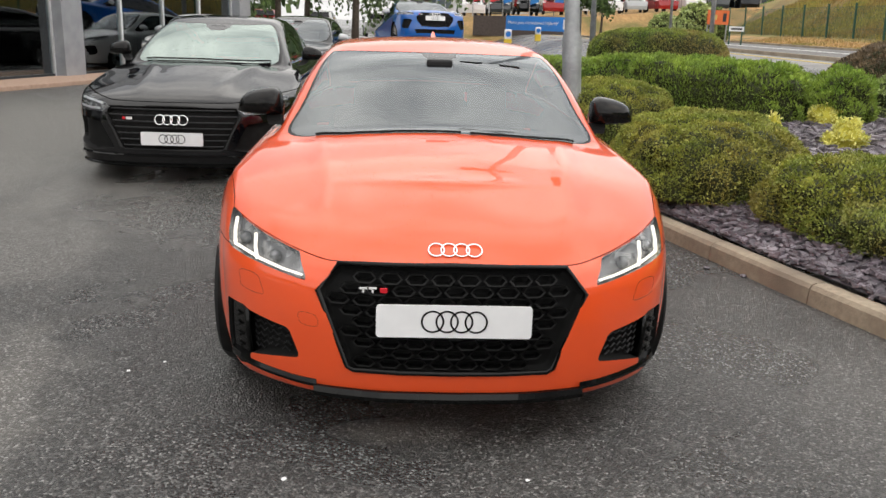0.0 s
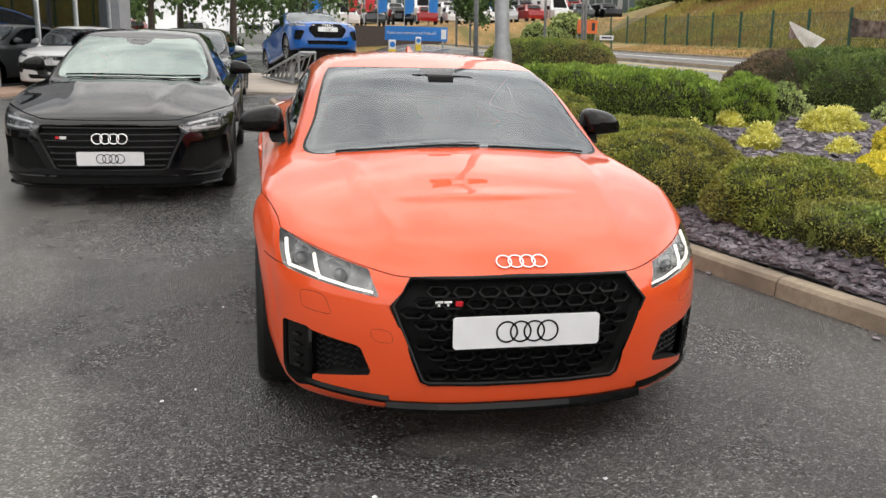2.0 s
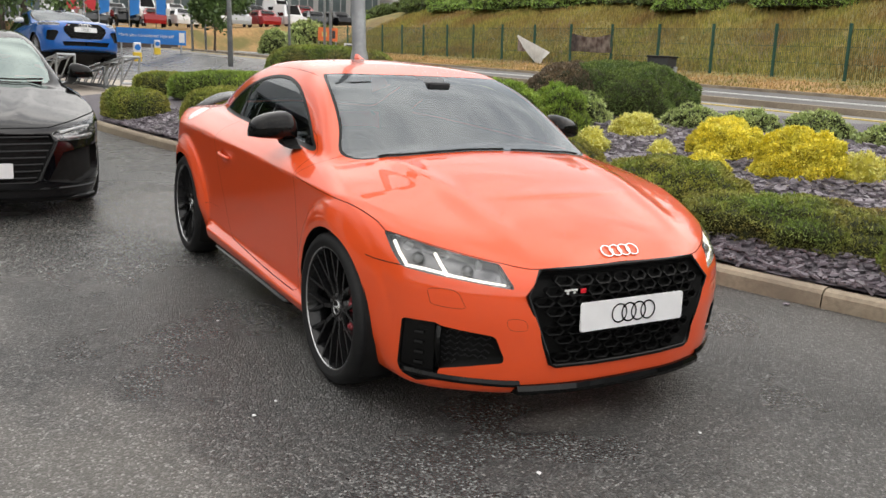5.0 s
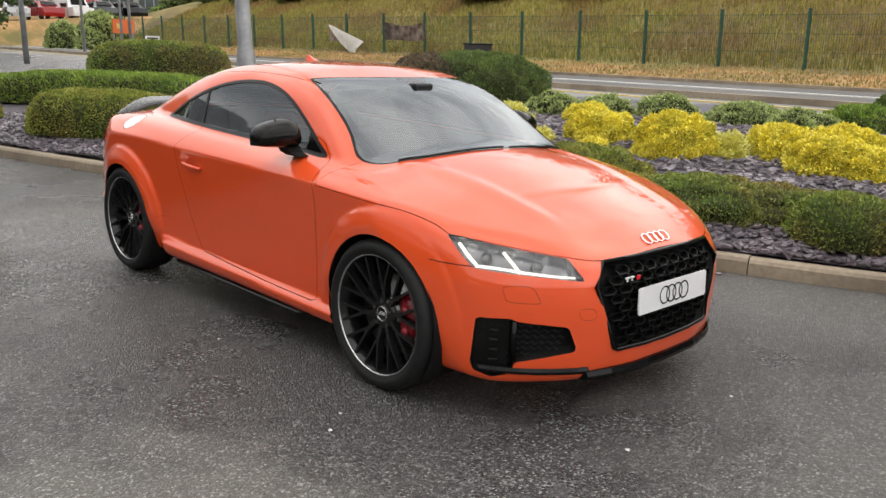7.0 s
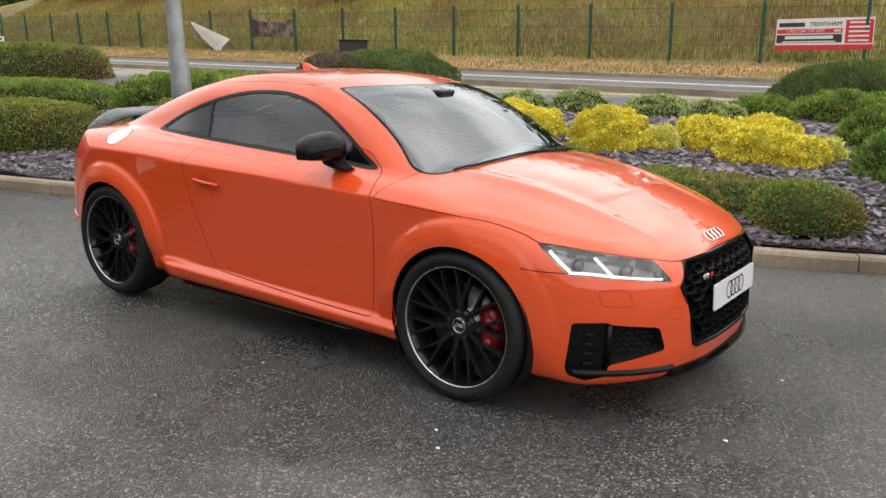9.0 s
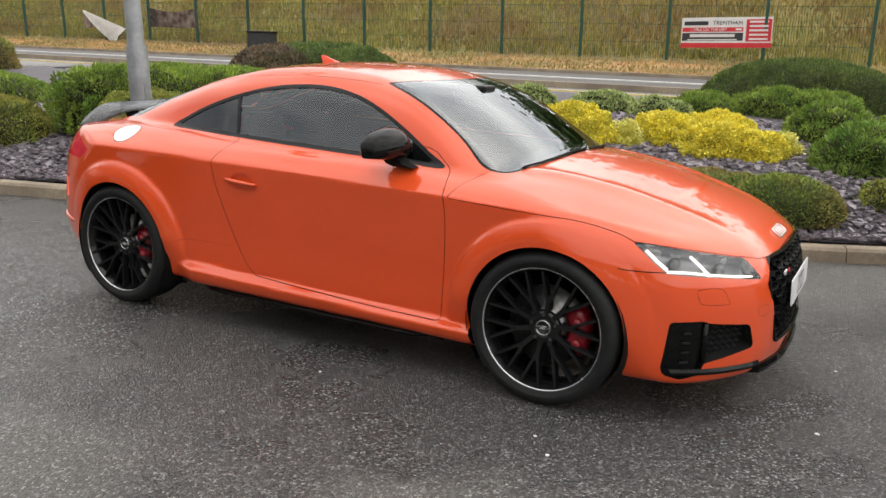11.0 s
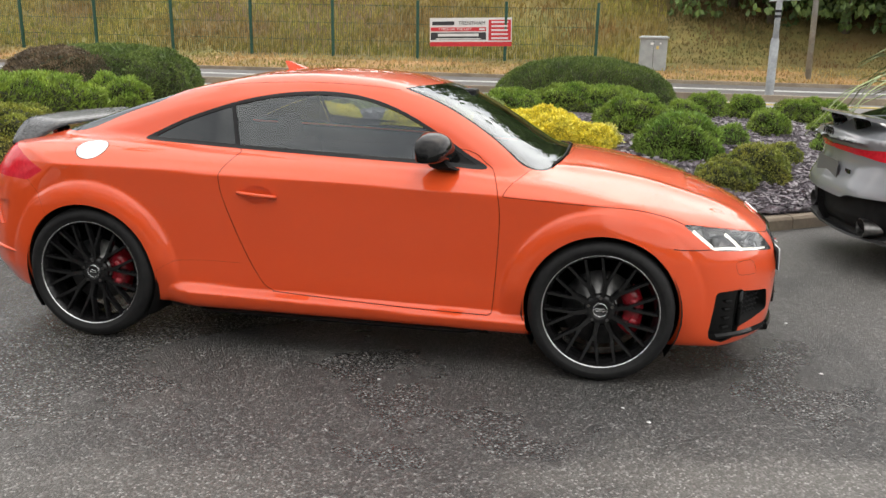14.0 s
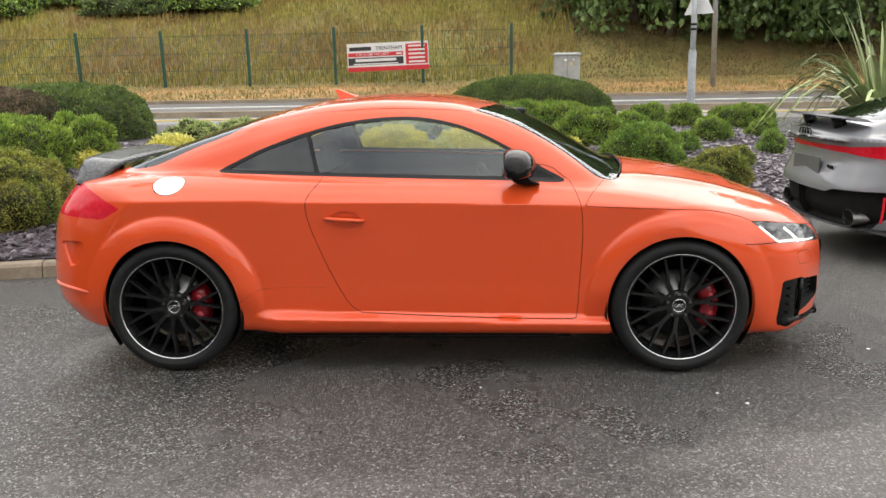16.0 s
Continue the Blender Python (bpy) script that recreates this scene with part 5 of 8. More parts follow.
    rear, s = s.cut(lambda v: np.where((v[:, 2] > 0.97) & (v[:, 1] > 0.5), rg(v[:, :2]), 1))
    rear.make("rear_window", PRIV, car, "dark tinted rear window")

    # lamps, grille and intakes
    uu = lambda v: 0.77 * np.abs(v[:, 0]) + 0.64 * (v[:, 1] + 1.8)
    hl = in_poly([(0.765, 0.733), (0.755, 0.736), (0.553, 0.706), (0.312, 0.668), (0.300, 0.664), (0.234, 0.588), (0.240, 0.585), (0.46, 0.608), (0.66, 0.624), (0.674, 0.630), (0.715, 0.67)])
    hf = lambda v: np.where((v[:, 1] < -1.4) & (np.abs(v[:, 0]) > 0.38) & (v[:, 2] > 0.5), hl(np.stack([uu(v), v[:, 2]], 1)), 1)

    # bonnet
    zs, zx = spline([(-1.66, 0.71), (-1.585, 0.738), (-1.52, 0.764), (-1.335, 0.800), (-1.07, 0.812), (-0.78, 0.826), (-0.7, 0.828)]), spline([(0, 0.660), (0.40, 0.652), (0.53, 0.672), (0.67, 0.702), (0.82, 0.737), (0.95, 0.76)])
    yb = lambda x: -1.075 + 0.36 * x * x
    hood_f = lambda v: np.maximum(np.where(v[:, 1] > -1.585, zs(v[:, 1]), zx(np.abs(v[:, 0]))) - v[:, 2], v[:, 1] - np.minimum(yb(np.abs(v[:, 0])), -0.79))
    hood, s = s.cut(lambda v: hood_f(v) + 0.0014)
    _, s = s.cut(lambda v: hood_f(v) - 0.0014)
    lamp, s = s.cut(hf)
    gr = in_poly(mirror_pts([(0.0, 0.655), (-0.385, 0.648), (-0.455, 0.562), (-0.352, 0.300), (-0.33, 0.290), (0.0, 0.290)])[:-1])
    gf = lambda v: np.where(v[:, 1] < -1.85, gr(v[:, [0, 2]]), 1)
    grille, s = s.cut(gf)
    hg, hood = hood.cut(gf)
    fog = in_poly([(0.655, 0.428), (0.645, 0.438), (0.52, 0.442), (0.500, 0.432), (0.305, 0.410), (0.290, 0.402), (0.255, 0.318), (0.262, 0.305), (0.36, 0.288), (0.50, 0.262), (0.505, 0.215), (0.585, 0.193), (0.655, 0.215), (0.668, 0.25)])
    ff = lambda v: np.where((v[:, 1] < -1.4) & (np.abs(v[:, 0]) > 0.38) & (v[:, 2] < 0.5), fog(np.stack([uu(v), v[:, 2]], 1)), 1)
    fogs, s = s.cut(ff)
    # tail lamps
    tu = lambda v: 0.5 * np.abs(v[:, 0]) - 0.87 * (v[:, 1] - 1.7)
    tl = in_poly([(0.640, 0.835), (0.56, 0.788), (0.53, 0.778), (0.276, 0.785), (-0.05, 0.80), (-0.05, 0.915), (0.30, 0.942), (0.36, 0.938), (0.45, 0.912), (0.55, 0.872)])
    tails, s = s.cut(lambda v: np.where((v[:, 1] > 1.3) & (v[:, 2] > 0.7) & (np.abs(v[:, 0]) > 0.3), tl(np.stack([tu(v), v[:, 2]], 1)), 1))
    # upright vents in the corners of the rear bumper
    vent = in_poly([(1.86, 0.655), (1.715, 0.665), (1.70, 0.64), (1.745, 0.545), (1.80, 0.53)])
    vents, s = s.cut(lambda v: np.where((np.abs(v[:, 0]) > 0.5) & (v[:, 1] > 1.6), vent(v[:, 1:3]), 1))
    for sx in (-1, 1):
        vents.cut(lambda v: -sx * v[:, 0])[0].recess(0.014).make("bumper_vent", ORANGE, car, exact=False)
    # fuel flap
    cap_c = settle(form, np.array([[-0.800, 1.245, 0.925]]), 8)[0][0]
    flap, s = s.cut(lambda v: np.linalg.norm(v - cap_c, axis=1) - 0.077)
    _, s = s.cut(lambda v: np.linalg.norm(v - cap_c, axis=1) - 0.081)
    flap.make("fuel_flap", surf("brushed_aluminium", (0.72, 0.72, 0.71), (0.80, 0.80, 0.79), 40, 0.42, metal=0.3), car, "round pale aluminium fuel flap")

    under = s.added(hood).moved(-0.014)
    under.make("inner_shell", LINER, car)

    # doors
    dp = in_poly(curve_pts([(-0.695, 0.955), (-0.745, 0.90), (-0.772, 0.82), (-0.782, 0.70), (-0.775, 0.51), (-0.762, 0.30), (-0.752, 0.272), (-0.72, 0.268), (-0.3, 0.276), (0.25, 0.297), (0.31, 0.306), (0.36, 0.345), (0.44, 0.49), (0.53, 0.72), (0.552, 0.82), (0.545, 0.88), (0.49, 0.955), (0.46, 1.02), (-0.5, 1.02)], 4))
    df = lambda d: (lambda v: np.where(np.abs(v[:, 0]) > 0.5, dp(v[:, 1:3]) + d, 1))
    doors, s = s.cut(df(0.0015))
    _, s = s.cut(df(-0.0015))
    for sx in (-1, 1):
        d, _ = doors.cut(lambda v: -sx * v[:, 0])
        cup, d = d.cut(lambda v: np.hypot((v[:, 1] - 0.362) / 0.072, (v[:, 2] - 0.772) / 0.042) - 1)
        door = d.make("door", ORANGE, car)
        cup.recess(0.010).make("handle_cup", ORANGE, door)
        bm = bmesh.new()
        sec = []
        for t in np.linspace(-1, 1, 9):
            y = 0.365 + 0.098 * t
            hgt = 0.011 * (1 - 0.25 * t * t)
            xo = 0.903 - 0.014 * t * t
            zc = 0.772 + 0.012 * t * 0.5
            sec.append([(sx * (xo + a * 0.012), y, zc + b * hgt) for a, b in ((-1, -0.7), (0.3, -1), (1, -0.3), (1, 0.5), (0.2, 1), (-1, 0.8))])
        loft(bm, sec)
        part("door_handle", bm, ORANGE, door, smooth=True)
        door_mirror(door, sx, (sx * 0.885, -0.47, 1.005), 0.112, 0.105, 0.082, (sx * 0.80, -0.53, 0.925), GLOSSBLK)
    hood.make("bonnet", ORANGE, car)
    # bumper, wings and roof
    bump, s = s.cut(lambda v: np.maximum(v[:, 1] + 1.55, v[:, 2] - 0.74))
    bump.make("front_bumper", ORANGE, car)
    rbump, s = s.cut(lambda v: np.maximum(1.62 - v[:, 1], v[:, 2] - 0.80))
    rbump.make("rear_bumper", ORANGE, car)
    roof, s = s.cut(lambda v: np.where(v[:, 1] > 0.9, 1, 1.16 - v[:, 2]))
    roof.make("roof", ORANGE, car)
    s.make("body", ORANGE, car)

    # headlamps
    for sx in (-1, 1):
        a, _ = lamp.cut(lambda v: -sx * v[:, 0])
        unit = a.recess(0.045).make("headlamp", LAMPBOX, car, "headlamp with lit white daytime running strips", exact=False)
        o = a.make("lamp_lens", LENS, unit)
        o.visible_shadow = False

        both = a.added(fogs.cut(lambda v: -sx * v[:, 0])[0])
        bu = uu(both.v)

        def on(u, z, back, sk=both, bu=bu):
            # a point inside the lamp, from its place across the face
            d = (bu - u) ** 2 + (sk.v[:, 2] - z) ** 2
            k = np.argsort(d)[:6]
            w = 1 / (d[k] + 1e-6)
            return V3((w[:, None] * (sk.v[k] - sk.n[k] * back)).sum(0) / w.sum())
        strips = (((0.722, 0.712), (0.692, 0.675), (0.662, 0.640), 0.011), ((0.550, 0.692), (0.520, 0.655), (0.487, 0.620), 0.010))
        for p in strips:
            bm = bmesh.new()
            r = p[-1]
            tube(bm, [on(u, z, 0.016) for u, z in p[:-1]], r * 0.62, 8)
            part("light_strip", bm, LED, unit)
        bm = bmesh.new()
        tube(bm, [on(u, z, 0.018) for u, z in ((0.665, 0.636), (0.58, 0.633), (0.48, 0.622), (0.36, 0.608), (0.27, 0.602))], [0.006, 0.0055, 0.0055, 0.005, 0.004], 8)
        part("light_strip", bm, LED, unit)
        for u, z in ((0.62, 0.672), (0.42, 0.648)):
            bm = bmesh.new()
            c = on(u, z, 0.03)
            bmesh.ops.create_uvsphere(bm, u_segments=14, v_segments=10, radius=0.024, matrix=Matrix.Translation(c))
            part("lamp_reflector", bm, LAMPBOX, unit, smooth=True)
        t, _ = tails.cut(lambda v: -sx * v[:, 0])
        tlm = t.make("tail_lamp", TAIL, car, "red tail lamp cluster")
        # corner intakes
        f, _ = fogs.cut(lambda v: -sx * v[:, 0])
        well = f.recess(0.05).make("corner_intake", MATTEBLK, car, "black corner air intake", exact=False)
        blade, rest = f.cut(lambda v: 0.525 - uu(v))
        b2 = blade.moved(-0.012).thick(0.01)
        b2.make("intake_blade", GLOSSBLK, well)
        for z in (0.27, 0.31, 0.35, 0.39):
            bm = bmesh.new()
            tube(bm, [on(0.565, z, 0.006), on(0.60, z, 0.004)], 0.006, 6)
            part("blade_slot", bm, MATTEBLK, well)
        # honeycomb behind the intake
        bm = bmesh.new()
        for r in range(6):
            zz = 0.288 + r * 0.024
            pts = [on(u, zz + 0.006 * ((k % 2) * 2 - 1), 0.03) for k, u in enumerate(np.linspace(0.30 - 0.012 * (r - 3), 0.50, 12)) if fog(np.array([[u, zz]]))[0] < -0.012]
            if len(pts) > 2:
                tube(bm, pts, 0.0035, 5)
        part("intake_mesh", bm, SATINBLK, well)
        bm = bmesh.new()
        tube(bm, [on(0.505, 0.43, 0.01), on(0.51, 0.36, 0.004), on(0.505, 0.27, 0.008)], 0.012, 8)
        part("intake_fin", bm, GLOSSBLK, well, smooth=True)

    # grille
    pan = grille.added(hg)
    back = pan.recess(0.05).make("grille", MATTEBLK, car, "black honeycomb radiator grille", exact=False)
    yo = lambda x, z: nose(abs(x)) + nosev(z) + 0.010
    gin = in_poly([(x * 0.985, z) for x, z in mirror_pts([(0.0, 0.650), (-0.385, 0.643), (-0.450, 0.562), (-0.352, 0.305), (-0.33, 0.296), (0.0, 0.296)])[:-1]])
    honeycomb("honeycomb", back, form, gin, -0.4725, 0.47, 0.318, 0.64, 0.0875, 0.0365, 0.01, yo, GRILLEBLK)
    rim = [(x, float(nose(abs(x)) + nosev(z)) - 0.002, z) for x, z in [(-0.385, 0.648), (-0.455, 0.562), (-0.352, 0.300), (-0.33, 0.290), (-0.17, 0.290), (0, 0.290), (0.17, 0.290), (0.33, 0.290), (0.352, 0.300), (0.455, 0.562), (0.385, 0.648), (0.2, 0.653), (0, 0.655), (-0.2, 0.653)]]
    bm = bmesh.new()
    tube(bm, [V3(p) for p in rim], 0.009, 8, True)
    part("grille_frame", bm, GLOSSBLK, back, smooth=True)
    number_plate(car, pose(0.004, -2.118, 0.4795, 90, 0, 0) @ pose(0, 0, 0, -3, 0, 0))
    rings_on("emblem_rings", car, pose(0.006, -2.008, 0.694, 90 - 53, 0, 0), 0.060, 0.0428, 0.0032, CHROME, "chrome four ring emblem")
    bm = bmesh.new()
    for k, (w, dz) in enumerate(((0.026, 0.0), (0.026, 0.0))):
        box(bm, -0.300 + 0.031 * k, float(yo(-0.28, 0.576)) - 0.008, 0.581, 0.026, 0.006, 0.006)
        box(bm, -0.300 + 0.031 * k, float(yo(-0.28, 0.576)) - 0.008, 0.574, 0.007, 0.006, 0.014)
    part("model_badge", bm, WHITE, back)
    bm = bmesh.new()
    box(bm, -0.232, float(yo(-0.24, 0.576)) - 0.008, 0.576, 0.026, 0.006, 0.018, bevel=0.002)
    part("model_badge_tip", bm, ORANGEREF, back, "red end of the badge")

    # lower lip and skirts
    for nm, x0, x1, z, dr, hh in (("front_splitter", -0.47, 0.47, 0.196, -0.010, 0.026), ("splitter_blade", -0.80, -0.46, 0.216, -0.004, 0.019), ("splitter_blade", 0.46, 0.80, 0.216, -0.004, 0.019)):
        bm = bmesh.new()
        sec = []
        for x in np.linspace(x0, x1, 17):
            y = float(nose(abs(x)) + nosev(0.2)) + dr
            zz = z + 0.012 * (abs(x) / 0.8) ** 2 * (nm != "front_splitter")
            sec.append([(x, y + 0.07, zz - hh), (x, y - 0.012, zz - hh * 0.6), (x, y - 0.016, zz), (x, y - 0.008, zz + hh * 0.7), (x, y + 0.07, zz + hh)])
        loft(bm, sec)
        part(nm, bm, GLOSSBLK, car, "gloss black front lip", smooth=False)
    for sx in (-1, 1):
        bm = bmesh.new()
        sec = []
        for y in np.linspace(-0.74, 0.72, 15):
            w = min(1, (0.74 - abs(y + 0.01)) / 0.12)
            sec.append([(sx * 0.78, y, 0.205), (sx * (0.80 + 0.060 * w), y, 0.197), (sx * (0.80 + 0.078 * w), y, 0.182), (sx * (0.80 + 0.072 * w), y, 0.172), (sx * 0.78, y, 0.150)])
        loft(bm, sec)
        part("side_skirt", bm, GLOSSBLK, car, "gloss black side skirt blade")
    # underside
    bm = bmesh.new()
    box(bm, 0, -0.12, 0.20, 1.35, 3.3, 0.05)
    box(bm, 0, 0, 0.23, 1.66, 1.7, 0.10)
    part("underbody", bm, MATTEBLK, car)

    # thin joints on the bumper and wings
    for sx in (-1, 1):
        seam("panel_joint", form, [(sx * 0.80, -1.72, 0.628), (sx * 0.86, -1.62, 0.632), (sx * 0.90, -1.555, 0.640)], car)
        seam("washer_cover", form, [(sx * 0.747, -1.84, 0.565), (sx * 0.68, -1.909, 0.567), (sx * 0.66, -1.936, 0.53), (sx * 0.659, -1.938, 0.505), (sx * 0.735, -1.86, 0.508), (sx * 0.75, -1.845, 0.53)], car, 0.0012, True)
        seam("panel_joint", form, [(sx * 0.90, 0.93, 0.335), (sx * 0.87, 0.80, 0.42), (sx * 0.87, 0.47, 0.43)], car, 0.001)
        seam("panel_joint", form, [(sx * 0.865, 1.575, 0.785), (sx * 0.88, 1.50, 0.70), (sx * 0.89, 1.46, 0.62)], car, 0.001)
    seam("tow_cover", form, [(-0.519, -2.035, 0.475), (-0.465, -2.06, 0.473), (-0.456, -2.064, 0.436), (-0.512, -2.04, 0.438)], car, 0.0011, True)
    for x in (-0.30, 0.30):
        seam("roof_joint", form, [(x * 1.9, -0.25, 1.27), (x * 1.93, 0.2, 1.29), (x * 1.8, 0.85, 1.21)], car, 0.0016)

    for sx in (-1, 1):
        # a ledge above the lower valance
        for nm, pts in (("bumper_ledge", [(sx * 0.62, 1.95, 0.43), (sx * 0.78, 1.83, 0.415), (sx * 0.85, 1.70, 0.40)]),):
            bm = bmesh.new()
            q = on_skin(form, pts, 10, False, -0.002)
            tube(bm, [V3(c) for c in q], [0.012 * math.sin(math.pi * (k + 0.5) / len(q)) ** 0.5 + 0.001 for k in range(len(q))], 8)
            part(nm, bm, ORANGE, car, smooth=True)
    # rear wing: a broad blade whose ends curl down to the boot lid
    bm = bmesh.new()
    sec = []
    for t in np.linspace(-1, 1, 41):
        e = max(0, abs(t) - 0.62) / 0.38
        x = 0.700 * t
        z = 1.020 - 0.100 * e ** 1.8 + 0.010 * (1 - t * t)
        y0, y1 = 1.62 + 0.06 * e ** 1.5, 1.845 - 0.06 * t * t - 0.02 * e * e
        th = 0.020
        sec.append([(x, y0, z - 0.012), (x, y0 + 0.05, z + th * 0.35), (x, (y0 + y1) / 2, z + th * 0.7), (x, y1 - 0.03, z + th * 1.2), (x, y1, z + th * 1.35), (x, y1 + 0.005, z + th * 0.6), (x, y1 - 0.05, z - 0.010), (x, (y0 + y1) / 2, z - 0.016)])
    loft(bm, sec)
    wing = part("rear_wing", bm, surf("wet_carbon", (0.016, 0.017, 0.018), (0.06, 0.062, 0.065), 55, 0.22), car, "wet dark grey fixed rear wing", smooth=True)
    for x in (-0.36, 0.36):
        bm = bmesh.new()
        loft(bm, [[(x + a * 0.012, 1.70 + b * 0.05, 0.955) for a, b in ((-1, -1), (1, -1), (1, 1), (-1, 1))], [(x + a * 0.010, 1.74 + b * 0.045, 1.03) for a, b in ((-1, -1), (1, -1), (1, 1), (-1, 1))]])
        part("wing_stand", bm, GLOSSBLK, wing)
    # aerial fin
    bm = bmesh.new()
    loft(bm, [[(a * 0.022, 0.44 + b * 0.075, 1.325) for a, b in ((-1, -0.9), (0, -1.3), (1, -0.9), (1, 1), (-1, 1))],
              [(a * 0.013, 0.50 + b * 0.035, 1.355) for a, b in ((-1, -1), (0, -1.2), (1, -1), (1, 1), (-1, 1))],
              [(a * 0.004, 0.535 + b * 0.012, 1.378) for a, b in ((-1, -1), (0, -1.2), (1, -1), (1, 1), (-1, 1))]])
    part("aerial_fin", bm, ORANGE, car, smooth=False)
    # wipers
    for pts in ([(-0.56, -0.99, 0.93), (-0.3, -1.035, 0.95), (0.08, -1.045, 0.955)], [(0.12, -1.055, 0.955), (0.35, -1.03, 0.952), (0.60, -0.97, 0.94)]):
        bm = bmesh.new()
        tube(bm, [V3(p) for p in on_skin(form, pts, 8, False, 0.007)], 0.0055, 6)
        part("wiper", bm, MATTEBLK, car)
    # cabin
    for sx in (-1, 1):
        seat(car, sx * 0.36, 0.18, 0.27)
    bm = bmesh.new()
    loft(bm, [[(x, -0.98, 0.60), (x, -0.98, 0.90), (x, -0.66, 0.925), (x, -0.52, 0.86), (x, -0.55, 0.60)] for x in (-0.70, 0.70)])
    part("dashboard", bm, LINER, car)
    steering_wheel(car, -0.36, -0.36, 0.80)
    bm = bmesh.new()
    box(bm, 0, 1.1, 0.80, 1.2, 0.9, 0.06)
    part("parcel_shelf", bm, LINER, car)
    bm = bmesh.new()
    box(bm, 0, -0.40, 1.195, 0.23, 0.035, 0.065, bevel=0.012)
    box(bm, 0, -0.46, 1.235, 0.13, 0.16, 0.05, pose(0, 0, 0), bevel=0.012)
    part("rear_view_mirror", bm, SATINBLK, car)
    # wheels
    for sx in (-1, 1):
        for y, nm in ((ay0, "front"), (ay1, "rear")):
            wheel(car, sx * 0.790, y, 0.331, 0.331, 0.262, 0.245, sx, 10, CALIPER, disc=0.172 if nm == "front" else 0.158)
            arch_liner(car, 0.52, 0.885, y, 0.335, 0.352, sx)
    return car


orange_coupe()


# ---- the other cars ----
def plain_car(name, label, p, coat, at, turn, group="", tilt=0, h=0.03, size=1.0):
    """A car from its form p: shell with arches, windows, lamps, grille, wheels."""
    car = thing(name, label, "car", group)
    car.matrix_basis = pose(*at, tilt, 0, turn) @ Matrix.Scale(size, 4)
    form = car_form(p)
    s = skin_of(form, (-1.1, p["nose"][0][1] - 0.15, 0.08), (1.1, p["tail"][0][1] + 0.15, p["height"]), h)
    hub, ra = p["hub"], p["arch"]

    def arch(v):
        r = np.min([np.hypot(v[:, 1] - y, v[:, 2] - hub) for y in p["axles"]], 0) - ra
        return np.where(np.abs(v[:, 0]) > 0.55, r, 1)
    _, s = s.cut(arch)
    f = p["feat"]
    pane = in_poly(curve_pts(f["pane"], 4))
    zb = min(z for _, z in f["pane"]) - 0.03
    pf = lambda d: (lambda v: np.where((np.abs(v[:, 0]) > 0.4) & (v[:, 2] > zb), pane(v[:, 1:3]) + d, 1))
    g, s = s.cut(pf(0))
    gi, tr = g.cut(pf(0.016))
    ws, rg = in_poly(curve_pts(f["screen"], 4)), in_poly(curve_pts(f["rear"], 4))
    sc, s = s.cut(lambda v: np.where((v[:, 2] > zb - 0.05) & (v[:, 1] < 0.2), ws(v[:, :2]), 1))
    sci, scb = sc.cut(lambda v: ws(v[:, :2]) + 0.03)
    re, s = s.cut(lambda v: np.where((v[:, 2] > zb) & (v[:, 1] > 0.2), rg(v[:, :2]), 1))
    gr = in_poly(mirror_pts(f["grille"])[:-1])
    ny = p["nose"][0][1] + 0.35
    grl, s = s.cut(lambda v: np.where(v[:, 1] < ny, gr(v[:, [0, 2]]), 1))
    hl = in_poly(f["lamp"])
    lp, s = s.cut(lambda v: np.where((v[:, 1] < ny + 0.5), hl(np.stack([np.abs(v[:, 0]), v[:, 2]], 1)), 1))
    tl = in_poly(f["tail"])
    ty = p["tail"][0][1] - 0.55
    tls, s = s.cut(lambda v: np.where((v[:, 1] > ty), tl(np.stack([np.abs(v[:, 0]), v[:, 2]], 1)), 1))
    wells = []
    for nm, poly, front in f.get("holes", ()):
        ip = in_poly(poly)
        w, s = s.cut(lambda v: np.where((v[:, 1] < ny + 0.3) if front else (v[:, 1] > ty), ip(np.stack([np.abs(v[:, 0]), v[:, 2]], 1)), 1))
        wells.append((nm, w))
    s.moved(-0.014).make("inner_shell", LINER, car)
    for seam_y in f.get("doors", ()):
        dpoly = in_poly(seam_y)
        df = lambda d: (lambda v: np.where(np.abs(v[:, 0]) > 0.5, dpoly(v[:, 1:3]) + d, 1))
        d, s = s.cut(df(0.003))
        _, s = s.cut(df(-0.003))
        for sx in (-1, 1):
            dd = d.cut(lambda v: -sx * v[:, 0])[0].make("door", coat, car)
            bm = bmesh.new()
            yh = max(q[0] for q in seam_y) - 0.24
            box(bm, sx * f["handle"][0], yh, f["handle"][1], 0.025, 0.2, 0.024, bevel=0.008)
            part("door_handle", bm, coat, dd)
    zh = spline(f["bonnet"])
    hf = lambda v: np.maximum(zh(np.abs(v[:, 0])) - v[:, 2], v[:, 1] - f["cowl"])
    hd, s = s.cut(lambda v: hf(v) + 0.003)
    _, s = s.cut(lambda v: hf(v) - 0.003)
    hd.make("bonnet", coat, car)
    s.make("body", coat, car)
    for sx in (-1, 1):
        half = lambda k: k.cut(lambda v: -sx * v[:, 0])[0]
        half(tr).moved(0.001).make("window_trim", f.get("trim", SATINBLK), car)
        o = half(gi).moved(-0.003).make("side_window", PRIV, car)
        o.visible_shadow = False
        u = half(lp).recess(0.04).make("headlamp", LAMPBOX, car, "headlamp with clear lens", exact=False)
        o = half(lp).make("lamp_lens", LENS, u)
        o.visible_shadow = False
        for line in f["strips"]:
            bm = bmesh.new()
            pts = on_skin(form, [(sx * x, p["nose"][0][1] + dy, z) for x, dy, z in line], 6, False, -0.012)
            tube(bm, [V3(q) for q in pts], 0.011, 6)
            part("light_strip", bm, LEDOFF, u)
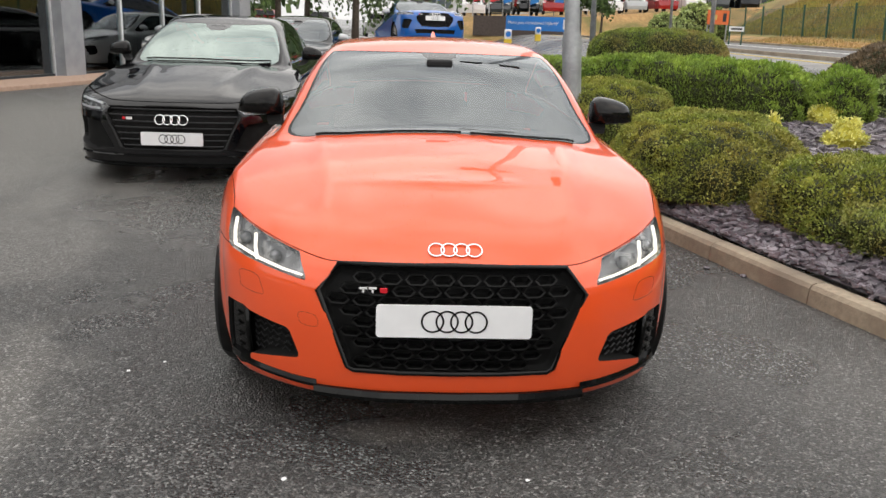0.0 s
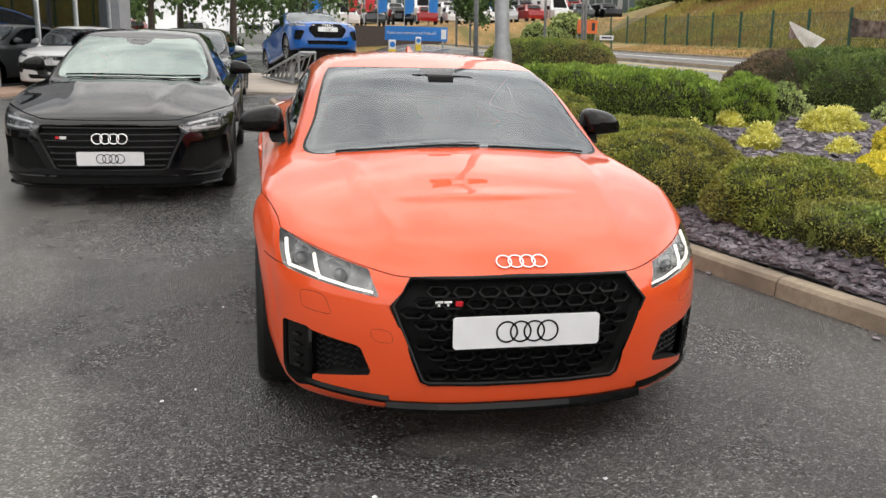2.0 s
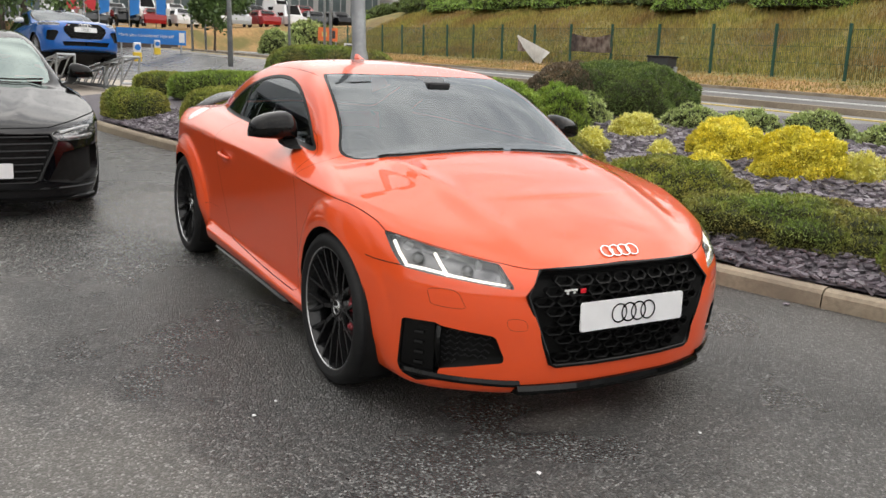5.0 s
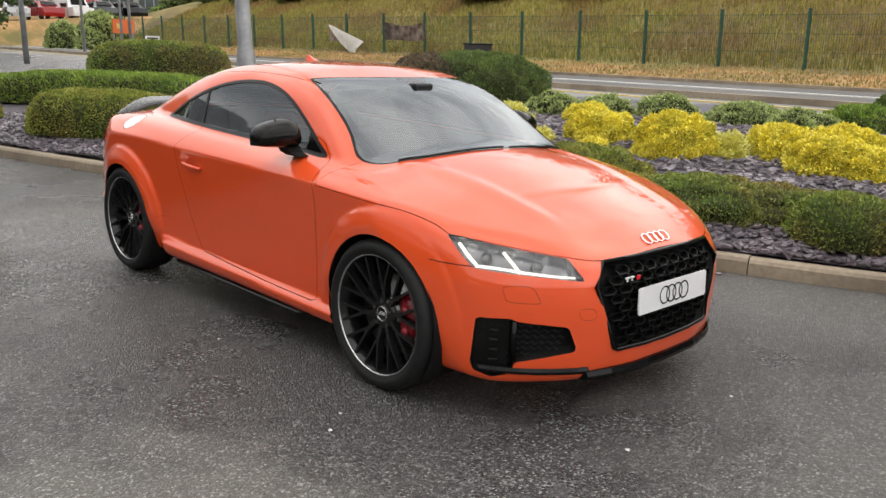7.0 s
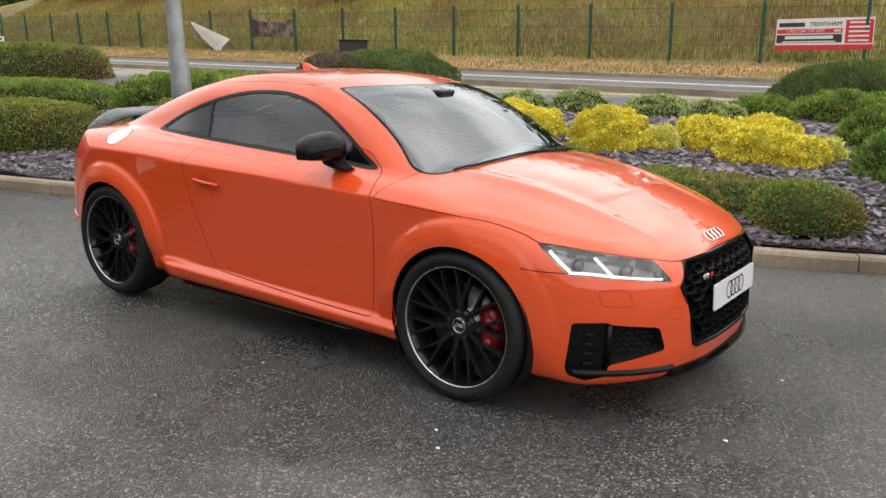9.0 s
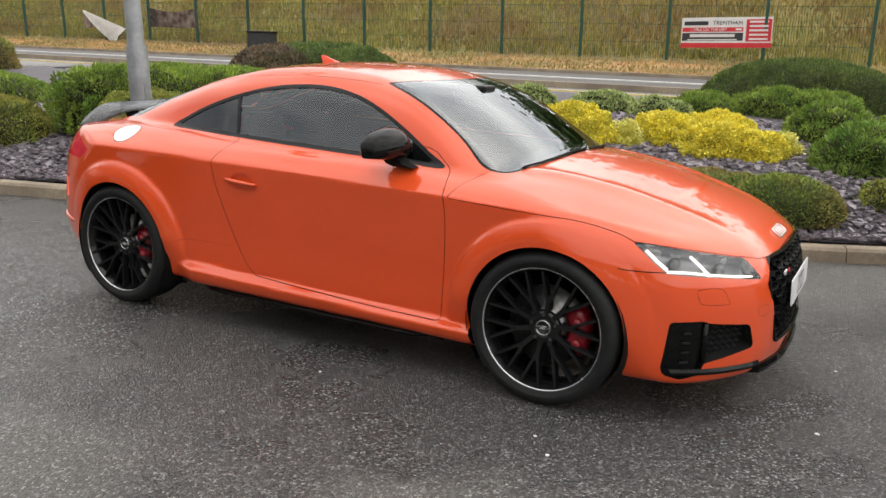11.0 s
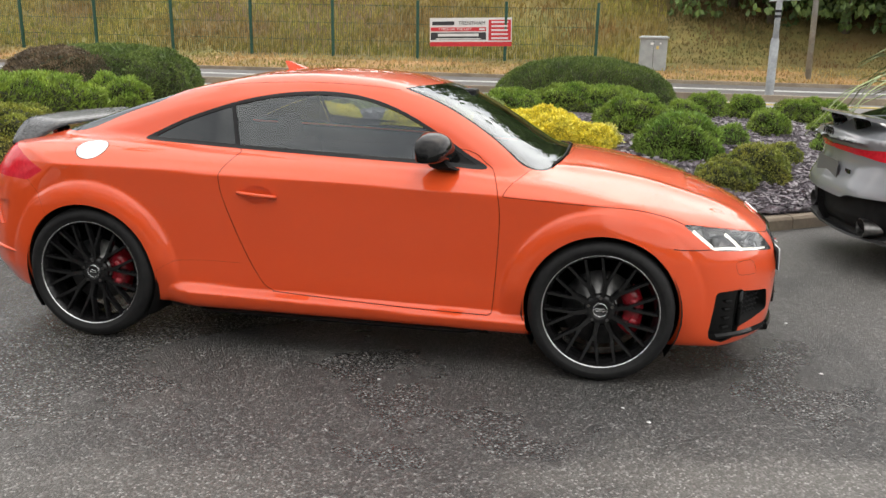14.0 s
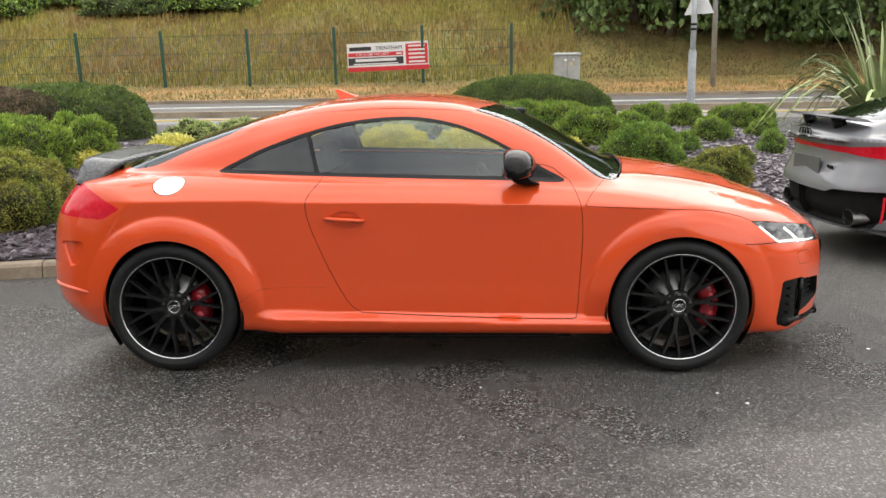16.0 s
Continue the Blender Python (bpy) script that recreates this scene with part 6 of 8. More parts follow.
        half(tls).moved(0.002).make("tail_lamp", TAIL, car, "red tail lamp")
        for nm, w in wells:
            half(w).recess(0.05).make(nm, MATTEBLK, car, exact=False)
        door_mirror(car, sx, (sx * f["mirror"][0], f["mirror"][1], f["mirror"][2]), 0.11, 0.09, 0.085, (sx * (f["mirror"][0] - 0.13), f["mirror"][1] - 0.06, f["mirror"][2] - 0.10), f.get("cap", GLOSSBLK), "")
        for y in p["axles"]:
            wheel(car, sx * f["track"], y, hub - 0.005, f["tyre"], f["rim"], 0.25, sx, f.get("spokes", 10), f.get("caliper"), lip=f.get("lip", RIMBLK), spoke_mat=f.get("spoke_mat"), split=0.12, disc=0.18)
            arch_liner(car, 0.55, f["track"] + 0.10, y, hub, ra, sx)
    scb.make("windscreen_border", GLOSSBLK, car)
    st = f["cowl"] + f["shade"] + 0.09
    sens = in_poly([(-0.06, st - 0.21), (0.06, st - 0.21), (0.12, st - 0.13), (0.15, st), (-0.15, st), (-0.12, st - 0.13)])
    shade, sci = sci.cut(lambda v: sens(v[:, :2]))
    shade.make("sensor_housing", SENSOR, car)
    o = sci.make("windscreen", f.get("glass", SCREEN), car)
    o.visible_shadow = False
    re.make("rear_window", PRIV, car)
    gb = grl.recess(0.05).make("grille", MATTEBLK, car, "black radiator grille", exact=False)
    nose, nosev = spline(p["nose"]), spline(p["nosev"])
    gz0, gz1 = min(z for _, z in f["grille"]), max(z for _, z in f["grille"])
    yo = lambda x, z: float(nose(abs(x)) + nosev(z))
    if f.get("bars"):
        for z in np.linspace(gz0 + 0.035, gz1 - 0.03, f["bars"]):
            w = max(abs(x) for x in np.linspace(-1, 1, 201) if gr(np.array([[x, z]]))[0] < -0.01)
            bm = bmesh.new()
            tube(bm, [(x, yo(x, z) + 0.012, z) for x in np.linspace(-w, w, 15)], 0.0075, 6)
            part("grille_bar", bm, SATINBLK, gb)
    else:
        honeycomb("honeycomb", gb, form, gr, -0.6, 0.6, gz0, gz1, 0.10, 0.045, 0.01, lambda x, z: yo(x, z) + 0.008, SATINBLK)
    bm = bmesh.new()
    q = curve_pts(mirror_pts(f["grille"])[:-1], 1)
    tube(bm, [V3((x, yo(x, z) - 0.002, z)) for x, z in q], 0.008, 6, True)
    part("grille_frame", bm, f.get("frame", GLOSSBLK), gb)
    pz, rz = f["plate"]
    number_plate(car, pose(0, yo(0, pz) - 0.012, pz, 90, 0, 0))
    rings_on("emblem_rings", car, pose(0, yo(0, rz) - 0.012, rz, 90 - f.get("rtilt", 12), 0, 0), 0.092, 0.064, 0.0055, CHROME, "chrome four ring emblem")
    bm = bmesh.new()
    box(bm, -0.36, yo(-0.36, rz) - 0.004, rz + 0.005, 0.05, 0.008, 0.022)
    part("model_badge", bm, WHITE, gb)
    bm = bmesh.new()
    box(bm, -0.405, yo(-0.40, rz) - 0.004, rz + 0.005, 0.022, 0.008, 0.022)
    part("model_badge_tip", bm, ORANGEREF, gb)
    bm = bmesh.new()
    box(bm, 0, 0, 0.20, 1.3, p["axles"][1] * 2 + 1.2, 0.06)
    box(bm, 0, 0, 0.25, 1.7, p["axles"][1] * 2 - 0.9, 0.10)
    part("underbody", bm, MATTEBLK, car)
    if f.get("bars"):
        for nm, z, dz, mt in (("front_lip", 0.165, 0.012, GLOSSBLK), ("bumper_blade", 0.245, 0.010, GLOSSBLK)):
            bm = bmesh.new()
            loft(bm, [[(x, yo(x, z) + 0.03, z - dz), (x, yo(x, z) - 0.022, z - dz), (x, yo(x, z) - 0.026, z), (x, yo(x, z) - 0.012, z + dz), (x, yo(x, z) + 0.03, z + dz)] for x in np.linspace(-0.86, 0.86, 25)])
            part(nm, bm, mt, car)
        for sx in (-1, 1):
            # silvery edge from the lamp down to the chin
            bm = bmesh.new()
            q = on_skin(form, [(sx * 0.575, yo(0.575, 0.60), 0.60), (sx * 0.50, yo(0.5, 0.45), 0.45), (sx * 0.44, yo(0.44, 0.31), 0.31)], 6, False, 0.004)
            tube(bm, [V3(c) for c in q], 0.008, 6)
            part("grille_edge", bm, SATINBLK, gb)
    for pts in f["wipers"]:
        bm = bmesh.new()
        tube(bm, [V3(q) for q in on_skin(form, pts, 6, False, 0.015)], 0.008, 6)
        part("wiper", bm, MATTEBLK, car)
    for x in (-0.38, 0.38):
        seat(car, x, 0.15, f.get("seat", 0.30))
    bm = bmesh.new()
    zc = f["cowl_z"]
    loft(bm, [[(x, f["cowl"] + 0.02, zc - 0.4), (x, f["cowl"] + 0.02, zc - 0.06), (x, f["cowl"] + 0.4, zc - 0.04), (x, f["cowl"] + 0.55, zc - 0.12), (x, f["cowl"] + 0.5, zc - 0.4)] for x in (-0.68, 0.68)])
    part("dashboard", bm, LINER, car)
    bm = bmesh.new()
    yt = f["cowl"] + f["shade"]
    box(bm, 0, yt, p["height"] - 0.22, 0.16, 0.03, 0.07, bevel=0.012)
    part("rear_view_mirror", bm, SATINBLK, car)
    return car, form


LIFTBACK = dict(
    height=1.5, arch=0.385, ridge=(0.50, 0.16, 0.07, 0.011),
    top=[(-2.6, 0.60), (-2.45, 0.68), (-2.35, 0.735), (-2.15, 0.80), (-1.6, 0.91), (-1.15, 0.975), (-0.9, 0.99), (0, 0.99), (1.5, 1.0), (2.2, 1.0), (2.48, 0.985), (2.62, 0.93), (2.8, 0.85)],
    crown=[(-2.6, 0.09), (-1.6, 0.13), (-0.9, 0.10), (2.6, 0.09)],
    roof=[(-1.35, 0.86), (-1.1, 0.975), (-0.35, 1.33), (-0.05, 1.40), (0.3, 1.425), (0.7, 1.42), (1.2, 1.355), (1.7, 1.235), (2.2, 1.08), (2.45, 0.98), (2.7, 0.84)],
    rcrown=[(-1.3, 0.18), (-0.5, 0.14), (0.3, 0.09), (1.5, 0.11), (2.4, 0.10)],
    side=[(0.1, 0.80), (0.2, 0.88), (0.3, 0.92), (0.42, 0.915), (0.6, 0.93), (0.75, 0.945), (0.82, 0.945), (0.88, 0.93), (0.94, 0.87), (1.0, 0.78), (1.06, 0.68), (1.4, 0.3)],
    plan=[(-2.6, -0.05), (-2.0, -0.01), (-1.4, 0.0), (1.4, 0.005), (2.1, -0.01), (2.6, -0.06)],
    gside=[(0.86, 0.84), (0.97, 0.80), (1.1, 0.735), (1.3, 0.635), (1.45, 0.54)],
    gplan=[(-1.3, 0), (-0.7, 0), (0.6, 0.01), (1.4, -0.03), (2.0, -0.10), (2.6, -0.2)],
    nose=[(0, -2.47), (0.3, -2.455), (0.55, -2.41), (0.7, -2.34), (0.8, -2.25), (0.88, -2.11), (0.95, -1.85)],
    nosev=[(0.1, 0.06), (0.18, 0.02), (0.3, 0.0), (0.5, 0.0), (0.62, 0.02), (0.70, 0.06), (0.76, 0.14), (0.82, 0.28), (0.95, 0.5)],
    tail=[(0, 2.56), (0.4, 2.53), (0.65, 2.47), (0.8, 2.37), (0.88, 2.24), (0.96, 1.95)],
    tailv=[(0.1, -0.18), (0.25, -0.08), (0.4, 0.0), (0.55, 0.01), (0.68, -0.04), (0.78, -0.075), (0.9, -0.05), (0.98, 0.0), (1.1, 0.0)],
    low=[(-2.6, 0.13), (-2.0, 0.14), (0, 0.17), (1.9, 0.2), (2.6, 0.28)],
    lift=[(-2.5, -0.03), (0, 0), (2.5, 0.03)], slift=[(-1.2, 0), (1.2, 0.01)],
    axles=(-1.465, 1.465), hub=0.36, flare=(0.55, 0.43, 0.02), k=(0.06, 0.05, 0.10, 0.03), gz=0.90,
    feat=dict(
        pane=[(1.95, 1.05), (1.2, 1.005), (0, 0.985), (-0.72, 0.965), (-0.45, 1.15), (-0.15, 1.29), (0.25, 1.345), (0.75, 1.335), (1.25, 1.26), (1.7, 1.15)],
        screen=[(-0.72, -0.92), (-0.45, -1.08), (0, -1.13), (0.45, -1.08), (0.72, -0.92), (0.57, -0.22), (0.3, -0.29), (0, -0.32), (-0.3, -0.29), (-0.57, -0.22)],
        rear=[(-0.52, 1.25), (0, 1.22), (0.52, 1.25), (0.56, 1.9), (0.5, 2.2), (0, 2.24), (-0.5, 2.2), (-0.56, 1.9)],
        grille=[(0.0, 0.665), (-0.53, 0.655), (-0.56, 0.60), (-0.43, 0.31), (-0.40, 0.295), (0.0, 0.295)],
        lamp=[(0.91, 0.742), (0.82, 0.735), (0.60, 0.685), (0.53, 0.655), (0.60, 0.605), (0.84, 0.605), (0.93, 0.66)],
        strips=(((0.86, 0.35, 0.715), (0.72, 0.22, 0.69), (0.60, 0.14, 0.662)), ((0.86, 0.34, 0.635), (0.72, 0.20, 0.625), (0.62, 0.14, 0.622))),
        tail=[(0.0, 0.862), (0.0, 0.828), (0.55, 0.820), (0.95, 0.782), (0.99, 0.84), (0.86, 0.888), (0.6, 0.868)],
        holes=(("corner_intake", [(0.62, 0.52), (0.90, 0.56), (0.92, 0.34), (0.72, 0.27), (0.50, 0.30)], True),),
        doors=([(-0.78, 0.98), (-0.84, 0.7), (-0.80, 0.34), (0.30, 0.34), (0.42, 0.7), (0.42, 1.05), (-0.5, 1.05)], [(0.43, 1.05), (0.43, 0.7), (0.32, 0.34), (0.98, 0.36), (1.12, 0.62), (1.38, 0.85), (1.5, 1.07)]),
        handle=(0.95, 0.82), bonnet=[(0, 0.695), (0.5, 0.70), (0.62, 0.722), (0.86, 0.765), (1, 0.78)], cowl=-1.12, cowl_z=0.98, shade=0.72,
        mirror=(1.00, -0.55, 1.04), track=0.83, tyre=0.355, rim=0.272, plate=(0.395, 0.555), bars=7, frame=GLOSSBLK, trim=GLOSSBLK,
        glass=PALESCREEN, wipers=([(-0.6, -0.98, 0.97), (-0.2, -1.08, 0.99), (0.15, -1.10, 0.99)], [(0.1, -1.11, 0.99), (0.4, -1.05, 0.985), (0.62, -0.95, 0.97)])))

plain_car("liftback_saloon", "glossy black executive liftback wet with rain, parked on asphalt", LIFTBACK, BLACKP, (-2.13, 4.96, 0), 0.2)


def grey_liftback():
    p = dict(LIFTBACK)
    p["feat"] = dict(LIFTBACK["feat"], holes=(("corner_intake", [(0.62, 0.52), (0.90, 0.56), (0.92, 0.34), (0.72, 0.27), (0.50, 0.30)], True), ("rear_diffuser", [(0.0, 0.52), (0.45, 0.52), (0.55, 0.55), (0.88, 0.56), (0.92, 0.42), (0.80, 0.28), (0.3, 0.27), (0.0, 0.27)], False)), caliper=CALIPER)
    car, form = plain_car("sport_liftback", "pale grey sports liftback, raised rear wing, full width red tail light", p, GREYP, (2.18, -5.44, 0.0), 0)
    # boot wing, exhausts, plate recess, emblem
    bm = bmesh.new()
    sec = []
    for t in np.linspace(-1, 1, 21):
        x = 0.60 * t
        z = 1.065 + 0.012 * (1 - t * t)
        y0, y1 = 2.30 - 0.03 * t * t, 2.55 - 0.08 * t * t
        sec.append([(x, y0, z - 0.02), (x, y0 + 0.06, z + 0.006), (x, y1, z + 0.026), (x, y1 + 0.006, z + 0.012), (x, y1 - 0.05, z - 0.006)])
    loft(bm, sec)
    w = part("rear_wing", bm, GREYP, car, "raised grey rear wing")
    for x in (-0.3, 0.3):
        bm = bmesh.new()
        loft(bm, [[(x + a * 0.02, 2.38 + b * 0.05, 0.97) for a, b in ((-1, -1), (1, -1), (1, 1), (-1, 1))], [(x + a * 0.015, 2.42 + b * 0.05, 1.08) for a, b in ((-1, -1), (1, -1), (1, 1), (-1, 1))]])
        part("wing_stand", bm, GLOSSBLK, w)
    for sx in (-1, 1):
        bm = bmesh.new()
        m = pose(sx * 0.66, 2.31, 0.345, 90, 0, 0) @ Matrix.Diagonal((1.35, 0.85, 1, 1))
        for r0, r1, z0, z1 in ((0.075, 0.075, -0.12, 0.06), (0.075, 0.068, -0.12, -0.12), (0.068, 0.06, -0.12, 0.02)):
            n = 28
            a = [bm.verts.new(m @ V3((r0 * math.cos(2 * math.pi * k / n), r0 * math.sin(2 * math.pi * k / n), z0))) for k in range(n)]
            b = [bm.verts.new(m @ V3((r1 * math.cos(2 * math.pi * k / n), r1 * math.sin(2 * math.pi * k / n), z1))) for k in range(n)]
            for k in range(n):
                bm.faces.new((a[k], a[(k + 1) % n], b[(k + 1) % n], b[k]))
        part("exhaust_tailpipe", bm, STEEL, car, "oval exhaust tailpipe", smooth=True)
        bm = bmesh.new()
        tube(bm, [V3(q) for q in on_skin(form, [(sx * 0.90, 2.28, 0.52), (sx * 0.89, 2.28, 0.42), (sx * 0.86, 2.28, 0.33)], 5, False, 0.003)], 0.010, 6)
        part("rear_reflector", bm, TAIL, car)
    tail, tailv = spline(p["tail"]), spline(p["tailv"])
    ty = lambda x, z: float(tail(abs(x)) + tailv(z))
    bm = bmesh.new()
    plate_of(bm, rounded(0.56, 0.13, 0.015), 0.006, pose(0, ty(0, 0.69) + 0.003, 0.69, 90, 0, 180))
    part("plate_mount", bm, surf("grey_plastic", (0.10, 0.10, 0.10), (0.13, 0.13, 0.13), 20, 0.5), car, "empty grey number plate mount")
    rings_on("emblem_rings", car, pose(0, ty(0, 0.94) + 0.004, 0.94, 90, 0, 180), 0.085, 0.058, 0.005, GLOSSBLK, "black four ring emblem")
    bm = bmesh.new()
    box(bm, -0.40, ty(0.4, 0.70) + 0.004, 0.70, 0.10, 0.008, 0.028)
    part("model_badge", bm, GLOSSBLK, car)
    bm = bmesh.new()
    lip = []
    for x in np.linspace(-0.86, 0.86, 15):
        y = ty(x, 0.3) + 0.006
        lip.append([(x, y - 0.05, 0.285), (x, y, 0.28), (x, y + 0.008, 0.265), (x, y - 0.05, 0.255)])
    loft(bm, lip)
    part("diffuser_lip", bm, SATINBLK, car)


grey_liftback()

CROSS = dict(
    height=1.65, arch=0.385,
    top=[(-2.4, 0.75), (-2.25, 0.85), (-2.1, 0.92), (-1.6, 1.02), (-1.1, 1.08), (0, 1.09), (1.6, 1.09), (2.1, 1.06), (2.3, 0.98)],
    crown=[(-2.4, 0.08), (-1.2, 0.10), (2.3, 0.08)],
    roof=[(-1.3, 0.95), (-1.05, 1.07), (-0.4, 1.46), (-0.1, 1.54), (0.3, 1.565), (0.8, 1.54), (1.3, 1.44), (1.8, 1.26), (2.1, 1.12), (2.3, 0.98)],
    rcrown=[(-1.3, 0.14), (0, 0.08), (2, 0.09)],
    side=[(0.15, 0.82), (0.25, 0.88), (0.4, 0.905), (0.7, 0.91), (0.9, 0.915), (0.98, 0.89), (1.06, 0.80), (1.2, 0.68), (1.5, 0.3)],
    plan=[(-2.4, -0.05), (-1.4, 0), (1.4, 0), (2.3, -0.06)],
    gside=[(0.95, 0.84), (1.08, 0.79), (1.3, 0.70), (1.5, 0.60), (1.6, 0.52)],
    gplan=[(-1.3, 0), (0.8, 0), (1.6, -0.06), (2.3, -0.14)],
    nose=[(0, -2.24), (0.3, -2.23), (0.55, -2.18), (0.7, -2.11), (0.82, -1.98), (0.92, -1.7)],
    nosev=[(0.15, 0.10), (0.28, 0.02), (0.5, 0), (0.75, 0.02), (0.85, 0.08), (0.95, 0.25), (1.1, 0.5)],
    tail=[(0, 2.25), (0.5, 2.2), (0.75, 2.1), (0.92, 1.8)], tailv=[(0.15, -0.15), (0.4, 0), (0.8, -0.02), (1.1, -0.15)],
    low=[(-2.4, 0.24), (0, 0.22), (2.3, 0.30)], lift=[(-2, 0), (2, 0.02)], slift=[(-1, 0), (1, 0)],
    axles=(-1.34, 1.34), hub=0.36, flare=(0.53, 0.42, 0.025), k=(0.07, 0.06, 0.09, 0.03), gz=1.0,
    feat=dict(
        pane=[(1.75, 1.16), (1.0, 1.11), (0, 1.09), (-0.68, 1.06), (-0.4, 1.26), (-0.1, 1.42), (0.3, 1.475), (0.9, 1.44), (1.4, 1.31)],
        screen=[(-0.70, -0.92), (0, -1.10), (0.70, -0.92), (0.56, -0.25), (0, -0.33), (-0.56, -0.25)],
        rear=[(-0.5, 1.35), (0, 1.33), (0.5, 1.35), (0.52, 1.85), (0, 1.95), (-0.52, 1.85)],
        grille=[(0.0, 0.85), (-0.36, 0.845), (-0.48, 0.74), (-0.48, 0.66), (-0.36, 0.50), (0.0, 0.49)],
        lamp=[(0.88, 0.93), (0.70, 0.90), (0.53, 0.85), (0.56, 0.80), (0.78, 0.815), (0.9, 0.86)],
        strips=(((0.80, 0.24, 0.885), (0.66, 0.12, 0.85), (0.57, 0.09, 0.825)),),
        tail=[(0.5, 0.95), (0.9, 0.95), (0.95, 0.82), (0.5, 0.82)],
        holes=(("corner_intake", [(0.58, 0.68), (0.80, 0.70), (0.84, 0.48), (0.70, 0.44)], True), ("lower_intake", [(0, 0.42), (0.55, 0.42), (0.50, 0.32), (0, 0.32)], True)),
        doors=([(-0.70, 1.06), (-0.74, 0.75), (-0.66, 0.38), (0.25, 0.38), (0.34, 0.75), (0.34, 1.12), (-0.4, 1.12)],),
        handle=(0.925, 0.92), bonnet=[(0, 0.87), (0.45, 0.875), (0.6, 0.90), (0.9, 0.95)], cowl=-1.10, cowl_z=1.08, shade=0.66, seat=0.42,
        mirror=(0.97, -0.52, 1.14), track=0.79, tyre=0.35, rim=0.262, plate=(0.70, 0.80), cap=SILVERP, lip=CUTMETAL, spoke_mat=SILVERP, spokes=7,
        wipers=([(-0.5, -0.98, 1.08), (0.1, -1.08, 1.09)],)))
plain_car("crossover_coupe", "bright blue compact crossover displayed nose up on a steel ramp", CROSS, BLUEP, (0.25, 19.7, 0.42), 11.7, tilt=-10, h=0.045)
HATCH = dict(CROSS)
plain_car("white_hatchback", "white hatchback with dark glass parked by the showroom", HATCH, WHITEP, (-5.15, 16.9, 0.0), -8, h=0.06, size=0.9)
plain_car("black_hatchback", "black car parked behind the liftback", HATCH, BLACKP, (-2.35, 14.2, -0.12), -4, h=0.06)

# ---- lamp post beside the coupe ----
def lamp_post():
    lean = Matrix.Shear("XY", 4, (-0.066, -0.012))
    p = thing("lamp_post", "tall galvanised steel lamp post with twin floodlights", "lamp post", at=(1.58, 3.82, 0.25))
    bm = bmesh.new()
    prof = [(0.0, 0.098), (1.05, 0.096), (1.10, 0.088), (1.16, 0.074), (5.1, 0.062), (5.2, 0.05)]
    lathe(bm, [(z, r) for z, r in prof], 24, "z")
    bmesh.ops.transform(bm, matrix=lean, verts=bm.verts)
    part("post", bm, GALV, p, smooth=True)
    bm = bmesh.new()
    box(bm, 0, 0, 5.15, 0.9, 0.06, 0.06)
    bmesh.ops.transform(bm, matrix=lean, verts=bm.verts)
    part("cross_arm", bm, GALV, p)
    for x in (-0.38, 0.38):
        bm = bmesh.new()
        box(bm, x, -0.10, 5.22, 0.40, 0.34, 0.13, pose(0, 0, 0, 0, 0, 0), bevel=0.03)
        bmesh.ops.transform(bm, matrix=lean, verts=bm.verts)
        f = part("floodlight", bm, SATINBLK, p)
        bm = bmesh.new()
        box(bm, x, -0.10, 5.150, 0.34, 0.28, 0.01)
        bmesh.ops.transform(bm, matrix=lean, verts=bm.verts)
        part("floodlight_glass", bm, LAMPBOX, f)
    bm = bmesh.new()
    box(bm, 0, -0.088, 0.62, 0.07, 0.02, 0.30, bevel=0.004)
    bmesh.ops.transform(bm, matrix=lean, verts=bm.verts)
    part("service_hatch", bm, GALV, p)
    bm = bmesh.new()
    lathe(bm, [(0.0, 0.16), (0.03, 0.16), (0.06, 0.10)], 20, "z")
    part("base_flange", bm, GALV, p)
    return p


lamp_post()


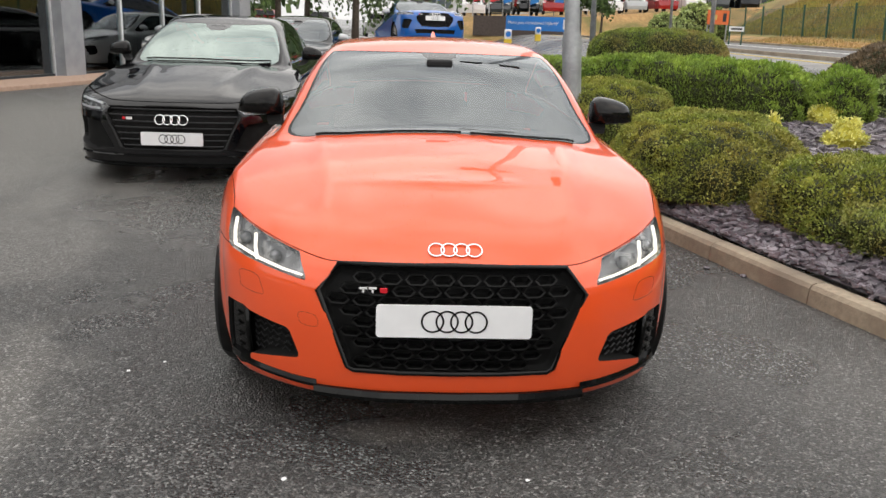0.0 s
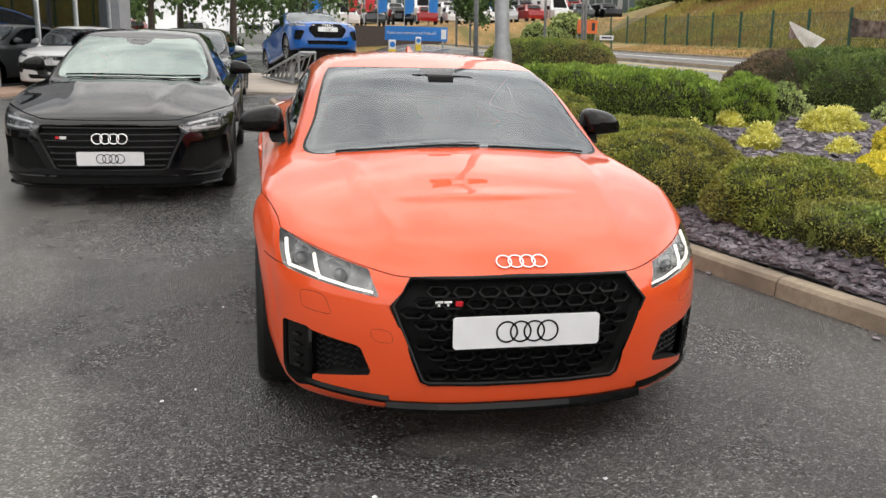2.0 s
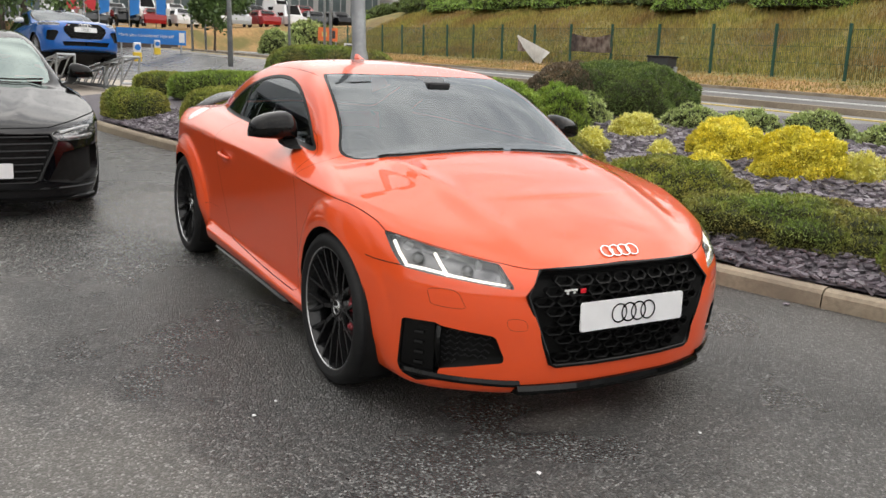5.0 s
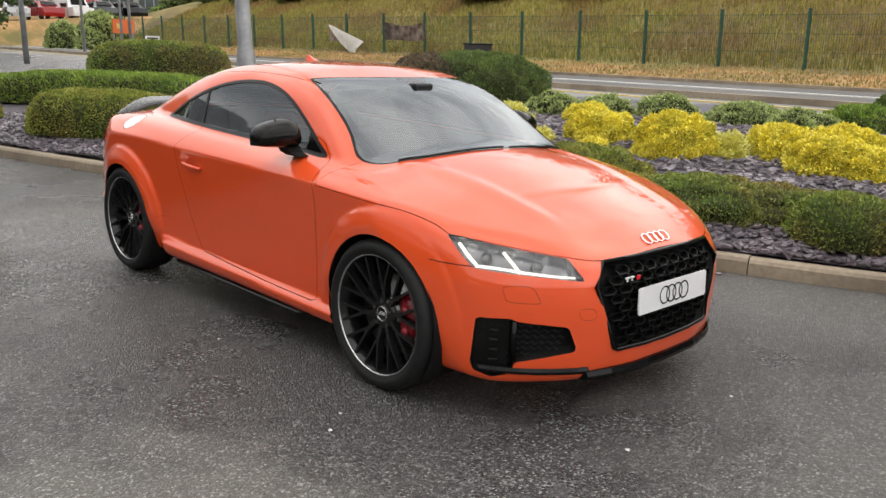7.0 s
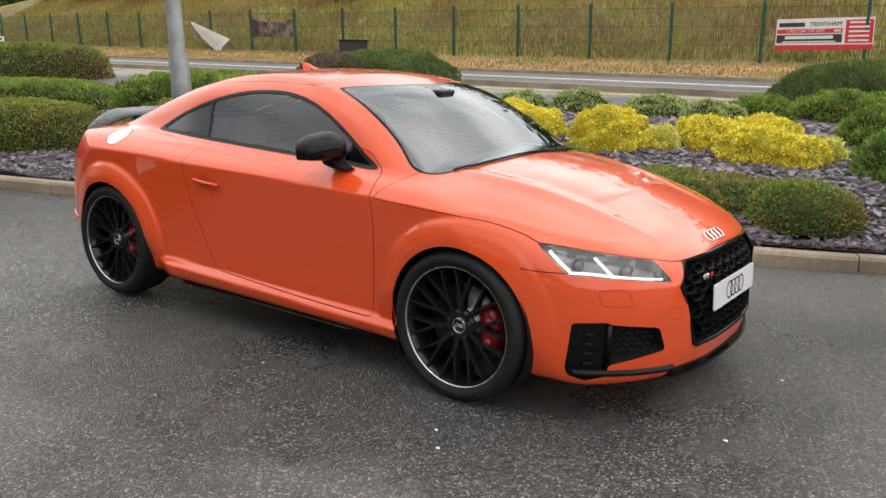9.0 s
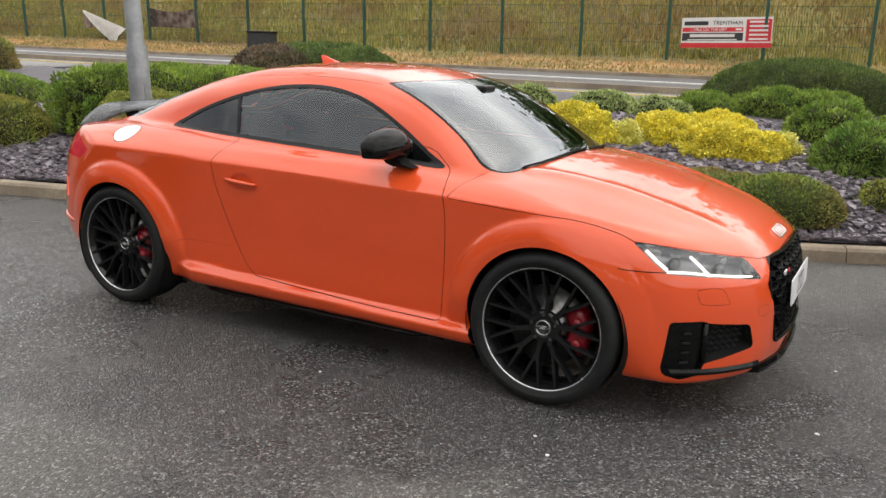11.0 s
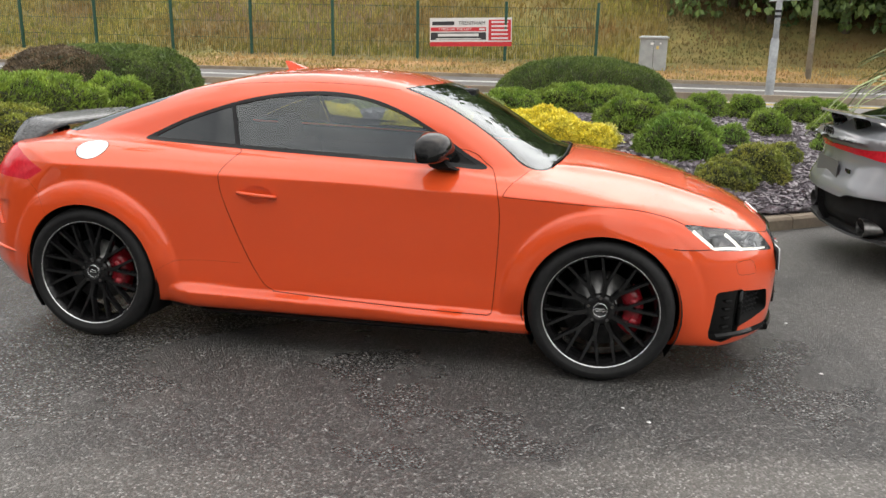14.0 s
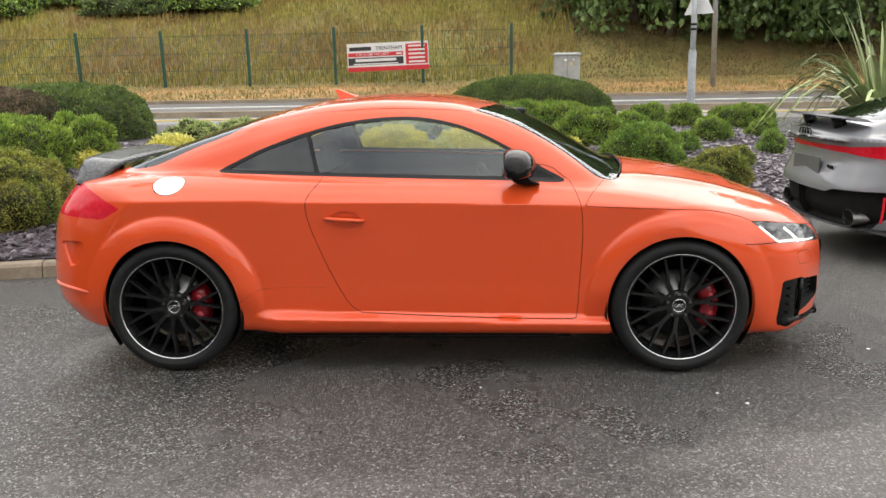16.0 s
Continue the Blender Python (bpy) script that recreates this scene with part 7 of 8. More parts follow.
# ---- ramp under the crossover ----
def ramp():
    r = thing("display_ramp", "galvanised steel lattice car ramp on paving", "ramp")
    m = pose(0.25, 19.7, 0, 0, 0, 11.7)
    for sx in (-0.75, 0.75):
        for k, dx in enumerate((-0.16, 0.16)):
            low = [V3((sx + dx, 1.9, 0.08)), V3((sx + dx, -1.9, 0.16))]
            top = [V3((sx + dx, 1.9, 0.16)), V3((sx + dx, -2.9, 0.93))]
            for nm, (a, b) in (("lower_rail", low), ("upper_rail", top)):
                bm = bmesh.new()
                tube(bm, [m @ a, m @ b], 0.03, 6)
                part(nm, bm, GALV, r)
            for j in range(7):
                t = 0.15 + 0.8 * j / 6
                a = V3((sx + dx, 1.9 - 3.8 * t, 0.1 + 0.06 * t))
                b = V3((sx + dx, 1.9 - 4.8 * t, 0.16 + 0.77 * t))
                bm = bmesh.new()
                tube(bm, [m @ a, m @ b], 0.02, 6)
                part("lattice_strut", bm, GALV, r)
        bm = bmesh.new()
        for a, b in (((sx - 0.2, -2.9, 0.93), (sx - 0.2, -2.75, 0.30)), ((sx + 0.2, -2.9, 0.93), (sx + 0.2, -2.75, 0.30)), ((sx - 0.2, -2.75, 0.30), (sx + 0.2, -2.75, 0.30)), ((sx - 0.2, -2.9, 0.93), (sx + 0.2, -2.9, 0.93))):
            tube(bm, [m @ V3(a), m @ V3(b)], 0.028, 6)
        part("end_frame", bm, GALV, r)
        for j in range(9):
            t = j / 8
            bm = bmesh.new()
            c = V3((sx, 1.9 - 4.8 * t, 0.175 + 0.77 * t))
            tube(bm, [m @ (c + V3((-0.2, 0, 0))), m @ (c + V3((0.2, 0, 0)))], 0.02, 6)
            part("tread_bar", bm, GALV, r)
        for y, z in ((1.3, 0.25), (-1.2, 0.62)):
            bm = bmesh.new()
            box(bm, sx, y, z / 2, 0.10, 0.10, z, m)
            part("ramp_leg", bm, GALV, r)
    return r


ramp()
strip_pave = bmesh.new()
box(strip_pave, 1.5, 19.5, 0.02, 9.0, 8.5, 0.10, bevel=0.02)
tagged(part("pavement", strip_pave, surf("pale_paving", (0.36, 0.31, 0.26), (0.44, 0.39, 0.33), 10, 0.8, bump=0.003, big=0.6, big_col=(0.30, 0.26, 0.22))), "pale buff paving under the display ramp", "pavement", kind="structure")
for hx, hy, rx, ry, hh in ((2.6, 15.9, 0.9, 0.5, 0.36), (4.6, 17.5, 1.3, 0.6, 0.4), (6.5, 19.5, 1.6, 0.7, 0.5)):
    bush("hedge", "low clipped hedge by the display ramp", hx, hy, rx, ry, hh, -15, BOXLEAF, 0.06, 0.5, 1300, 3.4, 3.6, 0.08, up=0.3, z=0.05)

# ---- banners on the fence ----
def sheet(name, label, y0, y1, z0, z1, x, material, sag=0.0, category="sign"):
    bm = bmesh.new()
    n = 10
    rows = []
    for i in range(n + 1):
        t = i / n
        y = y0 + (y1 - y0) * t
        rows.append([bm.verts.new((x - 0.02 * math.sin(9 * t), y, z0 + 0.02 * math.sin(7 * t))), bm.verts.new((x - 0.02 * math.sin(9 * t + 1), y, z1 - sag * math.sin(math.pi * t)))])
    for a, b in zip(rows, rows[1:]):
        bm.faces.new((a[0], b[0], b[1], a[1]))
    r = bmesh.ops.solidify(bm, geom=bm.faces[:], thickness=0.008)
    bmesh.ops.recalc_face_normals(bm, faces=bm.faces)
    ob = part(name, bm, material)
    return tagged(ob, label, category)


SIGNWHITE = surf("sign_white", (0.66, 0.66, 0.67), (0.72, 0.72, 0.73), 3, 0.5)
SIGNRED = surf("sign_red", (0.50, 0.02, 0.03), (0.58, 0.03, 0.04), 3, 0.5)
SIGNBLACK = surf("sign_black", (0.02, 0.02, 0.025), (0.03, 0.03, 0.035), 3, 0.5)
SIGNBLUE = surf("sign_blue", (0.01, 0.15, 0.50), (0.015, 0.19, 0.58), 2, 0.45)
SIGNORANGE = surf("sign_orange", (0.62, 0.13, 0.03), (0.70, 0.17, 0.05), 2, 0.5)


def words(text, size, m, material, parent, name="sign_text", label=""):
    cu = bpy.data.curves.new(name, "FONT")
    cu.body, cu.size, cu.extrude, cu.align_x, cu.align_y = text, size, 0.004, "CENTER", "CENTER"
    cu.materials.append(material)
    o = new(name, cu)
    o.parent = parent
    o.matrix_basis = m
    if label:
        o["label"] = label
    return o


def trade_banner():
    s = thing("advertising_banner", "white and red printed trade banner tied to the green fence", "banner")
    x, yl, yr, zb, zt = FX - 0.08, 4.62, 1.82, 1.66, 2.60
    w, h = yl - yr, zt - zb
    m = pose(x, (yl + yr) / 2, (zb + zt) / 2, 90, 0, -90) @ pose(0, 0, 0, 0, 0, 1.5)

    def panel(nm, cx, cy, sw, sh, d, mt):
        bm = bmesh.new()
        plate_of(bm, [(cx - sw / 2, cy - sh / 2), (cx + sw / 2, cy - sh / 2), (cx + sw / 2, cy + sh / 2), (cx - sw / 2, cy + sh / 2)], 0.006, m @ Matrix.Translation((0, 0, d)))
        return part(nm, bm, mt, s)
    panel("banner_sheet", 0, 0, w, h, 0, SIGNWHITE)
    panel("red_band", 0, -h * 0.42, w, h * 0.16, 0.007, SIGNRED)
    panel("red_panel", w * 0.355, 0.06, w * 0.27, h * 0.72, 0.007, SIGNRED)
    panel("black_panel", -w * 0.15, -h * 0.14, w * 0.68, h * 0.26, 0.007, SIGNBLACK)
    panel("red_strip", -w * 0.15, h * 0.10, w * 0.68, h * 0.14, 0.007, SIGNRED)
    for k, (cx, cy, sw, sh, mt) in enumerate(((-w * 0.335, h * 0.31, w * 0.27, h * 0.13, SIGNBLACK), (-w * 0.15, -h * 0.10, w * 0.50, h * 0.10, SIGNWHITE), (-w * 0.15, -h * 0.235, w * 0.55, h * 0.04, SIGNWHITE), (w * 0.14, h * 0.10, w * 0.07, h * 0.06, SIGNWHITE))):
        panel("printed_bar", cx, cy, sw, sh, 0.014, mt)
    words("1 MILE ON THE LEFT", 0.125, m @ Matrix.Translation((-w * 0.19, h * 0.10, 0.016)), SIGNWHITE, s)
    words("TRENTHAM", 0.175, m @ Matrix.Translation((w * 0.015, h * 0.31, 0.012)), SIGNBLACK, s)
    for j in range(5):
        panel("printed_bar", w * 0.355, 0.06 + h * (0.28 - 0.14 * j), w * 0.20, h * 0.06, 0.014, SIGNWHITE)
    return s


trade_banner()
sheet("photo_banner", "dark printed photo banner sagging on the green fence", 29.2, 26.2, 1.85, 2.72, FX - 0.08, surf("photo_print", (0.10, 0.06, 0.05), (0.40, 0.34, 0.30), 3.2, 0.6, big=1.2, big_col=(0.05, 0.04, 0.045)), 0.18, "banner")


def torn_banner():
    b = thing("torn_banner", "loose white banner hanging folded from the green fence", "banner")
    x = FX - 0.12
    bm = bmesh.new()
    n = 8
    rows = []
    for i in range(n + 1):
        t = i / n
        a = V3((x, 33.8 - 3.0 * t, 2.6 - 0.85 * t))
        c = V3((x - 0.15 * math.sin(3 * t), 33.8 - 2.2 * t, 2.5 - 1.5 * t))
        rows.append([bm.verts.new(a), bm.verts.new((a + c) / 2 + V3((-0.12 * t, 0, 0.02))), bm.verts.new(c)])
    for p, q in zip(rows, rows[1:]):
        for k in range(2):
            bm.faces.new((p[k], q[k], q[k + 1], p[k + 1]))
    bmesh.ops.solidify(bm, geom=bm.faces[:], thickness=0.01)
    part("folded_cloth", bm, FLAG, b, smooth=True)
    bm = bmesh.new()
    plate_of(bm, [(-33.8, 1.75), (-32.6, 1.75), (-32.5, 2.0), (-33.8, 2.55)], 0.006, pose(FX - 0.06, 0, 0, 90, 0, -90))
    part("printed_side", bm, surf("torn_print", (0.10, 0.06, 0.05), (0.28, 0.22, 0.2), 4, 0.6), b)


torn_banner()


def street_cabinet():
    c = thing("street_cabinet", "grey steel street cabinet on the grass verge", "cabinet", at=(23.6, -2.80, float(land_z(23.6, -2)) - 0.05))
    bm = bmesh.new()
    box(bm, 0, 0, 0.52, 0.42, 0.84, 1.00, bevel=0.02)
    part("body", bm, surf("cabinet_grey", (0.30, 0.32, 0.32), (0.36, 0.38, 0.38), 6, 0.5, big=2, big_col=(0.26, 0.27, 0.27)), c)
    bm = bmesh.new()
    loft(bm, [[(a * 0.25, b * 0.46, 1.02) for a, b in ((-1, -1), (1, -1), (1, 1), (-1, 1))], [(a * 0.25, b * 0.46, 1.06) for a, b in ((-1, -1), (1, -1), (1, 1), (-1, 1))], [(a * 0.18, b * 0.38, 1.10) for a, b in ((-1, -1), (1, -1), (1, 1), (-1, 1))]])
    part("lid", bm, surf("cabinet_lid", (0.34, 0.36, 0.36), (0.40, 0.42, 0.42), 6, 0.5), c)
    for y, z, w, h, mt in ((0.05, 0.86, 0.10, 0.07, WHITE), (-0.12, 0.74, 0.08, 0.10, YELLOWLINE), (-0.2, 0.87, 0.05, 0.05, WHITE)):
        bm = bmesh.new()
        box(bm, -0.213, y, z, 0.004, w, h)
        part("sticker", bm, mt, c)
    bm = bmesh.new()
    box(bm, -0.213, 0, 0.5, 0.006, 0.01, 0.9)
    part("door_gap", bm, MATTEBLK, c)


street_cabinet()


def bin_box():
    b = thing("grit_bin", "dark grey utility box beside the road", "box", at=(21.4, 19.8, float(land_z(21.4, 20)) - 0.04))
    bm = bmesh.new()
    box(bm, 0, 0, 0.45, 0.45, 1.1, 0.95, bevel=0.02)
    part("body", bm, surf("dark_box", (0.02, 0.022, 0.025), (0.035, 0.037, 0.04), 8, 0.6), b)
    bm = bmesh.new()
    box(bm, 0, 0, 0.95, 0.52, 1.18, 0.07, bevel=0.02)
    part("lid", bm, SATINBLK, b)
    bm = bmesh.new()
    cyl(bm, (0, -0.75, 0), (0, -0.75, 0.6), 0.07)
    part("bollard_post", bm, GALV, b)


bin_box()


def pole(name, label, x, y, z0, h, r0, r1, lean=(-0.045, 0.0), category="pole", extra=None):
    p = thing(name, label, category, at=(x, y, z0))
    bm = bmesh.new()
    cyl(bm, (0, 0, -0.1), (lean[0] * h, lean[1] * h, h), r0, r1, 14)
    part("post", bm, GALV, p, smooth=True)
    if extra:
        extra(p, h, lean)
    return p


def warn_sign(p, h, lean):
    bm = bmesh.new()
    plate_of(bm, [(-0.37, 0), (0.37, 0), (0, 0.66)], 0.012, pose(lean[0] * 1.95 + 0.05, -0.10, 1.93, 90, 0, 40))
    part("triangular_plate", bm, SIGNWHITE, p)
    for z in (1.60, 1.70):
        bm = bmesh.new()
        lathe(bm, [(z, 0.066), (z + 0.025, 0.071), (z + 0.05, 0.066)], 14, "z", (lean[0] * z, 0, 0))
        part("clamp", bm, SATINBLK, p)
    bm = bmesh.new()
    lathe(bm, [(-0.1, 0.085), (1.15, 0.085), (1.22, 0.062)], 14, "z")
    part("sleeve", bm, GALV, p, smooth=True)


pole("sign_post", "grey steel sign post with a triangular plate", 13.6, -4.58, 0.68, 3.4, 0.060, 0.055, (-0.01, 0.0), "sign post", warn_sign)
pole("street_lamp", "grey street lamp column on the far verge", 22.6, -7.32, 0.85, 7, 0.09, 0.06, (-0.03, 0.02), "street lamp")
pole("street_lamp", "grey street lamp column by the side road", 7.0, 27.5, 0.6, 7, 0.10, 0.06, (-0.03, -0.01), "street lamp")
for x, y in ((15.6, 38.5), (14.2, 41.0), (11.6, 52), (17.5, 44), (13.5, 56)):
    pole("street_lamp", "thin grey street lamp column in the distance", x, y, 0.6, 8, 0.08, 0.05, (-0.03, 0.0), "street lamp", None)


def board_sign():
    s = thing("hybrid_sign", "blue roadside advertising board with white lettering", "sign", at=(7.65, 45, 0.42))
    bm = bmesh.new()
    box(bm, 0, 0, 1.05, 3.7, 0.06, 0.80)
    part("board", bm, SIGNBLUE, s)
    for x in (-1.6, 0, 1.6):
        bm = bmesh.new()
        box(bm, x, 0.06, 0.35, 0.08, 0.08, 1.5)
        part("leg", bm, GALV, s)
    words("Have you considered Hybrid?", 0.245, pose(-0.28, -0.036, 1.08, 90, 0, 0), SIGNWHITE, s)
    bm = bmesh.new()
    box(bm, 1.62, -0.035, 1.05, 0.30, 0.01, 0.55)
    part("white_panel", bm, SIGNWHITE, s)
    s2 = thing("orange_sign", "orange roadside board with a pale mark", "sign", at=(19.3, 48, 0.72))
    bm = bmesh.new()
    box(bm, 0, 0, 1.5, 1.35, 0.05, 0.85)
    part("board", bm, SIGNORANGE, s2)
    bm = bmesh.new()
    box(bm, -0.25, -0.03, 1.5, 0.35, 0.01, 0.3, bevel=0.004)
    part("pale_mark", bm, YELLOWLINE, s2)
    bm = bmesh.new()
    box(bm, 0.4, -0.03, 1.5, 0.22, 0.01, 0.5, bevel=0.004)
    part("dark_mark", bm, SIGNBLACK, s2)
    for x in (-0.6, 0.6):
        bm = bmesh.new()
        box(bm, x, 0.05, 0.6, 0.06, 0.06, 1.6)
        part("leg", bm, GALV, s2)
    s3 = thing("street_name_plate", "small street name plate on two green posts", "sign", at=(17.4, 40, 0.8))
    bm = bmesh.new()
    box(bm, 0, 0, 0.75, 0.8, 0.03, 0.25)
    part("plate", bm, SIGNWHITE, s3)
    bm = bmesh.new()
    box(bm, 0, -0.018, 0.75, 0.6, 0.006, 0.09)
    part("printed_bar", bm, SIGNBLACK, s3)
    for x in (-0.33, 0.33):
        bm = bmesh.new()
        box(bm, x, 0.04, 0.35, 0.06, 0.06, 1.1)
        part("post", bm, GREENP, s3)


board_sign()


def bollard(x, y, z):
    b = thing("traffic_bollard", "white and yellow traffic bollard with a blue arrow disc", "bollard", "bollards at the junction", at=(x, y, z))
    bm = bmesh.new()
    box(bm, 0, 0, 0.16, 0.30, 0.22, 0.34, bevel=0.02)
    part("yellow_base", bm, surf("bollard_yellow", (0.65, 0.45, 0.03), (0.75, 0.53, 0.05), 5, 0.5), b)
    bm = bmesh.new()
    box(bm, 0, 0, 0.50, 0.28, 0.20, 0.40, bevel=0.04)
    part("white_top", bm, SIGNWHITE, b)
    bm = bmesh.new()
    cyl(bm, (0, -0.10, 0.52), (0, -0.115, 0.52), 0.11, n=20)
    part("blue_disc", bm, SIGNBLUE, b)


bollard(4.1, 30, 0.5)
bollard(6.9, 40, 0.6)
bollard(2.2, 33, 0.5)


# ---- pale stones and leaves on the asphalt ----
def grit():
    rng = random.Random(7)
    for x, y, r in ((0.25, -2.31, 0.010), (-1.29, -1.47, 0.011), (-0.54, -2.31, 0.012), (-1.17, -1.37, 0.009), (-1.11, -0.29, 0.009), (2.18, -1.2, 0.03), (1.75, 0.2, 0.028), (1.92, 0.05, 0.025)):
        bm = bmesh.new()
        bmesh.ops.create_icosphere(bm, subdivisions=1, radius=1)
        for v in bm.verts:
            v.co = V3((v.co.x * r * rng.uniform(0.7, 1.1), v.co.y * r * rng.uniform(0.7, 1.1), v.co.z * r * 0.35))
        bmesh.ops.translate(bm, verts=bm.verts, vec=(x, y, r * 0.3))
        o = part("loose_stone", bm, SIGNWHITE if r < 0.02 else SLATE)
        tagged(o, "small loose chip of stone lying on the asphalt", "stone", "loose stones on the asphalt")


grit()

# ---- showroom ----
def showroom():
    FXS, Y0, Y1, H = -8.85, -3.0, 21.1, 5.6
    b = thing("showroom", "glass fronted car showroom with grey cladding columns", "building")
    glass_m = glass("showroom_glass", (0.62, 0.68, 0.68), ior=2.3)
    frame = surf("dark_window_frame", (0.05, 0.055, 0.06), (0.07, 0.075, 0.08), 12, 0.4, metal=0.3)
    pale = surf("pale_window_frame", (0.55, 0.56, 0.57), (0.62, 0.63, 0.64), 12, 0.4, metal=0.2)
    cols = ((-3.0, -2.2), (5.6, 6.4), (13.45, 14.05), (20.5, 21.1))
    turned = pose(-7.3, 13.78, 0, 0, 0, -19.7) @ pose(8.85, -13.78, 0)
    b.matrix_basis = turned
    for a, c in cols:
        bm = bmesh.new()
        box(bm, FXS + 0.05, (a + c) / 2, H / 2, 0.5, c - a, H, bevel=0.01)
        part("column", bm, CLADDING, b)
    for k, ((_, a), (c, _)) in enumerate(zip(cols, cols[1:])):
        n = max(1, int(round((c - a) / 1.75)))
        for j in range(n):
            y0, y1 = a + (c - a) * j / n, a + (c - a) * (j + 1) / n
            bm = bmesh.new()
            box(bm, FXS, (y0 + y1) / 2, 2.25, 0.012, y1 - y0 - 0.05, 4.3)
            o = part("window_pane", bm, glass_m, b)
            o.visible_shadow = False
            bm = bmesh.new()
            box(bm, FXS, y1, 2.25, 0.10, 0.06, 4.5)
            part("mullion", bm, pale if y0 > 14 or j % 2 else frame, b)
        for z in (0.06, 2.35, 4.45):
            bm = bmesh.new()
            box(bm, FXS, (a + c) / 2, z, 0.08, c - a, 0.10)
            part("transom", bm, frame, b)
    bm = bmesh.new()
    box(bm, FXS + 0.1, (Y0 + Y1) / 2, 5.05, 0.5, Y1 - Y0, 1.1)
    part("fascia", bm, CLADDING, b, "grey metal fascia")
    bm = bmesh.new()
    box(bm, FXS - 5.9, (Y0 + Y1) / 2, 5.5, 12.2, Y1 - Y0, 0.25)
    part("roof", bm, CLADDING, b)
    inner = surf("showroom_wall", (0.62, 0.62, 0.61), (0.70, 0.70, 0.69), 2, 0.7)
    bm = bmesh.new()
    box(bm, FXS - 11.8, (Y0 + Y1) / 2, 2.75, 0.25, Y1 - Y0, 5.5)
    part("back_wall", bm, inner, b)
    for y in (Y0 + 0.12, Y1 - 0.12):
        bm = bmesh.new()
        box(bm, FXS - 6.0, y, 2.75, 11.5, 0.24, 5.5)
        part("end_wall", bm, inner, b)
    bm = bmesh.new()
    box(bm, FXS - 5.9, (Y0 + Y1) / 2, 0.03, 11.6, Y1 - Y0, 0.10)
    part("showroom_floor", bm, surf("grey_floor_tile", (0.45, 0.45, 0.45), (0.52, 0.52, 0.52), 1.5, 0.25), b)
    # paving strip along the glass
    bm = bmesh.new()
    box(bm, FXS + 0.75, (Y0 + Y1) / 2, 0.03, 1.2, Y1 - Y0 + 2, 0.09, bevel=0.01)
    pave = part("pavement", bm, PAVING)
    pave.matrix_basis = turned
    tagged(pave, "reddish block paving along the showroom front", "pavement", kind="structure")
    # planters and a desk inside
    for y in (12.6, 14.2):
        p = thing("planter", "tall dark square planter inside the showroom", "planter", "planters in the showroom", at=(FXS - 0.7, y, 0.08))
        p.matrix_basis = turned @ p.matrix_basis
        bm = bmesh.new()
        loft(bm, [[(a * 0.17, c * 0.17, 0) for a, c in ((-1, -1), (1, -1), (1, 1), (-1, 1))], [(a * 0.25, c * 0.25, 1.0) for a, c in ((-1, -1), (1, -1), (1, 1), (-1, 1))]])
        part("pot", bm, SATINBLK, p)
        v, f = dome_mesh(0.32, 0.32, 1.1, 2, 2, 0.2, int(y * 3))
        q, k = leaves_on(v, f, None, 500, 0.16, 0.35, 0.8, 0.5, np.random.default_rng(int(y)), 0.2)
        o = link("foliage", fast_mesh("foliage", q + np.array([0, 0, 1.0]), k), YEWLEAF, p, smooth=False)
    d = thing("reception_desk", "pale grey reception desk behind the glass", "desk", at=(FXS - 2.2, 11.8, 0.08))
    bm = bmesh.new()
    d.matrix_basis = turned @ d.matrix_basis
    box(bm, 0, 0, 0.55, 0.7, 2.4, 1.1, bevel=0.02)
    part("front_panel", bm, WHITE, d)
    bm = bmesh.new()
    box(bm, 0, 0, 1.13, 0.85, 2.6, 0.05, bevel=0.01)
    part("desk_top", bm, SATINBLK, d)


showroom()


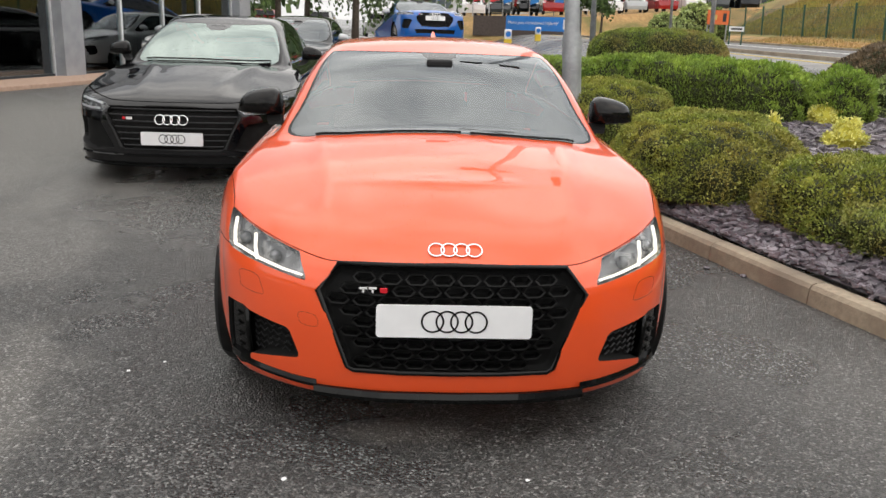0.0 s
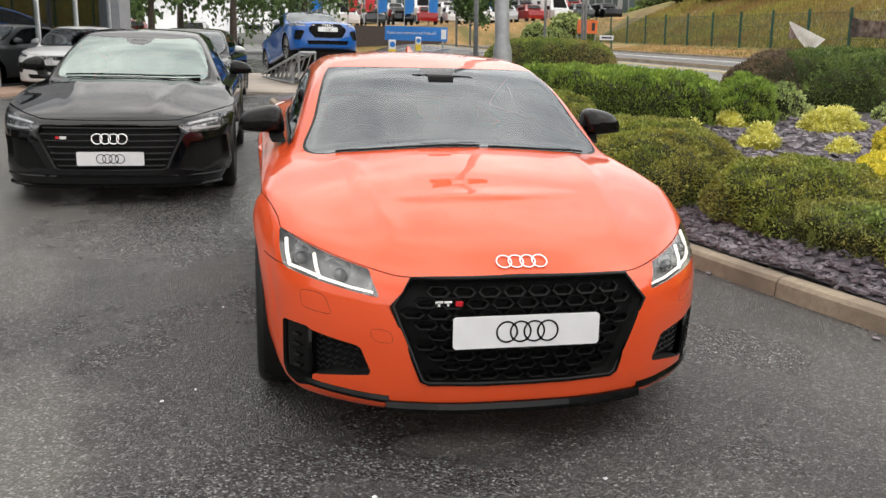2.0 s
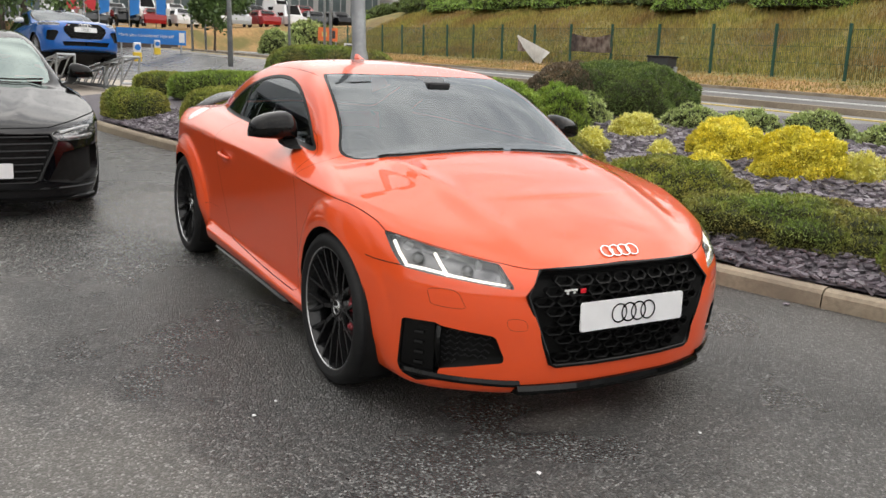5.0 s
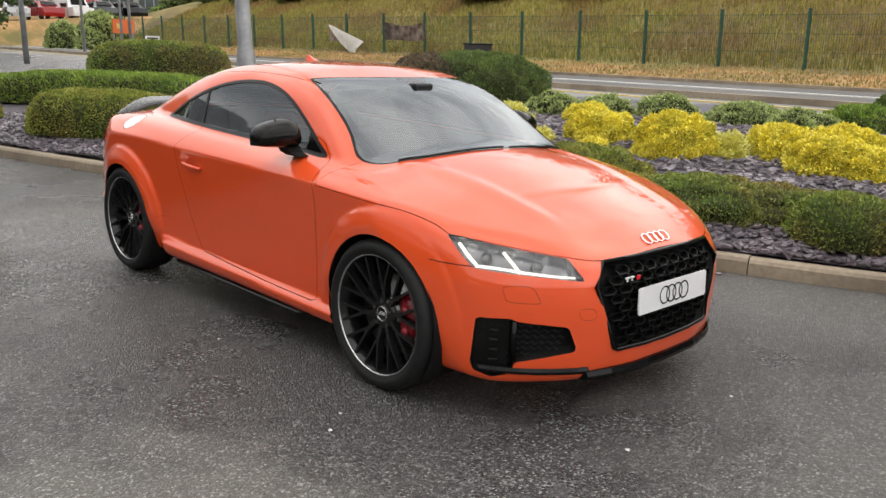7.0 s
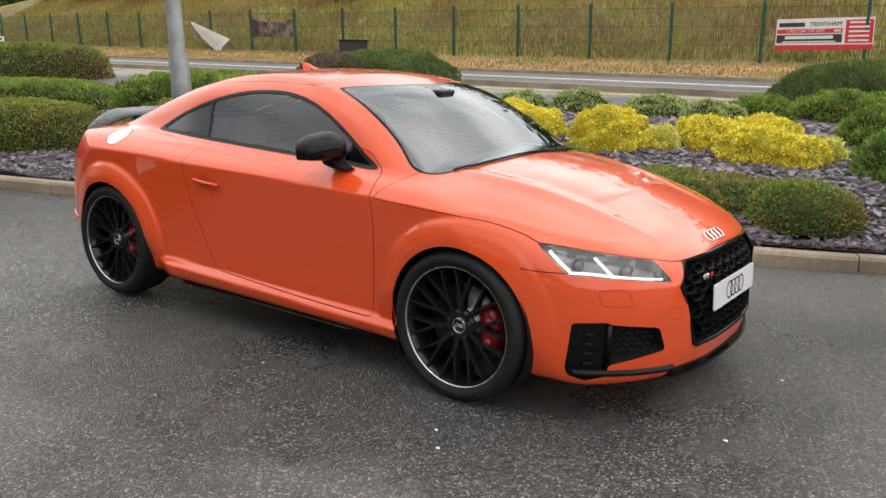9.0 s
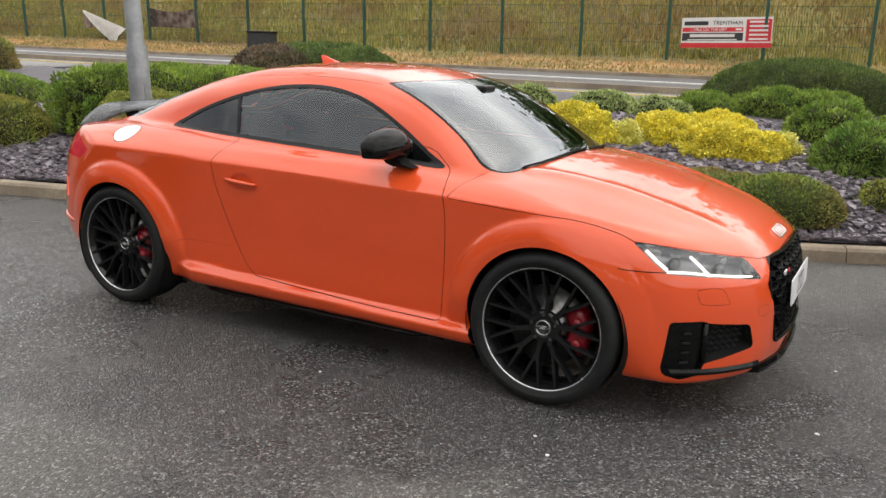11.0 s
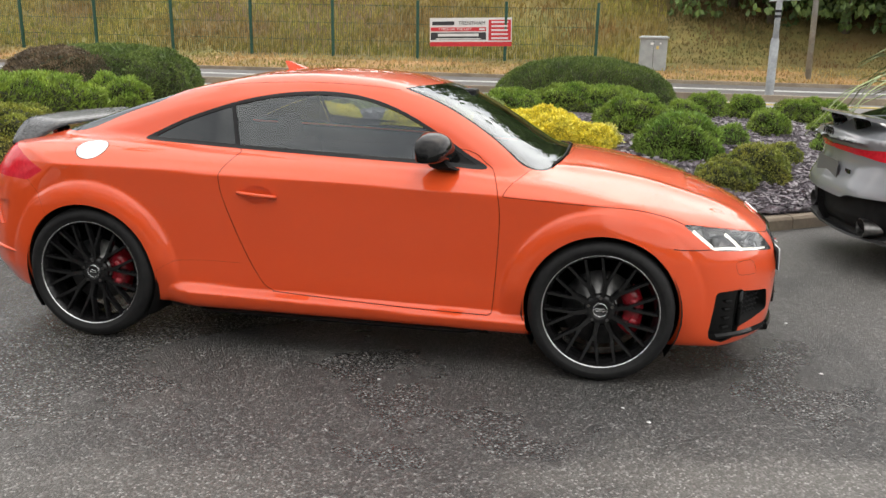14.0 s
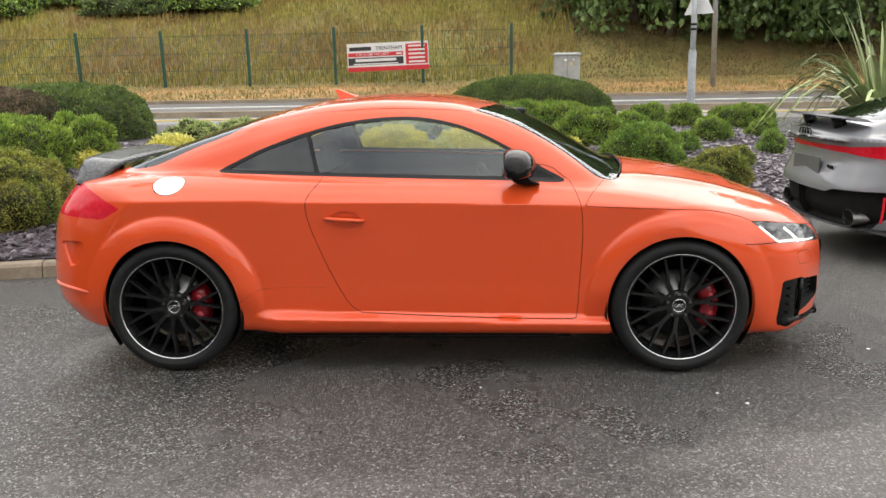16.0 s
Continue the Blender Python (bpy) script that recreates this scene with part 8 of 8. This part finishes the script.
# ---- trees ----
def tree(x, y, z, h, r, leaf, seed, weep=0.0, count=5200, size=0.20, bare=0.35, label="", name="tree"):
    rng = np.random.default_rng(seed)
    rr = random.Random(seed)
    t = thing(name, label or "broad dark green tree beyond the forecourt", "tree", at=(x, y, z))
    bm = bmesh.new()
    top = V3((rr.uniform(-0.3, 0.3), rr.uniform(-0.3, 0.3), h * 0.82))
    pts = [V3((0, 0, -0.3)), V3((0.05, 0.02, h * 0.2)), top * 0.55 + V3((0.1, 0, 0)), top]
    tube(bm, pts, [0.045 * h * 0.5, 0.035 * h * 0.5, 0.022 * h * 0.5, 0.02], 9)
    part("trunk", bm, BARK, t, smooth=True)
    tips = []
    for k in range(11):
        a = 2 * math.pi * k / 11 + rr.uniform(-0.2, 0.2)
        s = rr.uniform(bare, 0.75)
        base = V3((0, 0, h * s))
        end = base + V3((math.cos(a) * r * rr.uniform(0.5, 0.85), math.sin(a) * r * rr.uniform(0.5, 0.85), h * rr.uniform(0.08, 0.25)))
        bm = bmesh.new()
        tube(bm, [base, base * 0.4 + end * 0.6 + V3((0, 0, -0.1)), end], [0.012 * h, 0.008 * h, 0.01], 6)
        part("limb", bm, BARK, t, smooth=True)
        tips.append(end)
    P = []
    for k in range(46):
        c = tips[k % len(tips)] + V3((rr.gauss(0, r * 0.28), rr.gauss(0, r * 0.28), rr.gauss(0, h * 0.10)))
        n = count // 46
        cl = rng.normal(0, 1, (n, 3)) * np.array([r * 0.20, r * 0.20, h * 0.055])
        if weep:
            m = rng.integers(0, 9, n)
            off = rng.normal(0, r * 0.16, (9, 2))
            cl[:, :2] = off[m] + rng.normal(0, 0.05, (n, 2))
            cl[:, 2] = -rng.random(n) * weep * h * rng.uniform(0.5, 1.0, 9)[m]
        P.append(cl + np.array(c))
    p = np.vstack(P)
    p[:, 2] = np.maximum(p[:, 2], h * 0.06)
    m = len(p)
    d = rng.normal(0, 1, (m, 3)) + np.array([0, 0, -2.2 if weep else 0.2])
    d /= np.linalg.norm(d, axis=1)[:, None]
    s = np.cross(d, rng.normal(0, 1, (m, 3)))
    s /= np.linalg.norm(s, axis=1)[:, None]
    L = size * rng.uniform(0.6, 1.4, (m, 1))
    W = L * (0.30 if weep else 0.55)
    q = np.stack([p, p + d * L * 0.5 + s * W, p + d * L, p + d * L * 0.5 - s * W], 1).reshape(-1, 3)
    o = link("crown", fast_mesh("crown", q, np.arange(m * 4).reshape(-1, 4)), leaf, t, smooth=False)
    return t


TREELEAF = leaf_mat("tree_leaf", (0.045, 0.090, 0.021), (0.112, 0.173, 0.042))
WILLOWLEAF = leaf_mat("willow_leaf", (0.090, 0.150, 0.038), (0.180, 0.255, 0.068))
k = 20
for x, y, h, r in ((30.0, -6.0, 8.5, 3.2), (31.5, -10.5, 9.5, 3.6), (27.5, -14.0, 9.0, 3.6), (35, -2.5, 9.0, 3.2), (34.5, -14.5, 10, 4.0), (27, -20, 9, 4), (38, -7.5, 10, 4.0), (32.5, -6.5, 8, 3.2), (29.0, -11.5, 8, 3.0), (28.8, -7.2, 7.5, 3.0), (28.0, -9.6, 7.0, 2.8)):
    k += 1
    tree(x, y, float(land_z(x, y)) - 0.1, h, r, TREELEAF if k % 2 else WILLOWLEAF, k, 0.62, 9000, 0.24, 0.22, "tall drooping willow like tree on the grass bank")
for x, y, h, r in ((-9.5, 33.0, 8, 3.2), (-6.0, 36.0, 8.5, 3.0), (-2.5, 38.0, 9.5, 3.4), (1.0, 41.0, 9, 3.0), (-13, 37, 9, 3.6), (-5.5, 44, 10, 4.0), (0.5, 50, 10, 4.0)):
    k += 1
    tree(x, y, 0, h, r, TREELEAF, k, 0.35, 6500, 0.24, 0.35, "dark leafy tree at the edge of the site")
tree(12.6, 50.5, 0.7, 4.3, 1.45, TREELEAF, 60, 0, 5500, 0.22, 0.3, "small round tree on the far slope")
for x, y, h, r, c in ((18.6, 50, 2.3, 1.2, GREYLEAF), (20.2, 52.5, 2.1, 1.3, YEWLEAF), (17.4, 53, 1.6, 0.9, GREYLEAF)):
    bush("large_shrub", "large loose shrub beside the far road", x, y, r, r, h, 0, c, 0.20, 0.5, 260, 2.1, 2.1, 0.2, lobes=0.2, z=0.7, depth=0.3)

# ---- shrubs along the top of the bank ----
rs = random.Random(3)
for y in np.arange(12, 84, 3.4):
    x = 33.5 + rs.uniform(-1.0, 1.2) + 0.05 * max(0, y - 30)
    bush("bank_shrub", "spreading dark green shrub on top of the grass bank", x, y, rs.uniform(1.4, 2.2), rs.uniform(1.6, 2.4), rs.uniform(0.7, 1.3), 0, YEWLEAF if rs.random() < 0.5 else CONIFLEAF, 0.17, 0.45, 190, 2.2, 2.2, 0.25, up=0.3, lobes=0.2, z=float(land_z(x, y)) - 0.15, depth=0.25, group="shrubs on the bank")


# ---- long grass ----
def blades(name, label, x0, x1, y0, y1, count, hmin, hmax, seed, material, w=0.03):
    rng = np.random.default_rng(seed)
    x, y = rng.uniform(x0, x1, count), rng.uniform(y0, y1, count)
    keep = np.array([noise.noise(V3((a * 0.35, b * 0.35, 4.0))) for a, b in zip(x, y)]) > -0.75
    x, y = x[keep], y[keep]
    n = len(x)
    z = land_z(x, y) - 0.03
    a = rng.uniform(0, math.pi, n)
    hh = rng.uniform(hmin, hmax, n)
    lx, ly = rng.normal(0, 0.12, n) * hh, rng.normal(0, 0.12, n) * hh
    dx, dy = np.cos(a) * w, np.sin(a) * w
    q = np.stack([np.stack([x - dx, y - dy, z], 1), np.stack([x + dx, y + dy, z], 1), np.stack([x + lx + dx * 0.3, y + ly + dy * 0.3, z + hh], 1), np.stack([x + lx - dx * 0.3, y + ly - dy * 0.3, z + hh], 1)], 1).reshape(-1, 3)
    o = link(name, fast_mesh(name, q, np.arange(n * 4).reshape(-1, 4)), material, smooth=False)
    return tagged(o, label, "grass", kind="stuff")


LONGGRASS = leaf_mat("long_dry_grass", (0.20, 0.205, 0.038), (0.39, 0.315, 0.075), (0.30, (0.25, 0.155, 0.05)), 0.85)
SHORTGRASS = leaf_mat("short_dry_grass", (0.364, 0.221, 0.078), (0.520, 0.351, 0.156), (0.650, (0.208, 0.195, 0.052)), 0.850)
blades("long_grass", "long dry yellowing grass on the bank", 24.7, 37, -3.5, 62, 88000, 0.10, 0.34, 5, LONGGRASS, 0.028)
# worn grass and litter, with the trees' shade painted into the colour
SHADEGRASS = leaf_mat("shade_tinted_thin_grass", (0.10, 0.095, 0.028), (0.19, 0.145, 0.05), (0.5, (0.17, 0.10, 0.04)), 0.85)
blades("thin_grass", "thin worn grass and leaf litter, coloured darker for the shade under the trees", 24.7, 37, -20, -3.5, 24000, 0.04, 0.14, 8, SHADEGRASS, 0.03)
blades("verge_grass", "short scorched brown grass on the road verge", 20.3, 24.6, -20, 50, 22000, 0.05, 0.14, 6, SHORTGRASS, 0.03)


# ---- far terrace with parked cars and showrooms ----
def far_car(name, label, coat, x, y, z, turn, van=False):
    c = thing(name, label, "car" if not van else "van", "cars parked on the far terrace", at=(x, y, z), turn=turn)
    H = 2.0 if van else 1.5
    bm = bmesh.new()
    sec = []
    prof = [(-2.1, 0.55, 0.75), (-2.0, 0.95, 0.85), (-1.2, 1.05, 0.9), (-0.5, H - 0.05, 0.72), (0.2, H, 0.72), (1.5, H - (0.0 if van else 0.12), 0.72 if not van else 0.85), (2.0, 1.0 if not van else H - 0.1, 0.8), (2.1, 0.6, 0.8)]
    for y0, zt, w in prof:
        sec.append([(-w, y0, 0.25), (-w - 0.03, y0, min(zt, 0.9)), (-w * 0.9, y0, zt - 0.03), (0, y0, zt), (w * 0.9, y0, zt - 0.03), (w + 0.03, y0, min(zt, 0.9)), (w, y0, 0.25)])
    loft(bm, sec)
    part("body", bm, coat, c, smooth=False)
    for nm, pts in (("windscreen", [(-0.62, -1.13, 1.10), (0.62, -1.13, 1.10), (0.52, -0.56, H - 0.12), (-0.52, -0.56, H - 0.12)]), ("rear_window", [(-0.5, 2.06, 0.98), (0.5, 2.06, 0.98), (0.45, 1.72, H - 0.25), (-0.45, 1.72, H - 0.25)])):
        bm = bmesh.new()
        vs = [bm.verts.new(V3(p) + V3((0, -0.03 if nm == "windscreen" else 0.03, 0.03))) for p in pts]
        bm.faces.new(vs)
        bmesh.ops.solidify(bm, geom=bm.faces[:], thickness=0.02)
        part(nm, bm, GLOSSBLK, c)
    for sx in (-1, 1):
        bm = bmesh.new()
        box(bm, sx * 0.765, 0.35, 1.12, 0.02, 1.7, 0.32, bevel=0.008)
        part("side_window", bm, GLOSSBLK, c)
        for yy in (-1.35, 1.35):
            bm = bmesh.new()
            cyl(bm, (sx * 0.68, yy, 0.31), (sx * 0.86, yy, 0.31), 0.31, n=16)
            part("wheel", bm, RUBBER, c)
    return c


def terrace():
    bm = bmesh.new()
    loft(bm, [[(4, 60, -0.5), (4, 64, 1.75), (4, 130, 2.6), (4, 130, -0.5)], [(14, 60, -0.5), (14, 63, 2.1), (14, 130, 2.8), (14, 130, -0.5)], [(24, 60, 0), (24, 66, 3.0), (24, 130, 3.6), (24, 130, -0.5)], [(60, 62, 1), (60, 70, 5.6), (60, 130, 6), (60, 130, -0.5)]])
    tagged(part("terrace", bm, VERGE), "dry grass slope with a raised car park above", "terrace", kind="structure")
    bm = bmesh.new()
    box(bm, 9.0, 61.3, 1.2, 7.5, 0.3, 1.5)
    tagged(part("retaining_wall", bm, surf("dark_brick", (0.06, 0.045, 0.04), (0.09, 0.07, 0.06), 8, 0.85)), "dark retaining wall below the parked cars", "wall", kind="structure")
    coats = ((WHITEP, True, "white van"), (WHITEP, True, "white van"), (REDP, False, "dark red car"), (SILVERP, False, "silver car"), (DARKP, False, "dark grey car"), (WHITEP, False, "white car"), (REDP, False, "red car"), (BLACKP, False, "black car"))
    i = 0
    for x in np.arange(5.5, 30, 2.35):
        co, van, what = coats[(i * 3 + 1) % 8]
        far_car("parked_van" if van else "parked_car", what + " in a row on the far terrace", co, x, 68 + 0.05 * x, 1.9 + 0.055 * max(0, x - 6), rs.uniform(-8, 8), van)
        i += 1
    for x in np.arange(6, 32, 2.6):
        co, van, what = coats[(i * 5 + 2) % 8]
        far_car("parked_van" if van else "parked_car", what + " in a row on the far terrace", co, x, 78 + 0.05 * x, 2.5 + 0.06 * max(0, x - 6), rs.uniform(-8, 8), van)
        i += 1
    for x, y, tr in ((41.5, 68, 80), (42, 48.5, 95), (42, 60, 85), (42.5, 74, 90), (42, 40, 88), (42, 31, 92)):
        co, van, what = coats[(i * 3) % 8]
        far_car("parked_car", what + " parked above the grass bank", co, x, y, float(land_z(x, y)) - 0.1, tr, False)
        i += 1


terrace()
for x, y, tr in ((-11.5, 46, 20), (-8.5, 48, 10), (-5.0, 47, 0), (-1.8, 52, 5)):
    co = (REDP, WHITEP, SILVERP, REDP)[int(abs(x)) % 4]
    far_car("parked_car", "car parked beyond the trees", co, x, y, 0.3, tr)


def far_building(name, label, x0, x1, y, z0, h, wall, bays, red=False):
    b = thing(name, label, "building")
    bm = bmesh.new()
    box(bm, (x0 + x1) / 2, y + 6, z0 + h / 2, x1 - x0, 12, h)
    part("wall", bm, wall, b)
    bm = bmesh.new()
    box(bm, (x0 + x1) / 2, y + 6, z0 + h + 0.15, x1 - x0 + 0.6, 12.6, 0.3)
    part("roof", bm, CLADDING, b)
    gm = surf("far_glass", (0.06, 0.08, 0.09), (0.10, 0.13, 0.14), 0.7, 0.12)
    for k in range(bays):
        w = (x1 - x0) / bays
        cx = x0 + w * (k + 0.5)
        win = bmesh.new()
        box(win, cx, y - 0.04, z0 + h * 0.36, w * 0.84, 0.08, h * 0.62)
        wo = part("window", win, gm, b)
        for q in (-0.25, 0.0, 0.25):
            bm = bmesh.new()
            box(bm, cx + w * q, y - 0.10, z0 + h * 0.36, 0.10, 0.06, h * 0.62)
            part("mullion", bm, CLADDING, wo)
    if red:
        bm = bmesh.new()
        cx = x0 + (x1 - x0) * 0.35
        for a in (-2.2, 2.2):
            box(bm, cx + a, y - 0.5, z0 + h * 0.42, 0.7, 0.9, h * 0.84)
        box(bm, cx, y - 0.5, z0 + h * 0.84, 5.1, 0.9, 0.8)
        part("red_portal", bm, SIGNRED, b, "red entrance portal")
    return b


far_building("far_showroom", "distant grey and glass showroom with a red entrance portal", 20, 46, 96, 3.4, 7.5, CLADDING, 6, True)
far_building("far_showroom", "distant showroom with blue and glass front", 2, 19, 104, 2.6, 7.0, surf("pale_cladding", (0.45, 0.47, 0.5), (0.52, 0.54, 0.57), 1, 0.5), 4)
far_building("far_warehouse", "distant pale grey warehouse above the bank", 48, 90, 92, 5.5, 9, surf("pale_sheet", (0.5, 0.51, 0.52), (0.58, 0.59, 0.6), 0.6, 0.5), 5)


def feather_flag(x, y, z, h, mt, label):
    f = thing("feather_flag", label, "flag", "flags on the far terrace", at=(x, y, z))
    bm = bmesh.new()
    cyl(bm, (0, 0, 0), (0, 0, h), 0.04, 0.03, 8)
    part("flag_pole", bm, GALV, f)
    bm = bmesh.new()
    plate_of(bm, [(0.05, h * 0.25), (0.75, h * 0.30), (0.85, h * 0.8), (0.55, h * 0.98), (0.05, h)], 0.02, pose(0, 0, 0, 90, 0, 0))
    part("flag_cloth", bm, mt, f)


for x, y, mt, what in ((2.5, 63.5, SIGNBLUE, "blue"), (5.4, 64, SIGNRED, "red"), (6.6, 63, SIGNRED, "red"), (8.0, 66, SIGNBLUE, "blue"), (10.2, 66, SIGNBLUE, "blue"), (12.4, 67, SIGNBLUE, "blue"), (15.2, 67, SIGNBLUE, "blue"), (17.4, 68, SIGNBLUE, "blue")):
    feather_flag(x, y, 1.9, 4.2, mt, what + " feather flag among the parked cars")


# ---- woods closing the view, with unseen sky blockers ----
def woods():
    rng = np.random.default_rng(77)
    P = []
    # stands at x 55 and 66: unseen, added tall to block low sky reflections
    for cx, cy, cz, n, sx, sy, sz in ((-40, 95, 6, 5200, 26, 6, 4.5), (20, 125, 10, 5200, 40, 6, 4.5), (66, 45, 16, 8000, 5, 50, 7), (55, -25, 13, 9000, 8, 36, 7), (-45, -30, 5, 4200, 8, 40, 4), (0, -70, 5, 4200, 45, 8, 4)):
        c = np.stack([rng.uniform(-1, 1, n) * sx, rng.uniform(-1, 1, n) * sy, rng.normal(0, 0.5, n) * sz], 1)
        c[:, 2] += 2.0 * np.array([noise.noise(V3((a * 0.12 + cx, b * 0.12, 0))) for a, b in c[:, :2]])
        P.append(c + np.array([cx, cy, cz]))
    p = np.vstack(P)
    m = len(p)
    d = rng.normal(0, 1, (m, 3))
    d /= np.linalg.norm(d, axis=1)[:, None]
    s = np.cross(d, rng.normal(0, 1, (m, 3)))
    s /= np.linalg.norm(s, axis=1)[:, None]
    L = rng.uniform(0.8, 1.9, (m, 1))
    q = np.stack([p, p + d * L * 0.5 + s * L * 0.4, p + d * L, p + d * L * 0.5 - s * L * 0.4], 1).reshape(-1, 3)
    o = link("woods", fast_mesh("woods", q, np.arange(m * 4).reshape(-1, 4)), TREELEAF, smooth=False)
    tagged(o, "dark green woods around the site, with unseen stands added to darken reflections", "woods", kind="stuff")


woods()
